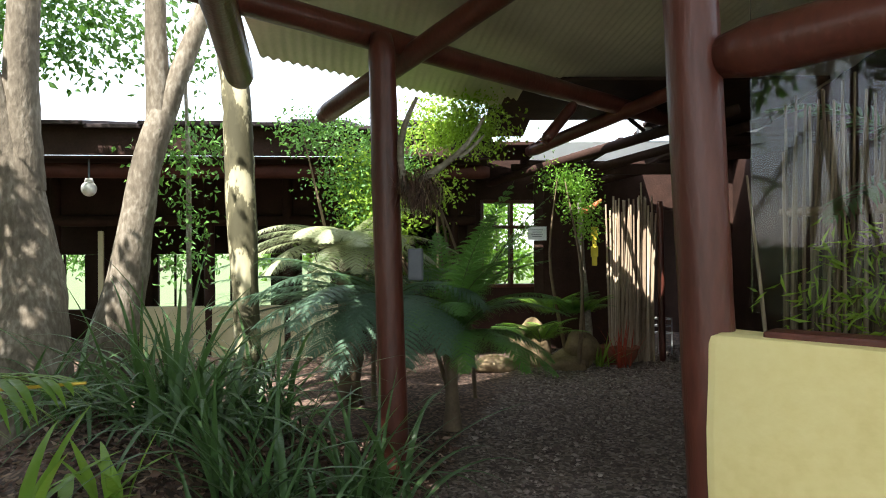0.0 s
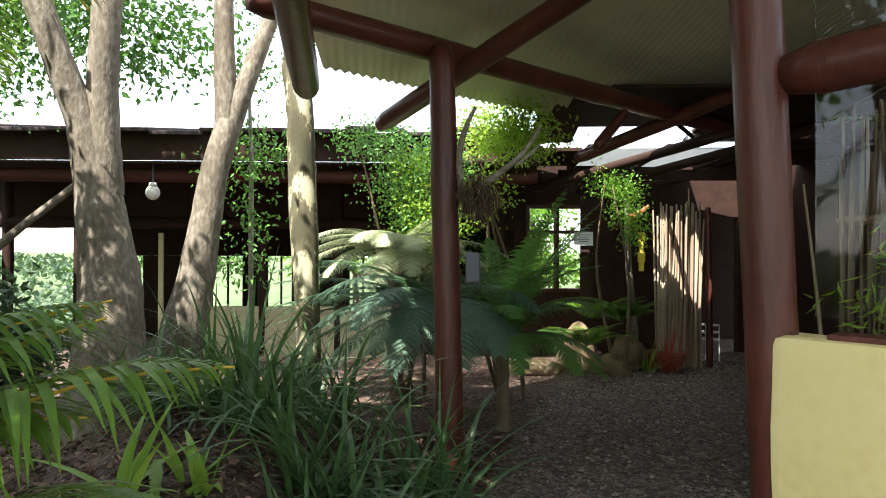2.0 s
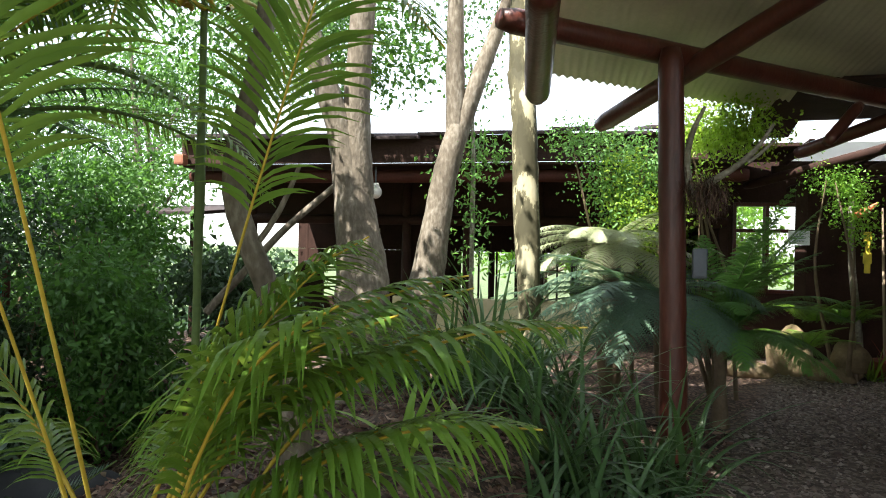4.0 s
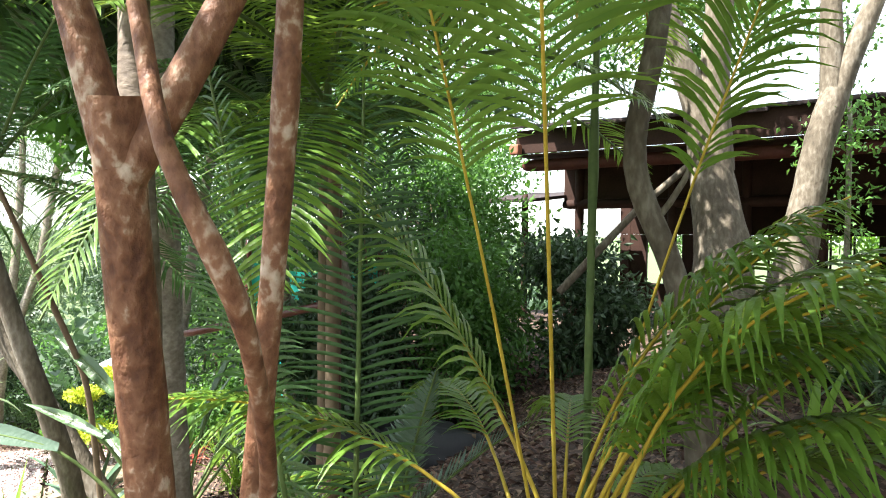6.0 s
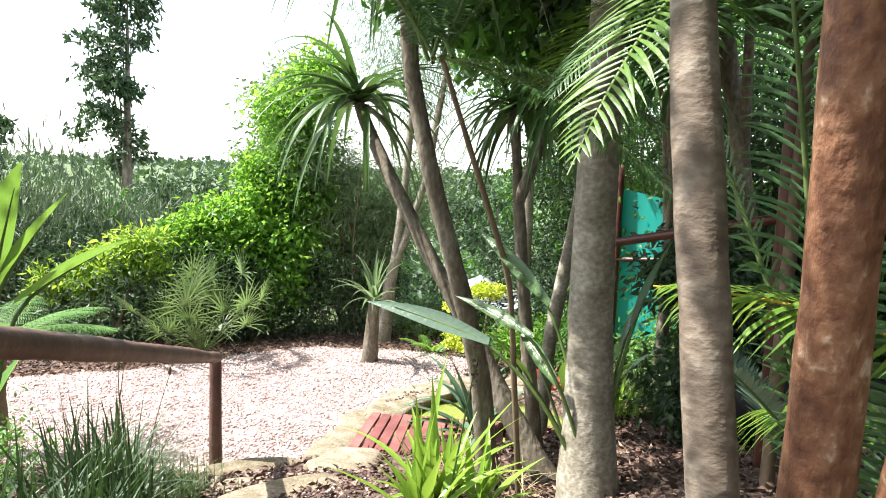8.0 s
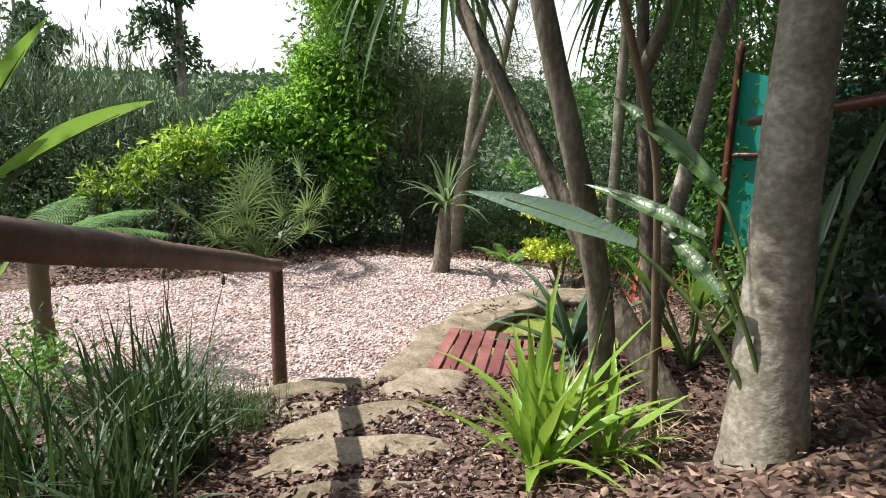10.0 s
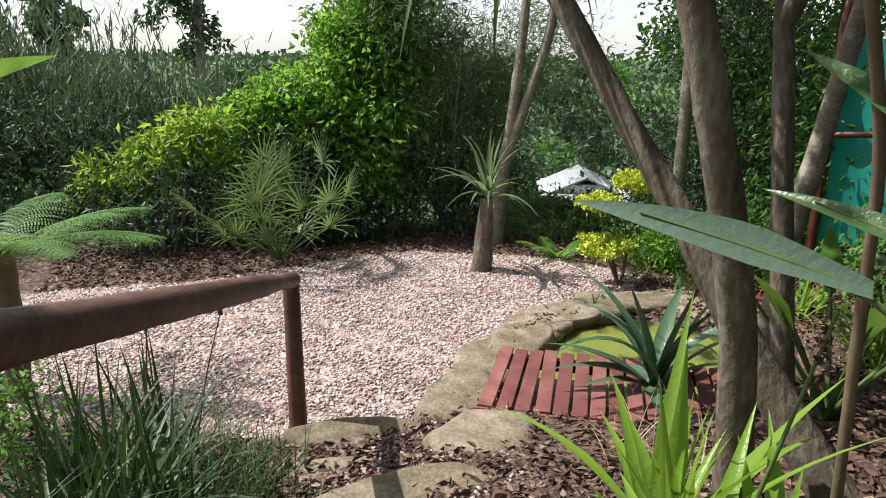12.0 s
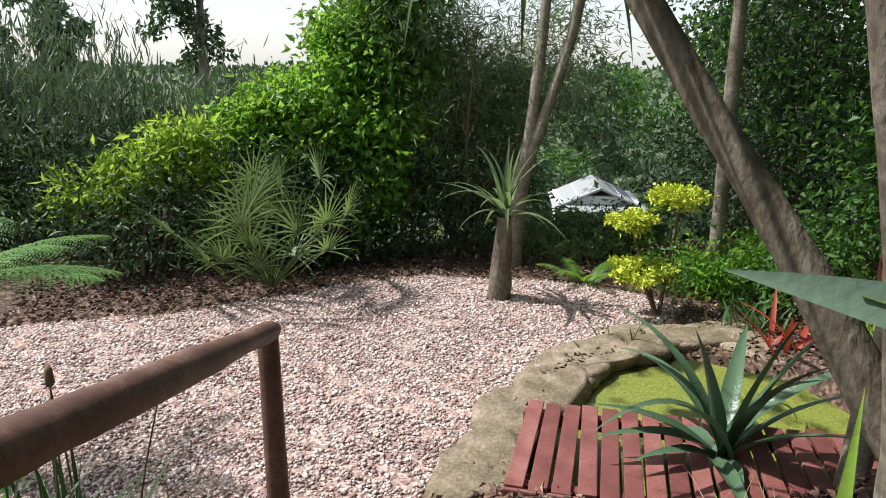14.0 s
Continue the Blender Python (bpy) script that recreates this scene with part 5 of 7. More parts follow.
# the last three crown clumps are added to shade the strap leaves
tree("slim_tree", "straight reddish trunk behind the curving one", (-2.42, 0.16, gz(-2.42, 0.12)), [
    ([(-2.45, 0.1, gz(-2.46, 0.1) - 0.05), (-2.37, 0.09, 0.6), (-2.24, 0.06, 1.2), (-2.12, 0.02, 1.7), (-2.06, 0.0, 2.4), (-1.9, -0.1, 3.6)], [0.044, 0.036, 0.032, 0.031, 0.028, 0.016])],
    M_BARK_RED, [(-2.0, 0.1, 3.9, 1.0, 0.9, 0.5), (-2.9, 0.6, 5.0, 1.0, 0.9, 0.5), (-2.3, 1.3, 5.2, 0.9, 0.9, 0.4), (-3.3, 1.2, 5.0, 0.8, 0.8, 0.4)], 9000, 0.12, 0.06, seed=8, flare=0.05)
# crown clumps set out of view to shade the bank behind
tree("ringed_tree", "grey-brown trunk with branch scars", (-2.58, -0.02, gz(-2.58, -0.02)), [
    ([(-2.56, -0.02, gz(-2.58, 0.0) - 0.05), (-2.68, -0.01, 0.3), (-2.82, 0.02, 0.9), (-2.98, 0.07, 1.5), (-3.12, 0.12, 2.1), (-3.25, 0.2, 4)], [0.068, 0.062, 0.058, 0.054, 0.05, 0.03])],
    M_BARK_RINGED, [(-4.2, 0.0, 3.4, 1.0, 0.8, 0.45), (-5.2, -0.1, 3.5, 1.0, 0.8, 0.45), (-3.3, 0.2, 4.2, 1.2, 1.0, 0.5), (-6.0, -0.4, 3.9, 0.8, 0.7, 0.4)], 8000, 0.12, 0.06, seed=9, flare=0.15)
# crown widened and thickened to add shade over the bed behind
tree("smooth_tree", "straight grey trunk dappled with sun, flaring at the root", (-4.69, 0.88, gz(-4.69, 0.88)), [
    ([(-4.62, 0.99, gz(-4.62, 0.99) - 0.08), (-4.66, 1.0, -0.3), (-4.68, 0.98, 0.3), (-4.67, 0.96, 0.9), (-4.63, 0.93, 1.5), (-4.55, 0.88, 2.4), (-4.6, 1.0, 4.2)], [0.155, 0.135, 0.118, 0.106, 0.095, 0.08, 0.04])],
    M_BARK_PALE, [(-5.0, 0.8, 4.2, 1.5, 1.2, 0.6), (-6.2, 1.2, 3.6, 1.1, 1.0, 0.6), (-5.4, 1.9, 3.0, 0.9, 0.8, 0.5), (-4.3, 2.2, 4.0, 1.4, 1.2, 0.7), (-6.6, 2.4, 3.2, 1.0, 1.0, 0.7), (-7.1, 0.7, 3.7, 0.9, 0.8, 0.5), (-5.9, 0.1, 4.2, 0.9, 0.8, 0.5), (-7.5, 1.7, 3.3, 0.8, 0.8, 0.5)], 21000, 0.15, 0.075, leaf=L_DARK, seed=10, flare=0.2)

# broad crown added as a canopy that darkens the bed below
tree("dense_tree", "dense tree over the shade net, its crown added to shade the bed", (-6.35, 3.75, gz(-6.35, 3.75)), [
    ([(-6.35, 3.75, gz(-6.35, 3.75) - 0.1), (-6.3, 3.7, 0.6), (-6.4, 3.5, 1.8), (-6.5, 3.2, 3.2), (-6.6, 3.0, 4.4)], [0.10, 0.085, 0.075, 0.06, 0.03]),
    ([(-6.35, 3.6, 1.2), (-6.0, 3.2, 2.4), (-5.6, 2.8, 3.6)], [0.05, 0.045, 0.02]), ([(-6.4, 3.5, 1.9), (-7.0, 3.0, 3.0), (-7.6, 2.6, 3.8)], [0.05, 0.04, 0.02])],
    M_BARK_GREY, [(-6.6, 2.4, 4.6, 1.6, 1.3, 0.6), (-5.4, 2.3, 4.3, 1.2, 1.0, 0.5), (-7.8, 2.5, 4.2, 1.2, 1.1, 0.5), (-6.5, 3.6, 4.2, 1.6, 1.0, 0.6), (-5.2, 1.2, 4.6, 1.0, 0.9, 0.4), (-5.0, 3.2, 3.4, 0.7, 0.6, 0.4), (-7.3, 1.2, 2.9, 0.8, 0.8, 0.5), (-6.8, 1.9, 2.8, 0.7, 0.7, 0.5), (-7.8, 1.9, 2.5, 0.7, 0.7, 0.5)], 11000, 0.18, 0.09, leaf=L_TREE, seed=17)

# -- yellow-stemmed clumping palm --
specs = [(205, 72, 2.0, 1.0), (222, 58, 1.9, 1.4), (150, 62, 1.8, 1.9), (120, 58, 1.8, 1.8), (80, 60, 1.4, 2.1), (-40, 62, 1.3, 2.6), (-75, 60, 1.2, 2.0), (190, 50, 1.5, 1.6),
         (-4, 76, 2.1, 2.18), (-8, 70, 1.86, 1.82), (9, 78, 2.06, 2.18), (-14, 75, 1.9, 1.82), (19, 76, 1.78, 1.94), (-28, 78, 1.86, 2.0), (0, 79, 1.9, 2.48), (-3, 81, 1.94, 2.18), (-12, 68, 1.46, 1.34), (5, 68, 1.58, 1.7), (2, 75, 2.02, 1.88), (0, 82, 1.74, 2.0)]
palm("clumping_palm", (-2.15, 1.2, gz(-2.15, 1.2)), specs, "clumping palm with yellow stems and arching feathery fronds", L_PALM, L_STEM, 3, n=34, leaf=0.40, leaf_w=0.021, open_angle=52, sag=1.5, stalk=0.46, r=0.0115, vee=0.10)
palm("clumping_palm", (-2.24, 1.34, gz(-2.24, 1.34)), [(-60, 59, 3.3, 0.25), (-75, 66, 3.0, 0.3), (-20, 72, 2.9, 0.5)], "tall yellow-stemmed palm shoots with feathery tops", L_PALM, L_STEM, 4, n=48, leaf=0.42, leaf_w=0.017, open_angle=58, sag=0.9, stalk=0.60, r=0.0085, vee=0.10)
# canopy of taller palm fronds above and behind it
palm("feather_palm", (-3.55, 1.3, 1.9), [(a, e, 1.9, d) for a, e, d in [(-62, 34, 1.3), (-30, 46, 1.9), (5, 40, 1.8), (62, 35, 1.6), (120, 40, 1.5), (200, 30, 1.7), (285, 20, 1.9), (-45, 10, 1.3), (262, 48, 1.6), (320, 55, 1.9)]],
     "tall feather palm with drooping fronds", L_PALM, L_GREENSTEM, 5, n=60, leaf=0.36, leaf_w=0.015, open_angle=72, sag=0.6, stalk=0.12, r=0.016, vee=0.1, trunk=([(-3.6, 1.35, gz(-3.6, 1.35) - 0.05), (-3.58, 1.32, 0.6), (-3.55, 1.3, 1.95)], [0.05, 0.04, 0.04], M_TWIG))
palm("feather_palm", (-2.55, 2.1, 2.6), [(a, e, 1.8, d) for a, e, d in [(-95, 10, 1.5), (-60, 18, 1.6), (-130, 15, 1.5), (-20, 25, 1.6), (180, 28, 1.5), (110, 32, 1.4), (-80, 40, 1.8)]],
     "feather palm with yellow-green fronds overhead", L_PALM, L_STEM, 7, n=58, leaf=0.40, leaf_w=0.015, open_angle=66, sag=0.7, stalk=0.12, r=0.014, vee=0.1, trunk=([(-2.6, 2.15, gz(-2.6, 2.15) - 0.05), (-2.58, 2.12, 1.0), (-2.55, 2.1, 2.65)], [0.025, 0.02, 0.02], L_GREENSTEM))
palm("cycad", (-3.15, 1.15, gz(-3.15, 1.15) + 0.15), [(-28, 62, 1.3, 0.35), (40, 55, 1.1, 0.6), (100, 60, 1.1, 0.6), (170, 50, 1.0, 0.7), (-100, 58, 1.0, 0.6)], "grey-green cycad with stiff toothed fronds", L_GREY_SHEEN, L_GREENSTEM, 9, n=46, leaf=0.13, leaf_w=0.016, open_angle=62, sag=0.1, stalk=0.2, r=0.012, vee=0.35)

palm("feather_palm", (-3.0, 0.85, gz(-3.0, 0.85)), [(-35, 86, 2.6, 0.4), (-100, 82, 2.5, 0.5), (215, 76, 2.3, 0.8)], "young feather palm with tall upright fronds", L_CYCAD, L_GREENSTEM, 6, n=62, leaf=0.34, leaf_w=0.014, open_angle=80, sag=0.5, stalk=0.15, r=0.016, vee=0.05)
palm("feather_palm", (-5.05, 0.2, 1.70), [(23, -12, 1.72, 0.70), (45, -4, 1.63, 0.70), (-70, 62, 1.6, 1.2), (20, 64, 1.9, 1.0), (70, 60, 1.8, 1.2), (130, 66, 1.7, 1.1), (200, 58, 1.5, 1.4), (165, 62, 1.5, 1.4), (265, 60, 1.4, 1.5)], "feather palm arching between the garden trunks", L_CYCAD, L_GREENSTEM, 8, n=64, leaf=0.27, leaf_w=0.015, open_angle=72, sag=0.9, stalk=0.06, r=0.012, vee=0.1, trunk=([(-5.3, 0.95, gz(-5.3, 0.95) - 0.05), (-5.2, 0.75, 0.5), (-5.05, 0.2, 1.73)], [0.022, 0.018, 0.016], M_TWIG))
palm("feather_palm", (-3.9, 1.5, 1.75), [(-40, 20, 1.7, 1.2), (-88, 32, 1.5, 1.9), (-62, 26, 1.7, 1.6), (-75, 44, 1.8, 1.6), (-24, 40, 1.6, 1.8), (-10, 32, 1.7, 1.2), (-110, 40, 1.6, 1.4), (60, 50, 1.6, 1.2), (160, 50, 1.6, 1.2)], "feather palm with fronds hanging over the bank", L_CYCAD, L_GREENSTEM, 14, n=64, leaf=0.30, leaf_w=0.015, open_angle=74, sag=0.8, stalk=0.06, r=0.012, vee=0.1, trunk=([(-4.0, 1.6, gz(-4.0, 1.6) - 0.05), (-3.95, 1.55, 0.6), (-3.9, 1.5, 1.78)], [0.035, 0.03, 0.025], M_TWIG))

# -- strap-leaved clumps at the foot of the post --
for k, (x, y, n, L) in enumerate([(-0.95, 3.35, 120, 1.15), (-0.45, 3.75, 90, 1.0), (-1.5, 3.9, 110, 1.15), (-1.9, 4.35, 100, 1.05), (-1.2, 4.5, 90, 1.1), (-0.75, 2.95, 80, 0.95), (-2.4, 4.3, 60, 0.9)]):
    tagged(strap_clump("strap_leaf_clump", (x, y), int(n * 0.8), L * 0.98, 0.038, 60 + k, L_STRAP, "dense clump of long dark arching strap leaves", "plant", (34, 84), (1.0, 2.8), 0.13, 6, leaf_parts=True), group="strap leaf clumps")
for k, (x, y, n, L, el) in enumerate([(-1.75, 2.75, 12, 0.55, (30, 70)), (-1.45, 2.95, 12, 0.5, (30, 75)), (-1.95, 2.5, 10, 0.5, (30, 70))]):
    tagged(strap_clump("broad_strap_clump", (x, y), n, L, 0.055, 80 + k, L_BROM, "clump of broad bright green strap leaves", "plant", el, (0.6, 1.3), 0.06, 6), group="broad strap clumps")

# -- tree ferns and creepers round the shelter --
palm("tree_fern", (-0.45, 5.75, 1.06), [(a, e, L, d) for a, e, L, d in [(186, 8, 1.5, 0.5), (204, 4, 1.4, 0.7), (222, 2, 1.4, 0.9), (250, 14, 1.3, 1.3), (275, 20, 1.2, 1.5), (295, 26, 1.2, 1.6), (176, 20, 1.5, 0.9), (180, 26, 1.5, 0.7), (195, 16, 1.45, 0.6), (210, 24, 1.5, 0.8), (228, 20, 1.3, 0.9), (165, 34, 1.4, 0.8), (172, 12, 1.3, 0.5), (218, 40, 1.45, 1.5), (240, 36, 1.3, 1.6), (200, 44, 1.5, 1.3), (260, 30, 1.1, 1.6), (325, 40, 1.1, 1.6), (60, 40, 1.0, 1.0), (120, 38, 1.1, 1.0), (310, 8, 1.1, 1.2), (240, 5, 1.1, 0.8)]], "tree fern with wide grey-green fronds", L_BLUEFERN, L_GREENSTEM, 11, "fern", leaf=0.32, n=34, m=14, pin=0.05, trunk=([(-0.43, 5.8, -0.05), (-0.45, 5.77, 0.6), (-0.45, 5.75, 1.1)], [0.07, 0.06, 0.055], M_TWIG))
palm("tree_fern", (0.05, 5.7, 0.78), [(a, e, L, d) for a, e, L, d in [(315, 70, 1.45, 0.8), (345, 68, 1.45, 0.9), (290, 66, 1.35, 1.1), (20, 64, 1.4, 0.9), (270, 30, 1.0, 1.5), (330, 12, 1.0, 1.0), (10, 20, 1.0, 1.2), (300, 62, 1.2, 1.4), (320, 52, 1.2, 1.5), (338, 58, 1.2, 1.2), (350, 44, 1.15, 1.4), (280, 55, 1.0, 1.7), (5, 60, 1.15, 1.0), (60, 66, 1.1, 0.8), (100, 66, 1.1, 0.7), (255, 50, 1.0, 1.7), (310, 30, 0.95, 1.6), (335, 26, 0.95, 1.4), (20, 46, 1.0, 1.2)]], "lush tree fern in the shade of the roof", L_FERN, L_GREENSTEM, 12, "fern", leaf=0.24, n=32, m=13, pin=0.042, trunk=([(0.05, 5.75, -0.05), (0.05, 5.7, 0.82)], [0.06, 0.05], M_TWIG))
# this fern's paleness is painted sunlight
palm("fern", (-0.95, 6.6, 1.55), [(a, e, 1.1, 1.1) for a, e in [(190, 5), (212, 18), (232, 34), (262, 8), (282, 16), (300, 4), (345, 10), (320, 44), (200, 30), (220, 26), (240, 15), (255, 32), (270, 30), (290, 28), (170, 24), (310, 30), (350, 25), (330, 20), (60, 30), (120, 30)]], "fern against the building, strong sunlight put into its pale leaf colour", L_SUNFERN, L_GREENSTEM, 13, "fern", leaf=0.23, n=30, m=13, pin=0.046, trunk=([(-0.95, 6.65, -0.05), (-0.95, 6.6, 1.6)], [0.10, 0.08], M_TWIG))
for k, (x, y, L) in enumerate([(1.18, 8.3, 0.6), (1.62, 8.98, 0.6), (1.35, 9.0, 0.62), (0.95, 8.35, 0.5), (1.85, 9.02, 0.5)]):
    palm("fern", (x, y, 0.66 if k in (1, 2, 4) else 0.40), [(a * 36 + 7 * k, 35 + (a * 37) % 35, L, 1.0) for a in range(10)], "bright fern on the path-side rocks", L_FERN if k % 2 else L_BRIGHT, L_GREENSTEM, 20 + k, "fern", leaf=0.15, n=22, m=8, pin=0.03)
strap_clump("spider_plant", (2.0, 8.75), 26, 0.55, 0.03, 95, L_BROM, "pale green spiky plant by the rocks", "plant", (30, 85), (0.2, 1.0), 0.03)
strap_clump("reddish_plant", (2.25, 8.7), 30, 0.6, 0.02, 96, L_RED, "reddish narrow-leaved plant by the reed screen", "plant", (50, 88), (0.2, 0.9), 0.05)
# lime leaf colour stands in for sun shining through this creeper
bush("creeper", (0.15, 6.75, 0.0), [(-0.12, 0.05, 2.78, 0.34, 0.22, 0.24), (0.2, 0, 2.74, 0.26, 0.18, 0.18), (-1.0, 0.1, 2.2, 0.16, 0.14, 0.35), (-0.75, 0.1, 1.75, 0.2, 0.15, 0.3), (-0.25, 0.1, 2.2, 0.12, 0.12, 0.25)], 5200, 0.045, 0.026, 31, L_LIME, "creeper climbing to the roof edge, sunlight put into its lime leaves", "creeper", 6)
bush("creeper", (1.75, 8.6, 0.0), [(-0.10, 0, 2.30, 0.13, 0.10, 0.16), (-0.02, 0, 2.0, 0.10, 0.08, 0.22), (0.04, 0, 1.75, 0.06, 0.06, 0.12), (-0.25, 0, 2.45, 0.2, 0.12, 0.07)], 1800, 0.042, 0.024, 32, L_BRIGHT, "green creeper hanging by the bleached pole", "creeper", 3)
bush("creeper", (-0.9, 7.0, 0.0), [(0, 0, 2.0, 0.35, 0.25, 0.5), (0.2, 0, 2.5, 0.4, 0.3, 0.25), (-0.35, -0.4, 2.62, 0.35, 0.25, 0.12)], 4200, 0.045, 0.025, 33, L_FERN, "loose green creeper beside the building", "creeper", 4)
bush("shrub", (0.3, 11.6), [(0.5, 0, 1.3, 1.0, 0.5, 0.9), (-1.2, 0.4, 1.6, 1.2, 0.6, 1.2)], 3000, 0.10, 0.06, 35, L_BRIGHT, "sunny greenery beyond the back window", "bush", 4)


bush("bamboo_shrub", (2.4, 2.75, 0.0), [(0, 0, 0.9, 0.3, 0.4, 0.5), (0.3, -0.3, 1.5, 0.3, 0.4, 0.5), (-0.3, 0.4, 1.2, 0.25, 0.25, 0.4)], 3200, 0.10, 0.014, 36, L_LIME, "thin bamboo shrub behind the window", "bush", 6)
palm("feather_palm", (2.9, 3.6, 1.75), [(a, e, 1.3, 1.4) for a, e in [(200, 30), (225, 45), (250, 25), (275, 40), (300, 30), (330, 45), (10, 35), (180, 55)]], "dark feather palm rising behind the reed fence", L_CYCAD, L_GREENSTEM, 18, n=34, leaf=0.30, leaf_w=0.02, open_angle=62, sag=0.7, stalk=0.1, r=0.012, vee=0.1, trunk=([(2.9, 3.6, -0.05), (2.92, 3.6, 0.9), (2.9, 3.6, 1.78)], [0.05, 0.045, 0.04], M_TWIG))
# added dark shrub that cuts the white behind the glass
bush("shrub", (3.6, 3.4, 0.0), [(0, 0, 0.8, 0.5, 0.7, 0.6), (0.2, 0.6, 1.7, 0.5, 0.7, 0.6), (0.3, -0.7, 1.4, 0.4, 0.6, 0.7), (0.2, 0.2, 2.6, 0.5, 0.8, 0.4)], 4500, 0.09, 0.04, 38, L_DARK, "dark shrub added behind the reed fence to darken the view", "bush", 6)
bush("overhanging_shrub", (4.0, 0.6, 0.0), [(-0.3, 0.6, 2.6, 0.9, 0.9, 0.5), (0.2, -0.2, 2.2, 0.7, 0.7, 0.6)], 3000, 0.10, 0.03, 37, L_TREE, "leafy shrub hanging over the reed fence", "bush", 6)


def post_epiphyte():
    """Dead antler-like branch and dry root ball tied to the first post."""
    x, y = POST_A
    t = thing("dead_branch", (x + 0.1, y, 2.0), "bare forked branch with a dry root ball on the post", "branch")
    limb("stem", [(x + 0.08, y - 0.03, 1.9), (x + 0.03, y - 0.05, 2.15), (x + 0.07, y - 0.05, 2.35), (x + 0.16, y - 0.03, 2.52)], [0.026, 0.023, 0.02, 0.013], M_BARK_PALE, t, seed=1)
    limb("stem", [(x + 0.16, y - 0.04, 1.96), (x + 0.36, y - 0.06, 2.08), (x + 0.50, y - 0.05, 2.2), (x + 0.60, y - 0.04, 2.38)], [0.026, 0.023, 0.018, 0.009], M_BARK_PALE, t, seed=2)
    limb("stem", [(x + 0.44, y - 0.05, 2.12), (x + 0.55, y - 0.08, 2.20), (x + 0.60, y - 0.1, 2.26)], [0.016, 0.012, 0.006], M_BARK_PALE, t, seed=3)
    r = rnd(77)
    n = 900
    u = unit(r.randn(n, 3))
    b = np.array([x + 0.17, y - 0.03, 1.93]) + u * np.array([0.17, 0.12, 0.13]) * (0.4 + 0.6 * r.rand(n, 1))
    d = r.randn(n, 3) + np.array([0, 0, -0.8])
    part("root_ball", blades(b, d, 0.16, 0.006, 1.2, 3, 0.1), M_LITTER, t, "tangle of dry roots")


post_epiphyte()

# -- drooping strap-leaf trees beside the terrace --
def rosette_tree(loc_pts, rad, heads, label, seed, n=46, L=0.85, W=0.055, bark=None, leafmat=None, droop=(1.7, 3.2)):
    t = thing("rosette_tree", loc_pts[0][0], label, "tree", "rosette trees")
    for k, (pts, rr) in enumerate(zip(loc_pts, rad)):
        limb("trunk", pts, rr, bark or M_BARK_GREY, t, seed=seed + k, rough=0.04, flare=0.15 if k == 0 else 0)
    for k, h in enumerate(heads):
        r = rnd(seed * 7 + k)
        a = r.rand(n) * 6.283
        e = np.radians(-20 + 85 * r.rand(n))
        d = np.stack([np.cos(a) * np.cos(e), np.sin(a) * np.cos(e), np.sin(e)], 1)
        part("leaf_head", blades(np.array(h) + r.randn(n, 3) * 0.03, d, L * (0.7 + 0.5 * r.rand(n)), W, droop[0] + (droop[1] - droop[0]) * r.rand(n), 9, 0.45, 1.2, belly=0.15), leafmat or L_CYCAD, t)
    return t


rosette_tree([[(-5.68, 1.42, gz(-5.68, 1.42) - 0.1), (-5.81, 1.34, -0.95), (-6.08, 1.15, -0.5), (-6.34, 0.96, 0.0), (-6.63, 0.74, 0.5), (-6.94, 0.55, 1.0), (-7.36, 0.41, 1.5), (-7.5, 0.39, 1.66)]],
             [[0.11, 0.095, 0.082, 0.072, 0.062, 0.055, 0.05, 0.045]], [(-7.52, 0.38, 1.70)], "leaning tree with a drooping rosette of long leaves", 3, 64, 1.15, 0.075, leafmat=L_STRAP, droop=(1.4, 2.6))
rosette_tree([[(-5.88, 1.02, gz(-5.88, 1.02) - 0.1), (-5.82, 0.88, -0.3), (-5.77, 0.72, 0.2), (-5.75, 0.55, 0.7), (-5.76, 0.40, 1.2), (-5.85, 0.29, 1.8), (-5.95, 0.25, 2.75)]],
             [[0.085, 0.076, 0.068, 0.062, 0.056, 0.05, 0.045]], [(-5.95, 0.25, 2.8)], "slim leaning tree with a high rosette of long leaves", 4, 60, 1.3, 0.075, leafmat=L_STRAP, droop=(1.5, 2.8))
rosette_tree([[(-6.28, 1.63, gz(-6.28, 1.63) - 0.1), (-6.38, 1.48, 0.18), (-6.56, 1.41, 1.63)], [(-6.47, 1.44, 0.91), (-6.18, 1.60, 1.73)]], [[0.065, 0.052, 0.042], [0.045, 0.036]], [(-6.56, 1.41, 1.63), (-6.18, 1.60, 1.73)],
             "forked rosette tree with dark hanging sword leaves", 6, 52, 0.95, 0.06, leafmat=L_STRAP, droop=(1.8, 3.2))
tree("slender_tree", "slender grey trunk beside the pond, dappled with sun", (-7.0, 2.1, gz(-7.0, 2.1)), [([(-7.05, 2.05, gz(-7.0, 2.1) - 0.1), (-6.98, 2.1, -0.4), (-6.94, 2.16, 0.1), (-6.9, 2.24, 0.7), (-6.85, 2.3, 1.3), (-6.7, 2.5, 2.6), (-6.6, 2.7, 4.0)], [0.075, 0.065, 0.06, 0.055, 0.05, 0.04, 0.02])],
     M_BARK_PALE, [(-6.6, 2.6, 3.8, 1.0, 1.0, 0.7)], 3000, 0.10, 0.05, leaf=L_DARK, seed=15)
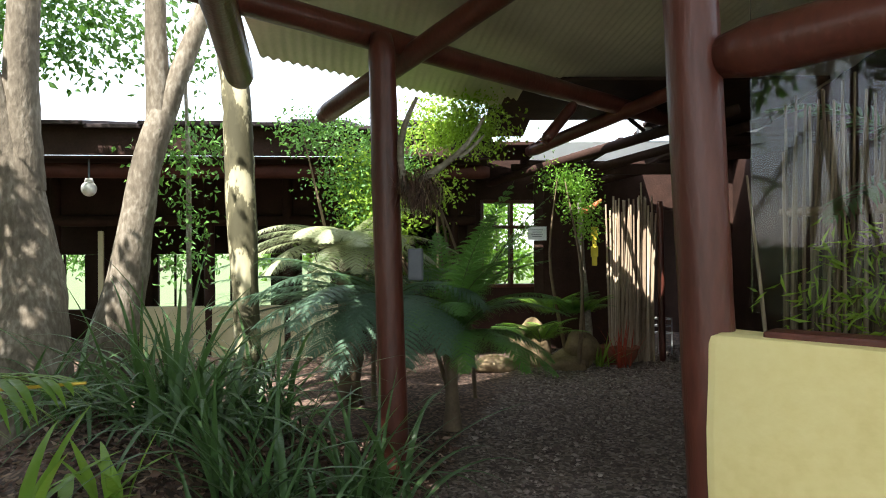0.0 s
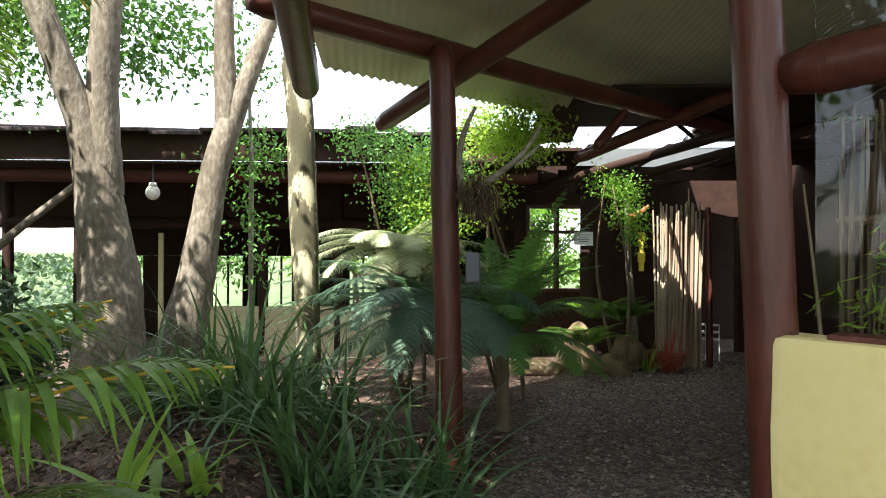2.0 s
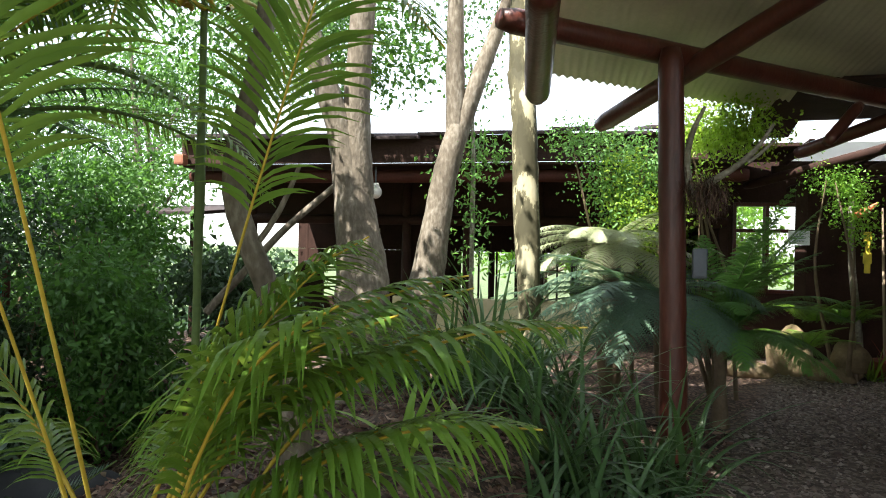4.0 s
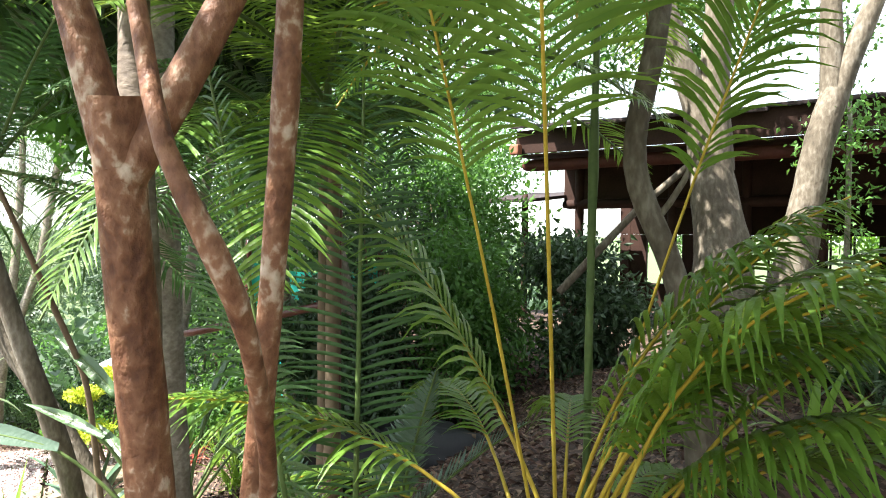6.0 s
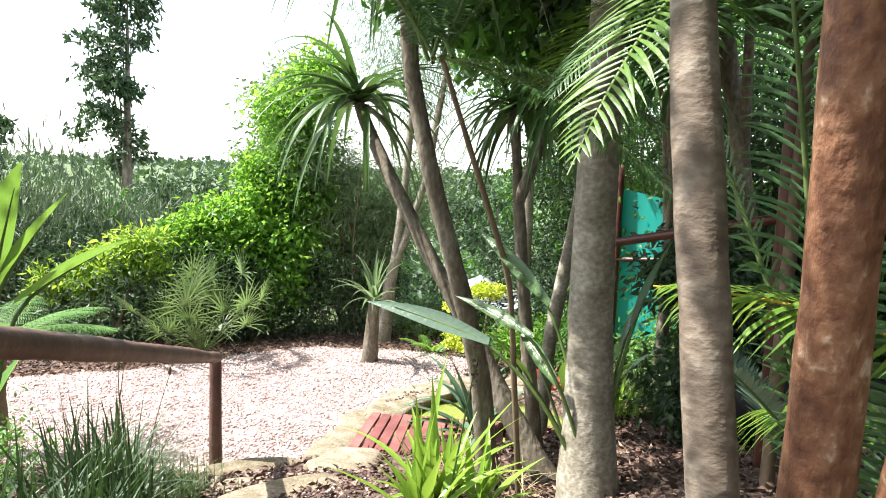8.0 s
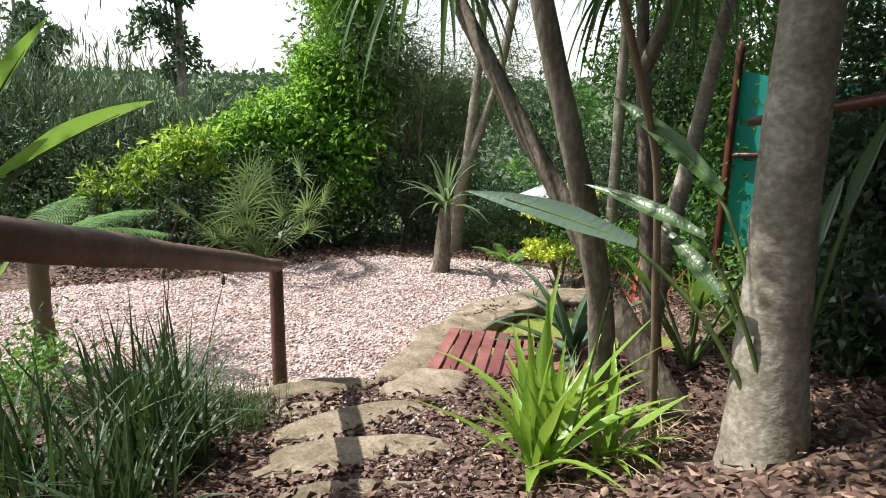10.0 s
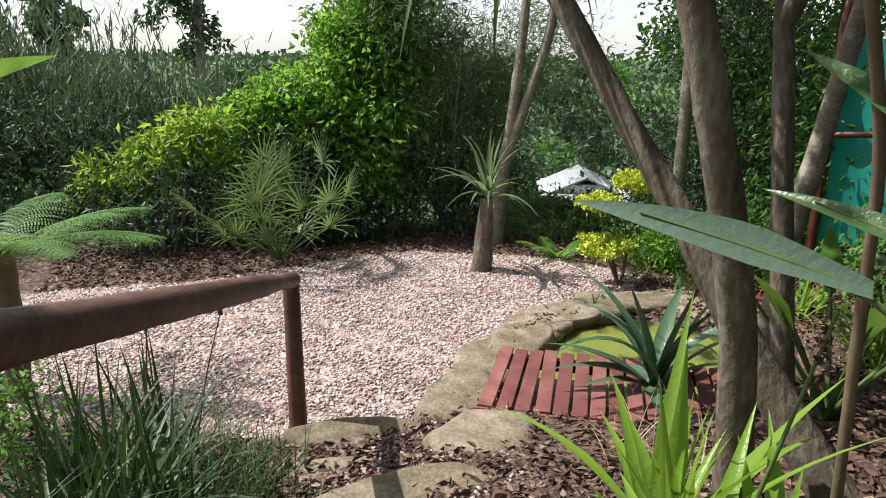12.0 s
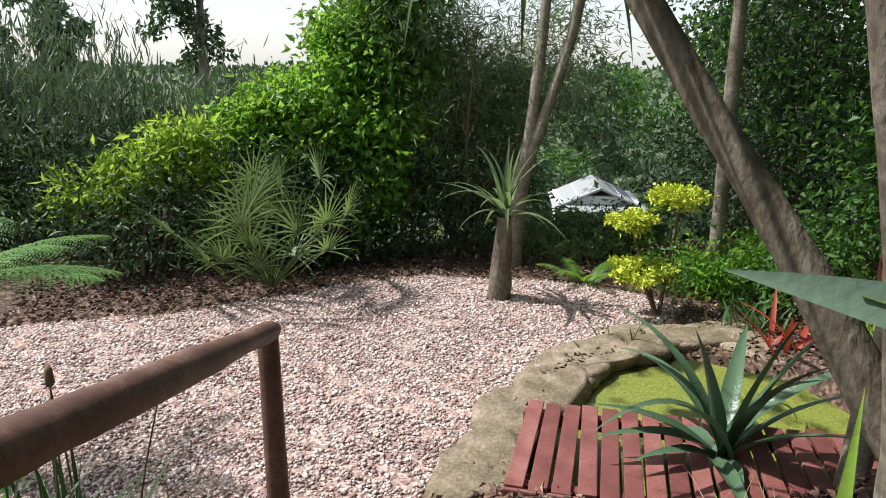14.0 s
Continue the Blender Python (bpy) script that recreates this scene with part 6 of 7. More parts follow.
tree("slender_tree", "pale straight trunk in the shrubs beyond the pond", (-10.6, 2.9 + 0.9, gz(-10.6, 3.8)), [([(-10.6, 3.8, gz(-10.6, 3.8) - 0.1), (-10.55, 3.75, 0.0), (-10.5, 3.7, 2.0), (-10.4, 3.8, 3.6)], [0.08, 0.07, 0.06, 0.03])],
     M_BARK_PALE, [(-10.4, 3.8, 3.2, 1.0, 0.9, 0.7), (-10.2, 3.2, 2.4, 0.5, 0.5, 0.4)], 4000, 0.10, 0.05, seed=16)
rosette_tree([[(-7.6, 3.9, gz(-7.6, 3.9) - 0.1), (-7.5, 3.8, 0.5), (-7.4, 3.6, 1.6), (-7.5, 3.5, 2.4)], [(-7.5, 3.8, 0.2), (-7.0, 3.4, 1.0), (-6.8, 3.1, 2.0)]],
             [[0.08, 0.06, 0.05, 0.04], [0.05, 0.045, 0.04]], [(-7.5, 3.5, 2.4), (-6.8, 3.1, 2.05)], "dark rosette tree behind the pond", 5, 60, 0.9, 0.05)

# -- terrace plants --
PZ = TERRACE_Z
t = thing("spiky_tree", (-10.75, 1.45, PZ), "small stout tree topped with a rosette of sword leaves", "tree")
limb("trunk", [(-10.74, 1.44, PZ - 0.05), (-10.74, 1.46, -1.2), (-10.68, 1.46, -0.72)], [0.12, 0.098, 0.07], M_BARK_GREY, t, seed=2, flare=0.15, rough=0.07)
r = rnd(9)
n = 26
a, e = r.rand(n) * 6.283, np.radians(5 + 80 * r.rand(n))
part("leaf_head", blades(np.tile([-10.66, 1.46, -0.72], (n, 1)) + r.randn(n, 3) * 0.02, np.stack([np.cos(a) * np.cos(e), np.sin(a) * np.cos(e), np.sin(e)], 1), 0.55 + 0.3 * r.rand(n), 0.07, 0.6 + 1.4 * r.rand(n), 8, 0.4, 1.2, belly=0.15), L_GREY, t)
tree("twin_tree", "pale twin-stemmed tree rising behind the gravel", (-11.85, 2.0, PZ), [
    ([(-11.85, 1.95, PZ - 0.1), (-11.8, 2.0, -0.9), (-11.72, 2.06, -0.35)], [0.12, 0.10, 0.09]),
    ([(-11.72, 2.06, -0.4), (-11.72, 2.14, 0.3), (-11.74, 2.22, 1.0), (-11.74, 2.3, 2.2), (-11.6, 2.3, 3.6)], [0.075, 0.065, 0.06, 0.05, 0.03]),
    ([(-11.72, 2.06, -0.4), (-11.66, 2.26, 0.2), (-11.6, 2.5, 1.0), (-11.5, 2.66, 2.2), (-11.3, 2.8, 3.4)], [0.07, 0.065, 0.06, 0.05, 0.03])],
    M_BARK_PALE, [(-11.7, 2.3, 3.4, 1.3, 1.3, 0.9), (-12.6, 2.6, 2.6, 1.0, 1.0, 0.9)], 9000, 0.10, 0.012, leaf=L_GREY, seed=12, hang=1.2)

# fan palm: many stalks ending in fans
def fan_palm(loc, seed, n=34):
    t = thing("fan_palm", loc, "bushy fan palm with stiff grey-green fans", "palm")
    r = rnd(seed)
    for k in range(n):
        a, e = r.rand() * 6.283, radians(12 + 74 * r.rand())
        L = 0.35 + 0.95 * r.rand()
        d = np.array([math.cos(a) * math.cos(e), math.sin(a) * math.cos(e), math.sin(e)])
        c = np.array(loc) + np.array([0, 0, 0.12]) + d * L - np.array([0, 0, 0.10 * L])
        side = unit(np.cross(d, [0, 0, 1.0]))
        up = np.cross(side, d)
        m = 15
        th = np.radians(np.linspace(-120, 120, m))
        lift = 0.1 + 0.9 * r.rand()
        dl = (d + up * lift) * np.cos(th)[:, None] * 0.8 + side * np.sin(th)[:, None] + up * 0.1 + d * 0.25
        f = part("fan", blades(np.tile(c, (m, 1)), dl, 0.40 + 0.10 * r.rand(m), 0.026, 0.5, 4, 0.3, 1.3, side=unit(np.cross(dl, up)), belly=0.4), L_FAN, t)
        V, F = tube([np.array(loc) + [0, 0, 0.02], (np.array(loc) + c) / 2 + [0, 0, 0.05], c], [0.009, 0.007, 0.005], 5, 0.2, 0, k, False)
        part("stalk", (V, F), L_GREENSTEM, f)


fan_palm((-11.6, -0.75, PZ), 4, 26)

# hedge masses round the terrace
bush("creeper_mound", (-12.95, 0.3, -1.6), [(x + 12.95, y - 0.3, z + 1.6, r0, r0, r0 * 0.8) for x, y, z, r0 in [
    (-13.16, -0.92, -0.06, 0.32), (-13.13, -0.51, 0.20, 0.36), (-13.06, -0.11, 0.30, 0.38), (-12.91, 0.27, 0.14, 0.40), (-12.77, 0.66, 0.01, 0.36), (-12.91, -0.14, -0.25, 0.36), (-12.74, 0.37, -0.38, 0.34),
    (-12.57, 0.68, -0.65, 0.20), (-12.52, 0.58, -0.95, 0.17), (-12.48, 0.46, -1.2, 0.14), (-13.06, 0.31, 0.73, 0.36), (-13.07, 0.59, 1.05, 0.38), (-13.09, 0.87, 1.40, 0.42), (-13.17, 0.20, 1.0, 0.28), (-12.87, 0.96, 0.66, 0.36), (-13.1, 0.7, 2.0, 0.5), (-13.2, 1.1, 2.6, 0.5)]],
    21000, 0.105, 0.06, 41, L_BRIGHT, "tall bright green creeper tumbling over the hedge", "creeper", 10)
# the shade below the creeper is put into this hedge's dark leaf colour
bush("dark_hedge", (-12.6, 0.1), [(0, 0, 0.5, 0.5, 1.0, 0.45), (-0.3, -0.6, 1.0, 0.5, 0.8, 0.4), (-0.4, 0.6, 1.1, 0.5, 0.7, 0.4), (0.0, 1.2, 0.6, 0.5, 0.7, 0.5)], 8000, 0.09, 0.035, 46, L_DARK, "dense hedge under the creeper, shade put into its dark leaves", "hedge", 10)
bush("lime_shrub", (-12.55, -2.0), [(x + 12.55, y + 2.0, z + 1.57, 0.24, 0.24, 0.13) for x, y, z in [(-12.72, -1.76, -0.13), (-12.70, -1.57, -0.02), (-12.74, -2.08, -0.36), (-12.75, -2.40, -0.60), (-12.80, -2.70, -0.68), (-12.56, -1.54, -0.45), (-12.63, -1.91, -0.58), (-12.78, -2.26, -0.36)]],
    2600, 0.15, 0.042, 42, L_LIME, "shrub with lime-green young leaves", "bush", 8)
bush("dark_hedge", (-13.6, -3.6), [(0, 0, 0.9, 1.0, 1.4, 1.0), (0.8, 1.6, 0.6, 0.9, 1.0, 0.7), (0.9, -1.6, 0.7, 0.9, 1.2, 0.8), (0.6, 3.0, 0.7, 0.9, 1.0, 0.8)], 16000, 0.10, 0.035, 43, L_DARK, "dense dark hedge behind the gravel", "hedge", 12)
bush("dark_hedge", (-13.2, 1.7), [(0, 0, 0.9, 0.8, 0.9, 1.0), (0.1, 0.4, 1.6, 0.7, 0.7, 0.9), (-0.3, -0.4, 2.3, 0.8, 0.9, 0.7)], 11000, 0.11, 0.02, 44, L_GREY, "dense grey-green hedge of narrow leaves", "hedge", 12)
bush("willowy_shrub", (-12.8, 1.6), [(0, 0, 1.6, 0.7, 0.8, 0.9), (0.1, 0.8, 2.4, 0.8, 0.9, 0.7), (0, -0.5, 2.9, 0.6, 0.7, 0.6)], 13000, 0.12, 0.012, 45, L_GREY, "tall willowy shrub with thread-like leaves", "bush", 10)
for k, (x, y, s) in enumerate([(-11.0, 4.9, 1.0), (-9.3, 5.0, 1.1), (-12.6, 5.6, 1.2), (-8.4, 6.0, 1.1), (-7.2, 4.6, 0.9)]):
    bush("shrub", (x, y), [(0, 0, 0.7 * s, 0.9 * s, 0.9 * s, 0.7 * s), (0.2, 0.3, 1.7 * s, 0.8, 0.8, 0.7), (-0.3, 0.2, 2.7 * s, 0.9, 0.9, 0.7)], 7000, 0.09, 0.045, 50 + k, L_TREE if k % 2 else L_DARK, "dark leafy shrub beyond the pond", "bush", 8, "shrubs beyond the pond")


def pencil_bush(loc, h, w, n, seed):
    """Leafless bush of upright green pencil twigs."""
    t = thing("pencil_bush", (*loc, gz(*loc)), "tall grey-green bush of upright pencil-thin twigs", "bush", "pencil bushes")
    r = rnd(seed)
    b = np.array([*loc, gz(*loc)])
    forks = []
    for k in range(26):
        tip = b + np.array([r.randn() * w * 0.5, r.randn() * w * 0.5, h * (0.35 + 0.4 * r.rand())])
        limb("stem", [b + r.randn(3) * [0.15, 0.15, 0], (b + tip) / 2 + r.randn(3) * 0.12, tip], [0.03, 0.022, 0.014], L_GREENSTEM, t, sides=5, seed=k, step=0.3)
        forks += [tip * s + b * (1 - s) for s in (0.6, 0.8, 1.0)]
    forks = np.array(forks)
    c = forks[r.randint(0, len(forks), n)] + r.randn(n, 3) * np.array([w, w, h]) * 0.14
    d = r.randn(n, 3) * 0.5 + np.array([0, 0, 1.0])
    part("twig_mass", blades(c, d, 0.22 * (0.5 + r.rand(n)), 0.026, -0.4, 3, 0.5, 2.5, belly=0.1), L_PENCIL, t)


pencil_bush((-15.0, -3.6), 3.2, 1.6, 8500, 3)
pencil_bush((-14.4, -5.8), 3.0, 1.6, 8500, 4)
pencil_bush((-15.6, -1.6), 2.6, 1.4, 7000, 5)


def golden_topiary(loc, tiers, seed):
    t = thing("golden_topiary", (*loc, gz(*loc)), "golden shrub clipped into flat tiers", "bush", "golden topiary")
    z = gz(*loc)
    for k, (dx, dy, dz, rr) in enumerate(tiers):
        limb("stem", [(loc[0], loc[1], z - 0.05), (loc[0] + dx * 0.6, loc[1] + dy * 0.6, z + dz * 0.6), (loc[0] + dx, loc[1] + dy, z + dz)], [0.022, 0.018, 0.012], M_TWIG, t, sides=6, seed=k)
        part("foliage", crown([(loc[0] + dx, loc[1] + dy, z + dz + 0.02, rr, rr, rr * 0.28)], 1300, 0.045, 0.028, seed + k, 0.0, 0.1, 0.28), L_GOLD, t)
    part("leaves", crown([(loc[0], loc[1], z + 0.45, 0.22, 0.22, 0.4)], 500, 0.05, 0.028, seed + 9, tight=0.6), L_TREE, t, "dark green lower leaves")


for k, (x, y, h, mt) in enumerate([(-12.7, 2.75, 0.18, L_GREY), (-13.0, 3.4, 0.14, L_FERN), (-12.3, 3.4, 0.25, L_DARK), (-13.4, 2.2, 0.55, L_DARK), (-12.0, 3.0, 0.16, L_GRASS)]):
    bush("low_shrub", (x, y), [(0, 0, h, 0.42, 0.5, h), (0.1, 0.3, 1.6 * h, 0.3, 0.35, 0.6 * h)], 1500, 0.09, 0.03, 260 + k, mt, "low shrub behind the gravel edge", "bush", 4, "shrubs behind the gravel")
golden_topiary((-9.95, 2.75), [(-0.12, 0.22, 1.08, 0.27), (-0.28, -0.20, 0.84, 0.23), (-0.02, -0.22, 0.42, 0.27)], 70)
palm("fern", (-11.0, 2.45, PZ), [(a * 60, 50, 0.5, 1.2) for a in range(6)], "small bright fern at the gravel edge", L_BRIGHT, L_GREENSTEM, 33, "fern", leaf=0.11, n=22, m=8, pin=0.03)

for k, (x, y, n, L, mt, lb) in enumerate([(-7.3, 3.35, 70, 0.6, L_STRAP, "dark strap leaves on the pond bank"), (-8.3, 3.6, 60, 0.5, L_BROM, "bright strap leaves on the pond bank"), (-9.3, 3.3, 40, 0.45, L_STRAP, "dark strap leaves on the pond bank"), (-6.75, 2.7, 60, 0.6, L_BROM, "bright strap leaves on the pond bank"), (-9.35, 2.1, 14, 0.3, L_STRAP, "small rush tuft at the pond edge"), (-8.75, 3.15, 12, 0.6, L_RED, "red-leaved cordyline beside the pond")]):
    tagged(strap_clump("bank_plant", (x, y), n, L, 0.028 if k != 5 else 0.05, 190 + k, mt, lb, "plant", (35, 86), (0.4, 1.6), 0.12, 6), group="pond bank plants")
for k, (x, y, s, mt) in enumerate([(-7.9, 4.2, 0.5, L_FERN), (-9.6, 4.0, 0.55, L_TREE), (-6.4, 3.4, 0.5, L_DARK), (-10.4, 3.7, 0.35, L_BRIGHT)]):
    bush("low_shrub", (x, y), [(0, 0, 0.5 * s, 0.9 * s, 0.9 * s, 0.6 * s), (0.2, 0.3, 1.2 * s, 0.7 * s, 0.7 * s, 0.5 * s)], 2200, 0.08, 0.04, 230 + k, mt, "low leafy shrub on the pond bank", "bush", 4, "pond bank shrubs")
# agave on the bank above the deck, bromeliads by the steps
strap_clump("agave", (-7.43, 1.58, -1.42), 20, 1.05, 0.105, 130, L_ALOE, "blue-green agave with long curving fleshy leaves", "agave", (18, 78), (0.6, 2.2), 0.03, 7, 0.5, True, 1.1)
for k, (x, y, n, L) in enumerate([(-5.5, 0.42, 26, 0.92), (-5.2, 0.25, 20, 0.72), (-5.75, 0.65, 14, 0.6), (-5.2, 0.62, 14, 0.6)]):
    tagged(strap_clump("bromeliad", (x, y), n, L, 0.07, 140 + k, L_BROM, "bromeliad with broad yellow-green arching leaves", "bromeliad", (42, 87), (0.4, 1.2), 0.03, 6, 0.4, True, 0.9, belly=0.5), group="bromeliads")
strap_clump("dry_tuft", (-6.3, 0.95), 70, 0.5, 0.007, 150, M_STRAW, "tuft of dry straw-coloured stalks", "plant", (10, 80), (0.2, 1.2), 0.12)
strap_clump("dry_tuft", (-5.0, 0.75), 90, 0.4, 0.007, 151, M_STRAW, "tuft of dry straw-coloured stalks", "plant", (5, 50), (0.2, 1.2), 0.2)


def big_leaf_plant(name, base, specs, material, label, category, seed, face=None):
    """specs: leaf base offset height, azimuth, elevation, stalk length, blade length, width, sag."""
    t = thing(name, base, label, category)
    for k, (az, el, st, L, W, dr) in enumerate(specs):
        a, e = radians(az), radians(el)
        d = np.array([math.cos(a) * math.cos(e), math.sin(a) * math.cos(e), math.sin(e)])
        b = np.array(base)
        sag = d + np.array([0, 0, -0.15])
        c = b + unit(sag) * st
        lf = part("leaf", blades(c[None], unit(sag)[None], [L], [W], [dr], 14, 0.22, 1.5, belly=0.4, side=None if face is None else unit(np.array(face) + 0.35 * rnd(seed + k).randn(3))[None]), material, t)
        V, F = tube([b, b + d * st * 0.5, c, c + unit(sag) * L * 0.4], [0.016, 0.014, 0.011, 0.004], 6, 0.15, 0.0, seed + k, False)
        part("stalk", (V, F), L_GREENSTEM, lf)
    return t


# leaves that run from one point to another, each on a stalk from the base
def aimed_leaf_plant(name, base, ends, label, category, stalk=L_GREENSTEM, rise=0.12):
    base = np.array(base)
    t = thing(name, tuple(base), label, category)
    for k, (a, b, w, mt, roll) in enumerate(ends):
        a, b = np.array(a), np.array(b)
        L = np.linalg.norm(b - a)
        d = unit(b - a) + np.array([0, 0, 0.09])
        lf = part("leaf", blades(a[None], d[None], [L], [w], [0.2], 18, 0.35, 1.7, belly=0.35, side=unit((1 - roll) * unit(np.cross(d, [0, 0, 1.0])) + np.array([0, 0, roll]))[None]), mt, t)
        m = (base + a) / 2 + [0, 0, rise]
        V, F = tube([base + [0.015 * (k % 3), 0.015 * (k // 3), 0], m, a, a * 0.7 + b * 0.3 + [0, 0, 0.02 * L], a * 0.25 + b * 0.75 + [0, 0, 0.026 * L]], [0.013, 0.011, 0.009, 0.006, 0.002], 6, 0.1, 0.0, k, False)
        part("stalk", (V, F), stalk, lf)
    return t


# crane-flower plant whose long leaf, greyed for the sky's reflection, reaches over the bank
aimed_leaf_plant("crane_flower_plant", (-4.55, 0.98, gz(-4.55, 0.98)), [
    ((-4.93, 0.50, 0.20), (-5.42, -0.08, 0.36), 0.115, L_GREY_SHEEN, 0.55), ((-4.72, 0.66, 0.27), (-5.28, 0.43, 0.40), 0.07, L_STRAP, 0.5),
    ((-4.83, 0.81, 0.42), (-5.41, 0.62, 0.78), 0.10, L_STRAP, 0.6), ((-4.6, 1.2, 0.35), (-4.8, 1.6, 0.8), 0.11, L_STRAP, 0.5),
    ((-4.75, 1.25, 0.2), (-5.1, 1.7, 0.45), 0.10, L_STRAP, 0.5), ((-4.85, 0.9, -0.05), (-5.3, 0.85, 0.2), 0.09, L_STRAP, 0.5)],
    "crane-flower plant with long waxy leaves, one greyed for sky sheen", "plant")
# banana-like plant beyond the handrail
aimed_leaf_plant("banana_plant", (-4.75, -1.98, gz(-4.75, -1.98)), [
    ((-4.72, -1.78, 0.62), (-4.66, -1.66, 1.10), 0.20, L_BANANA, 0.3), ((-4.85, -1.74, 0.50), (-5.22, -1.30, 0.74), 0.15, L_BANANA, 0.45),
    ((-4.80, -1.80, 0.55), (-4.80, -1.52, 0.98), 0.13, L_BANANA, 0.3), ((-4.62, -1.85, 0.60), (-4.50, -1.78, 1.16), 0.19, L_BANANA, 0.25),
    ((-4.85, -1.95, 0.50), (-5.05, -1.80, 0.98), 0.18, L_BANANA, 0.3), ((-4.72, -2.10, 0.45), (-4.72, -2.32, 0.95), 0.2, L_BANANA, 0.3),
    ((-4.90, -2.05, 0.30), (-5.35, -2.10, 0.62), 0.2, L_BANANA, 0.4), ((-4.58, -1.95, 0.20), (-4.30, -1.98, 0.52), 0.17, L_BANANA, 0.4),
    ((-4.68, -1.86, -0.02), (-4.52, -1.78, 0.34), 0.17, L_BANANA, 0.35), ((-4.82, -1.86, 0.0), (-4.98, -1.72, 0.28), 0.15, L_BANANA, 0.4)],
    "banana-like plant with broad upright green leaves", "plant", rise=0.02)
big_leaf_plant("broad_leaf_plant", (-6.3, 1.9, gz(-6.3, 1.9)), [(a * 45 + 10, 60, 0.7, 0.45, 0.12, 0.5) for a in range(8)], L_BANANA, "dark broad-leaved plant beside the pond", "plant", 7)

# left of the rail: iris-like clumps, soft grass, fern
for k, (x, y, n, L, w) in enumerate([(-6.35, -1.5, 150, 0.8, 0.015), (-6.85, -1.5, 120, 0.75, 0.014), (-5.9, -1.6, 140, 0.75, 0.015), (-5.3, -1.5, 110, 0.6, 0.014), (-5.45, -1.62, 130, 0.6, 0.012), (-6.15, -1.38, 150, 0.55, 0.012), (-6.6, -1.75, 140, 0.8, 0.016), (-5.7, -2.0, 140, 0.8, 0.016)]):
    tagged(strap_clump("iris_clump", (x, y), int(n * 0.45), L, w * 1.8, 160 + k, L_IRIS, "dark narrow upright iris-like leaves", "plant", (42, 88), (0.2, 1.3), 0.11, 3, leaf_parts=True), group="iris clumps")
for k, (x, y) in enumerate([(-6.95, -1.12), (-7.25, -1.4), (-6.6, -1.1)]):
    tagged(strap_clump("fine_grass_tuft", (x, y), 170, 0.34, 0.006, 170 + k, L_STRAP, "soft tuft of fine dark green grass", "grass", (40, 88), (0.3, 1.4), 0.14, 4), group="fine grass tufts")
palm("tree_fern", (-8.6, -2.6, -0.55), [(70, 25, 1.1, 0.7), (100, 20, 1.1, 0.7), (40, 30, 1.0, 0.8), (130, 30, 1.0, 0.8), (170, 35, 1.0, 0.8), (10, 40, 0.9, 0.8), (250, 40, 0.9, 0.8), (310, 40, 0.9, 0.8), (85, 40, 0.9, 0.9)], "low tree fern with wide bright fronds", L_FERN, L_GREENSTEM, 44, "fern", leaf=0.28, n=30, m=13, pin=0.034, trunk=([(-8.6, -2.62, -1.7), (-8.6, -2.6, -0.5)], [0.09, 0.08], M_TWIG))
bush("low_shrub", (-7.6, -2.4), [(0, 0, 0.3, 0.4, 0.4, 0.25)], 900, 0.06, 0.03, 61, L_FERN, "low green shrub by the gravel", "bush", 3)
strap_clump("grass_patch", (-9.6, -3.9), 260, 0.28, 0.008, 180, L_GRASS, "patch of bright grass at the terrace edge", "grass", (35, 85), (0.3, 1.2), 0.4, 4)
# seed heads that stand over the rail
for k, (x, y, h) in enumerate([(-7.0, -1.5, 0.95), (-6.85, -1.55, 1.0), (-6.95, -1.35, 0.9)]):
    t = thing("seed_stalk", (x, y, gz(x, y)), "thin dry flower stalk with a seed head", "plant", "seed stalks")
    z = gz(x, y)
    limb("stalk", [(x, y, z), (x - 0.03, y + 0.05 * k, z + h * 0.6), (x + 0.05, y + 0.10 * k, z + h)], [0.005, 0.004, 0.003], M_TWIG, t, sides=5)
    bm = rock_mesh(0.015, 0.015, 0.05, k, 1)
    bmesh.ops.transform(bm, matrix=Matrix.Translation((x + 0.05, y + 0.10 * k, z + h + 0.02)), verts=bm.verts)
    part("seed_head", bm, M_TWIG, t)
t = thing("flower_stalk", (-5.45, 0.62, gz(-5.45, 0.62)), "tall thin stalk with dark dry seed pods", "plant")
z = gz(-5.45, 0.62)
limb("stalk", [(-5.25, 0.40, z), (-5.1, 0.42, z + 0.6), (-4.98, 0.46, z + 1.2)], [0.009, 0.007, 0.005], L_GREENSTEM, t, sides=6)
r = rnd(5)
n = 60
b = np.array([-5.0, 0.455, z + 1.1]) + r.randn(n, 3) * [0.008, 0.008, 0.07]
tagged(part("seed_pod", leaves(b, r.randn(n, 3), 0.025, 0.015, r), M_LITTER, t, "dark dry pods"), kind="stuff")

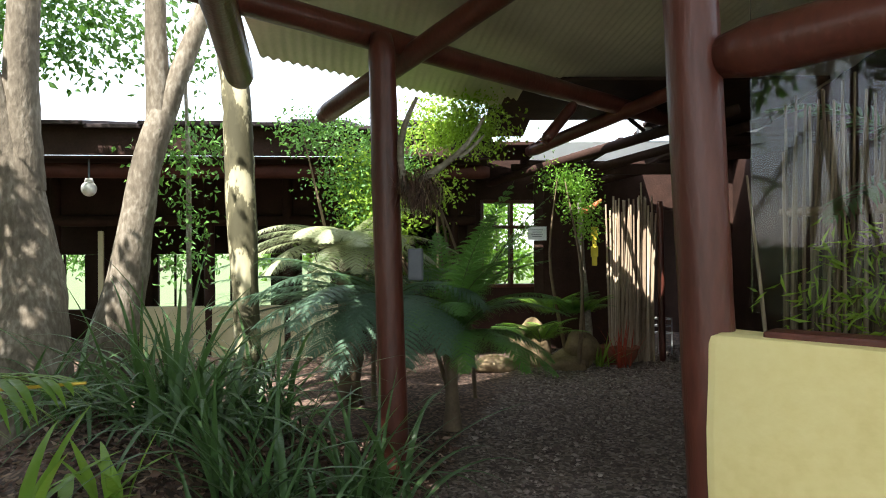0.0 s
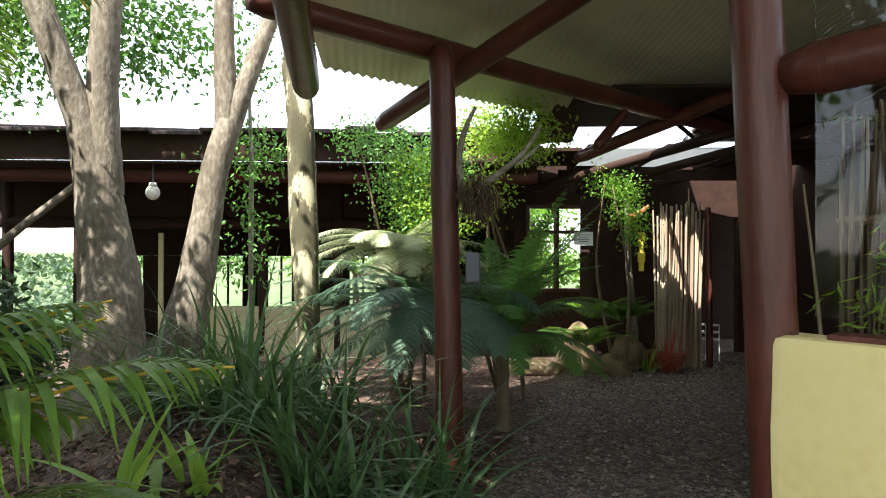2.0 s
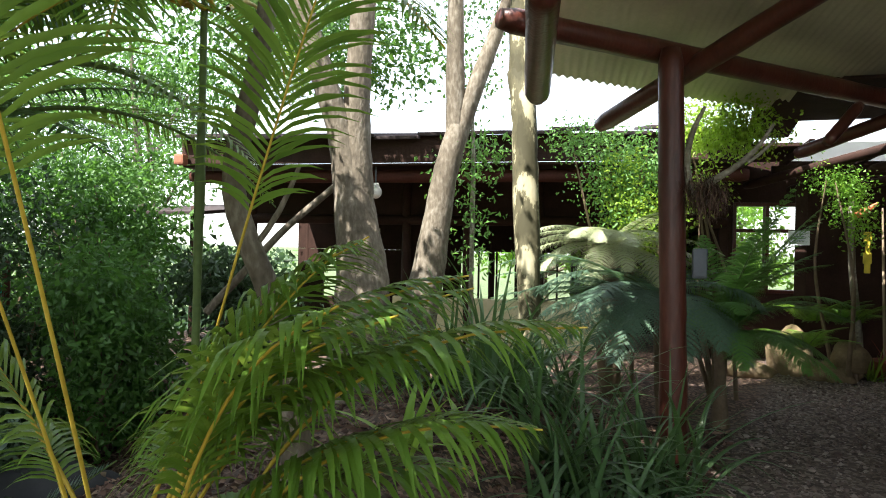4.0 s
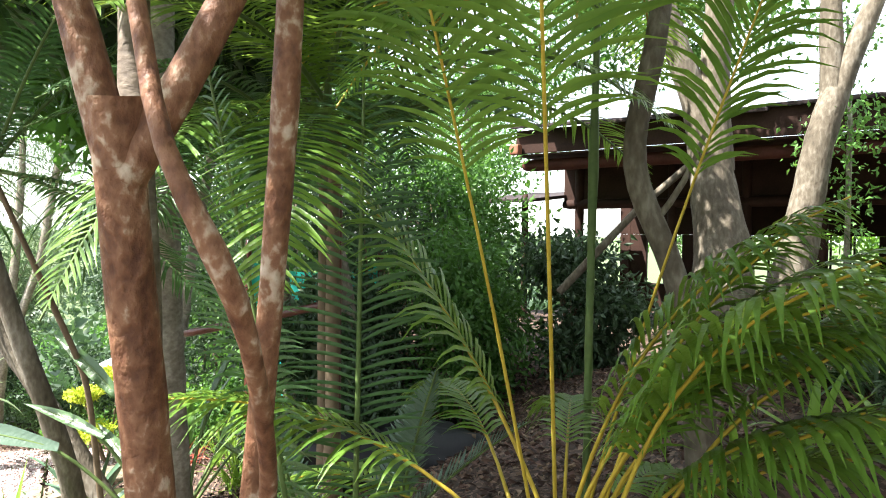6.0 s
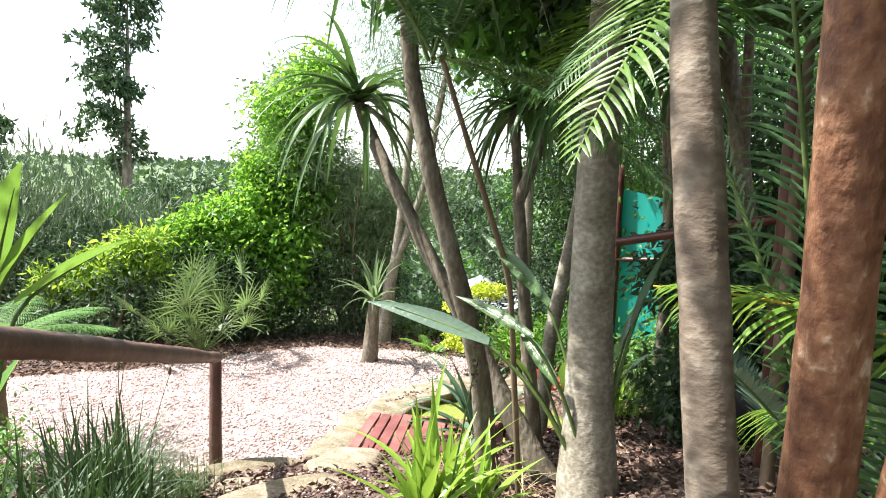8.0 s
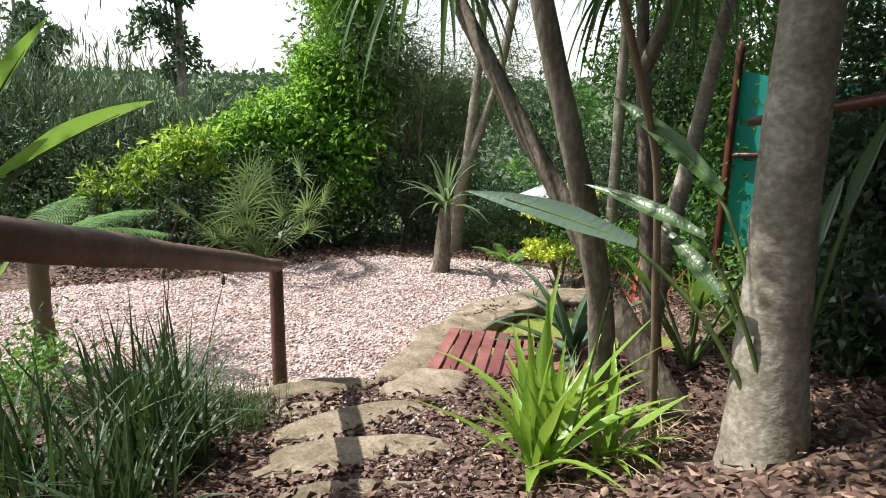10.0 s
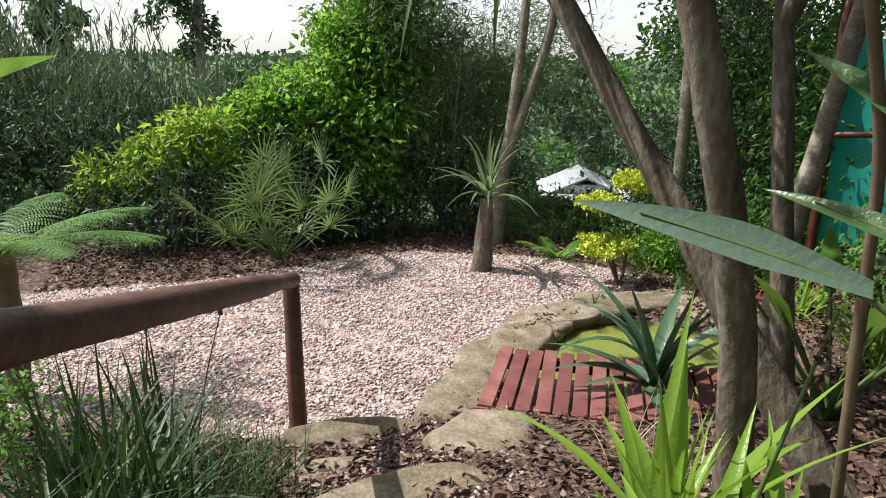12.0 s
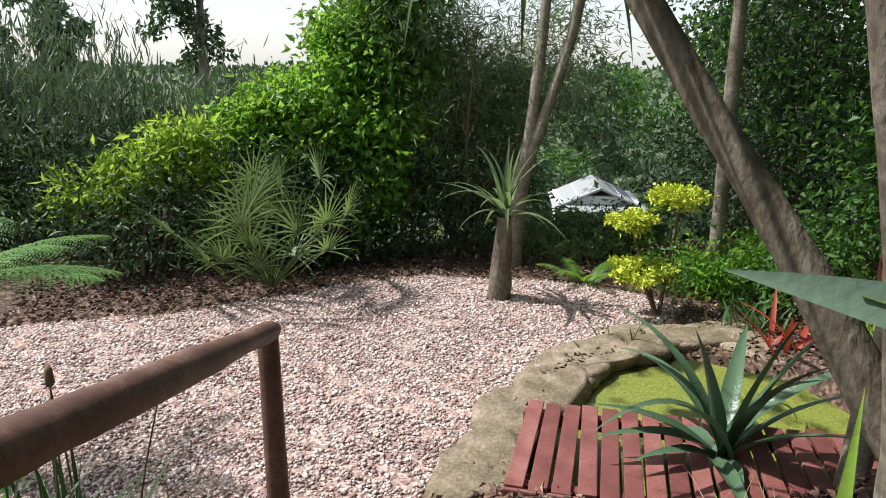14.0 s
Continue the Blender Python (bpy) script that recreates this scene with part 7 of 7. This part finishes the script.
# -- shade-net enclosure behind the trees --
def shade_house():
    t = thing("shade_net_enclosure", (-8.2, 4.5, gz(-8.2, 4.5)), "turquoise shade net hung on dark red posts", "enclosure")
    n = 30
    A, B = np.meshgrid(np.linspace(0, 1, n), np.linspace(0, 1, n), indexing="ij")
    X = -8.9 + 1.5 * A + 0.03 * np.sin(9 * A + 5 * B)
    Y = 4.2 + 0.9 * A + 0.06 * np.sin(14 * A) * (1 - 0.5 * B)
    Z = -0.9 + 1.9 * B - 0.12 * np.sin(np.pi * A) * B
    i = (np.arange(n - 1)[:, None] * n + np.arange(n - 1)[None]).ravel()
    part("net", (np.stack([X, Y, Z], -1).reshape(-1, 3), np.stack([i, i + n, i + n + 1, i + 1], -1)), M_NET, t, "turquoise woven net")
    for x, y in ((-8.9, 4.15), (-7.4, 5.15)):
        log("post", (x, y, -1.3), (x, y, 1.3), 0.045, M_REDWOOD, t)
    log("rail", (-8.9, 4.15, 0.1), (-7.4, 5.15, 0.25), 0.03, M_REDWOOD, t)


shade_house()
pole("garden_post", (-4.35, 1.95, gz(-4.35, 1.95) - 0.1), (-4.33, 1.93, 1.75), 0.05, "dark red-brown garden post among the palms", seed=61, kind="")
pole("garden_rail", (-4.33, 1.93, 0.95), (-5.6, 1.55, 0.65), 0.028, "thin red-brown rail fixed to the garden post", "rail", seed=62, kind="")


# made-up black mass with a pole, standing in for deep shade under the trees
def deep_shade_heap():
    z = gz(-5.05, 3.25)
    t = thing("shade_mass", (-5.05, 3.25, z), "low black mass added for the deep shade under the trees", "heap")
    bm = rock_mesh(0.85, 0.5, 0.30, 71, 4)
    for v in bm.verts:
        v.co += Vector((0, 0, 1)) * 0.05 * noise.noise(v.co * 5)
    bmesh.ops.transform(bm, matrix=Matrix.Translation((-5.05, 3.25, z + 0.18)) @ Matrix.Rotation(0.7, 4, "Z"), verts=bm.verts)
    part("shade_body", bm, M_DEEP_SHADE, t)
    log("added_pole", (-5.6, 2.9, z + 0.34), (-4.5, 3.6, z + 0.38), 0.03, M_TWIG, t)


deep_shade_heap()

# -- greenery that closes the garden --
# shrubs with L_DARK carry the deep shade under the trees in their leaves
for k, (x, y, s, mt) in enumerate([(-6.6, 5.8, 0.8, L_TREE), (-6.9, 4.2, 0.55, L_DARK), (-9.4, 8.0, 1.5, L_TREE), (-5.6, 4.6, 0.6, L_TREE), (-5.75, 2.85, 0.5, L_DARK), (-4.55, 5.3, 0.42, L_DARK)]):
    bush("shrub", (x, y), [(0, 0, 0.6 * s, 0.7 * s, 0.7 * s, 0.6 * s), (0.2, 0.2, 1.6 * s, 0.8 * s, 0.7 * s, 0.7 * s), (-0.3, 0.2, 2.6 * s, 0.8 * s, 0.8 * s, 0.6 * s)], 6000, 0.09, 0.045, 200 + k, mt, "leafy shrub under the garden trees", "bush", 8, "garden shrubs")


def wood_tree(loc, h, cw, n, seed, mt, L=0.12, label="tall leafy tree closing the garden", name="background_tree", W=None):
    z = gz(*loc)
    r = rnd(seed)
    limbs = [([(loc[0], loc[1], z - 0.2), (loc[0] + 0.15 * r.randn(), loc[1] + 0.15 * r.randn(), z + h * 0.5), (loc[0] + 0.3 * r.randn(), loc[1] + 0.3 * r.randn(), z + h * 0.95)], [0.05 + h * 0.014, h * 0.012, 0.02])]
    cl = []
    for k in range(9):
        a = r.rand() * 6.28
        hz = h * (0.35 + 0.6 * r.rand())
        q = cw * (0.3 + 0.5 * r.rand()) * (1.15 - hz / h * 0.6)
        c = (loc[0] + q * math.cos(a), loc[1] + q * math.sin(a), z + hz)
        limbs.append(([(loc[0], loc[1], z + hz * 0.7), ((loc[0] + c[0]) / 2, (loc[1] + c[1]) / 2, z + hz * 0.9), c], [0.05, 0.03, 0.012]))
        cl.append((*c, cw * (0.25 + 0.2 * r.rand()), cw * (0.25 + 0.2 * r.rand()), h * (0.06 + 0.06 * r.rand())))
    tree(name, label, (loc[0], loc[1], z), limbs, M_BARK_GREY, cl, n, L, W or L * 0.5, mt, seed)


for k, (x, y, h, cw, n, mt) in enumerate([(-10.5, 11, 8.0, 3.0, 9000, L_TREE), (-11.5, 7.0, 7.5, 3.0, 9000, L_TREE), (-15.0, 8.0, 6.5, 2.6, 9000, L_DARK), (-3.0, 15.5, 3.2, 2.4, 6000, L_BRIGHT), (1.0, 15, 3.4, 2.2, 5000, L_BRIGHT), (-6.5, 15, 3.4, 2.4, 5000, L_TREE), (-16.5, 1.6, 5.2, 1.8, 7000, L_GREY), 
                                          (7, -4, 7, 3, 6000, L_TREE), (3.0, -7, 7, 3, 6000, L_TREE), (-12, -9.5, 6.0, 2.5, 6000, L_DARK)]):
    wood_tree((x, y), h, cw, n, 300 + k, mt)
# unseen trees added on the sunny side of the path, whose crowns shade it
for k, (x, y, lean) in enumerate([(-0.9, -4.4, 0.3), (-3.6, -5.0, 0.2), (2.0, -3.6, -0.2)]):
    z = gz(x, y)
    tree("added_shade_tree", "unseen leafy tree added to shade the path", (x, y, z), [([(x, y, z - 0.2), (x + lean, y + 0.3, z + 2.5), (x + lean, y + 0.8, z + 5.0), (x, y + 1.2, z + 7.0)], [0.2, 0.16, 0.12, 0.04]), ([(x + lean, y + 0.5, z + 3.6), (x - 1.0, y + 1.2, z + 5.2)], [0.09, 0.03]), ([(x + lean, y + 0.5, z + 3.8), (x + 1.2, y + 1.4, z + 5.2)], [0.09, 0.03])],
         M_BARK_GREY, [(x, y + 1.6, z + 5.8, 1.8, 1.5, 0.9), (x - 1.3, y + 1.3, z + 5.4, 1.3, 1.2, 0.8), (x + 1.3, y + 1.6, z + 5.3, 1.3, 1.2, 0.8), (x, y + 2.8, z + 5.6, 1.3, 1.0, 0.6)], (7500, 2400, 7500)[k], 0.13, 0.065, seed=90 + k, group="shade trees")
# far off: tall thin tree, lower trees, valley woods
wood_tree((-44.0, -3.7), 23, 3.3, 4200, 400, L_DARK, 0.42, "tall thin tree standing over the valley", "valley_tree", 0.2)
wood_tree((-56.0, -14.5), 24, 4.5, 5000, 401, L_DARK, 0.5, "tall tree standing over the valley", "valley_tree", 0.25)
for k, (x, y, h, cw) in enumerate([(-38, -2.2, 10.5, 4), (-36, -0.4, 9.8, 3.4), (-33, -8, 8, 4), (-30, 3, 8.5, 4), (-34, 7, 10, 5), (-28, 11.5, 9, 4), (-24, -8, 5.5, 3), (-40, -14, 11, 6), (-32, 14, 10, 4), (-22, 13.5, 7, 3)]):
    wood_tree((x, y), h, cw, 3200, 420 + k, L_DARK if k % 2 else L_TREE, 0.28, "rounded tree on the valley slope", "valley_tree")


def far_woods():
    r = rnd(77)
    n = 26000
    d = 60 * np.exp(r.rand(n) * 3.3)
    a = np.radians(120 + 120 * r.rand(n))
    X, Y = d * np.cos(a), d * np.sin(a)
    s = d * 0.004 + 1.2
    C = np.stack([X, Y, land(X, Y) + s * (0.5 + 1.5 * r.rand(n))], 1)
    V, F = leaves(C, r.randn(n, 3) * [1, 1, 0.5] + [0, 0, 0.4], 1.0, 1.0, r)
    V = ((V.reshape(n, 4, 3) - C[:, None]) * (s * 1.6)[:, None, None] + C[:, None]).reshape(-1, 3)
    tagged(part("far_woods", (V, F), L_DARK), "wooded valley slopes in the distance", "woods", kind="stuff")


far_woods()


def white_house():
    x, y = -25.0, 9.2
    z = gz(x, y)
    base = -5.2
    t = thing("white_house", (x, y, base), "small white-walled house down the slope", "house")
    m = Matrix.Translation((x, y, base)) @ Matrix.Rotation(radians(-20), 4, "Z") @ Matrix.Scale(0.66, 4)
    box_part("wall", (4.0, 4.2, 5.0), m @ Matrix.Translation((-2.0, 1.0, -0.1)), M_WHITE, t, "", 0.02)
    for s in (-1, 1):
        box_part("roof", (4.6, 2.6, 0.10), m @ Matrix.Translation((-2.0, 1.0 + s * 1.12, 2.66)) @ Matrix.Rotation(-s * 0.42, 4, "X"), M_ROOFGREY, t, "", 0.02)
    box_part("gable", (3.9, 2.2, 0.5), m @ Matrix.Translation((-2.0, 1.0, 2.5)), M_WHITE, t)
    for k, yy in enumerate((-0.2, 1.2)):
        w = box_part("window", (0.05, 0.7, 1.0), m @ Matrix.Translation((0.01, yy, 1.3)), M_DARKPANE, t)
    box_part("veranda_post", (0.12, 0.12, 4.6), m @ Matrix.Translation((0.9, -0.9, -0.1)), M_WHITE, t)
    box_part("veranda_roof", (1.4, 4.2, 0.08), m @ Matrix.Translation((0.6, 1.0, 2.25)) @ Matrix.Rotation(0.12, 4, "Y"), M_ROOFGREY, t)


white_house()
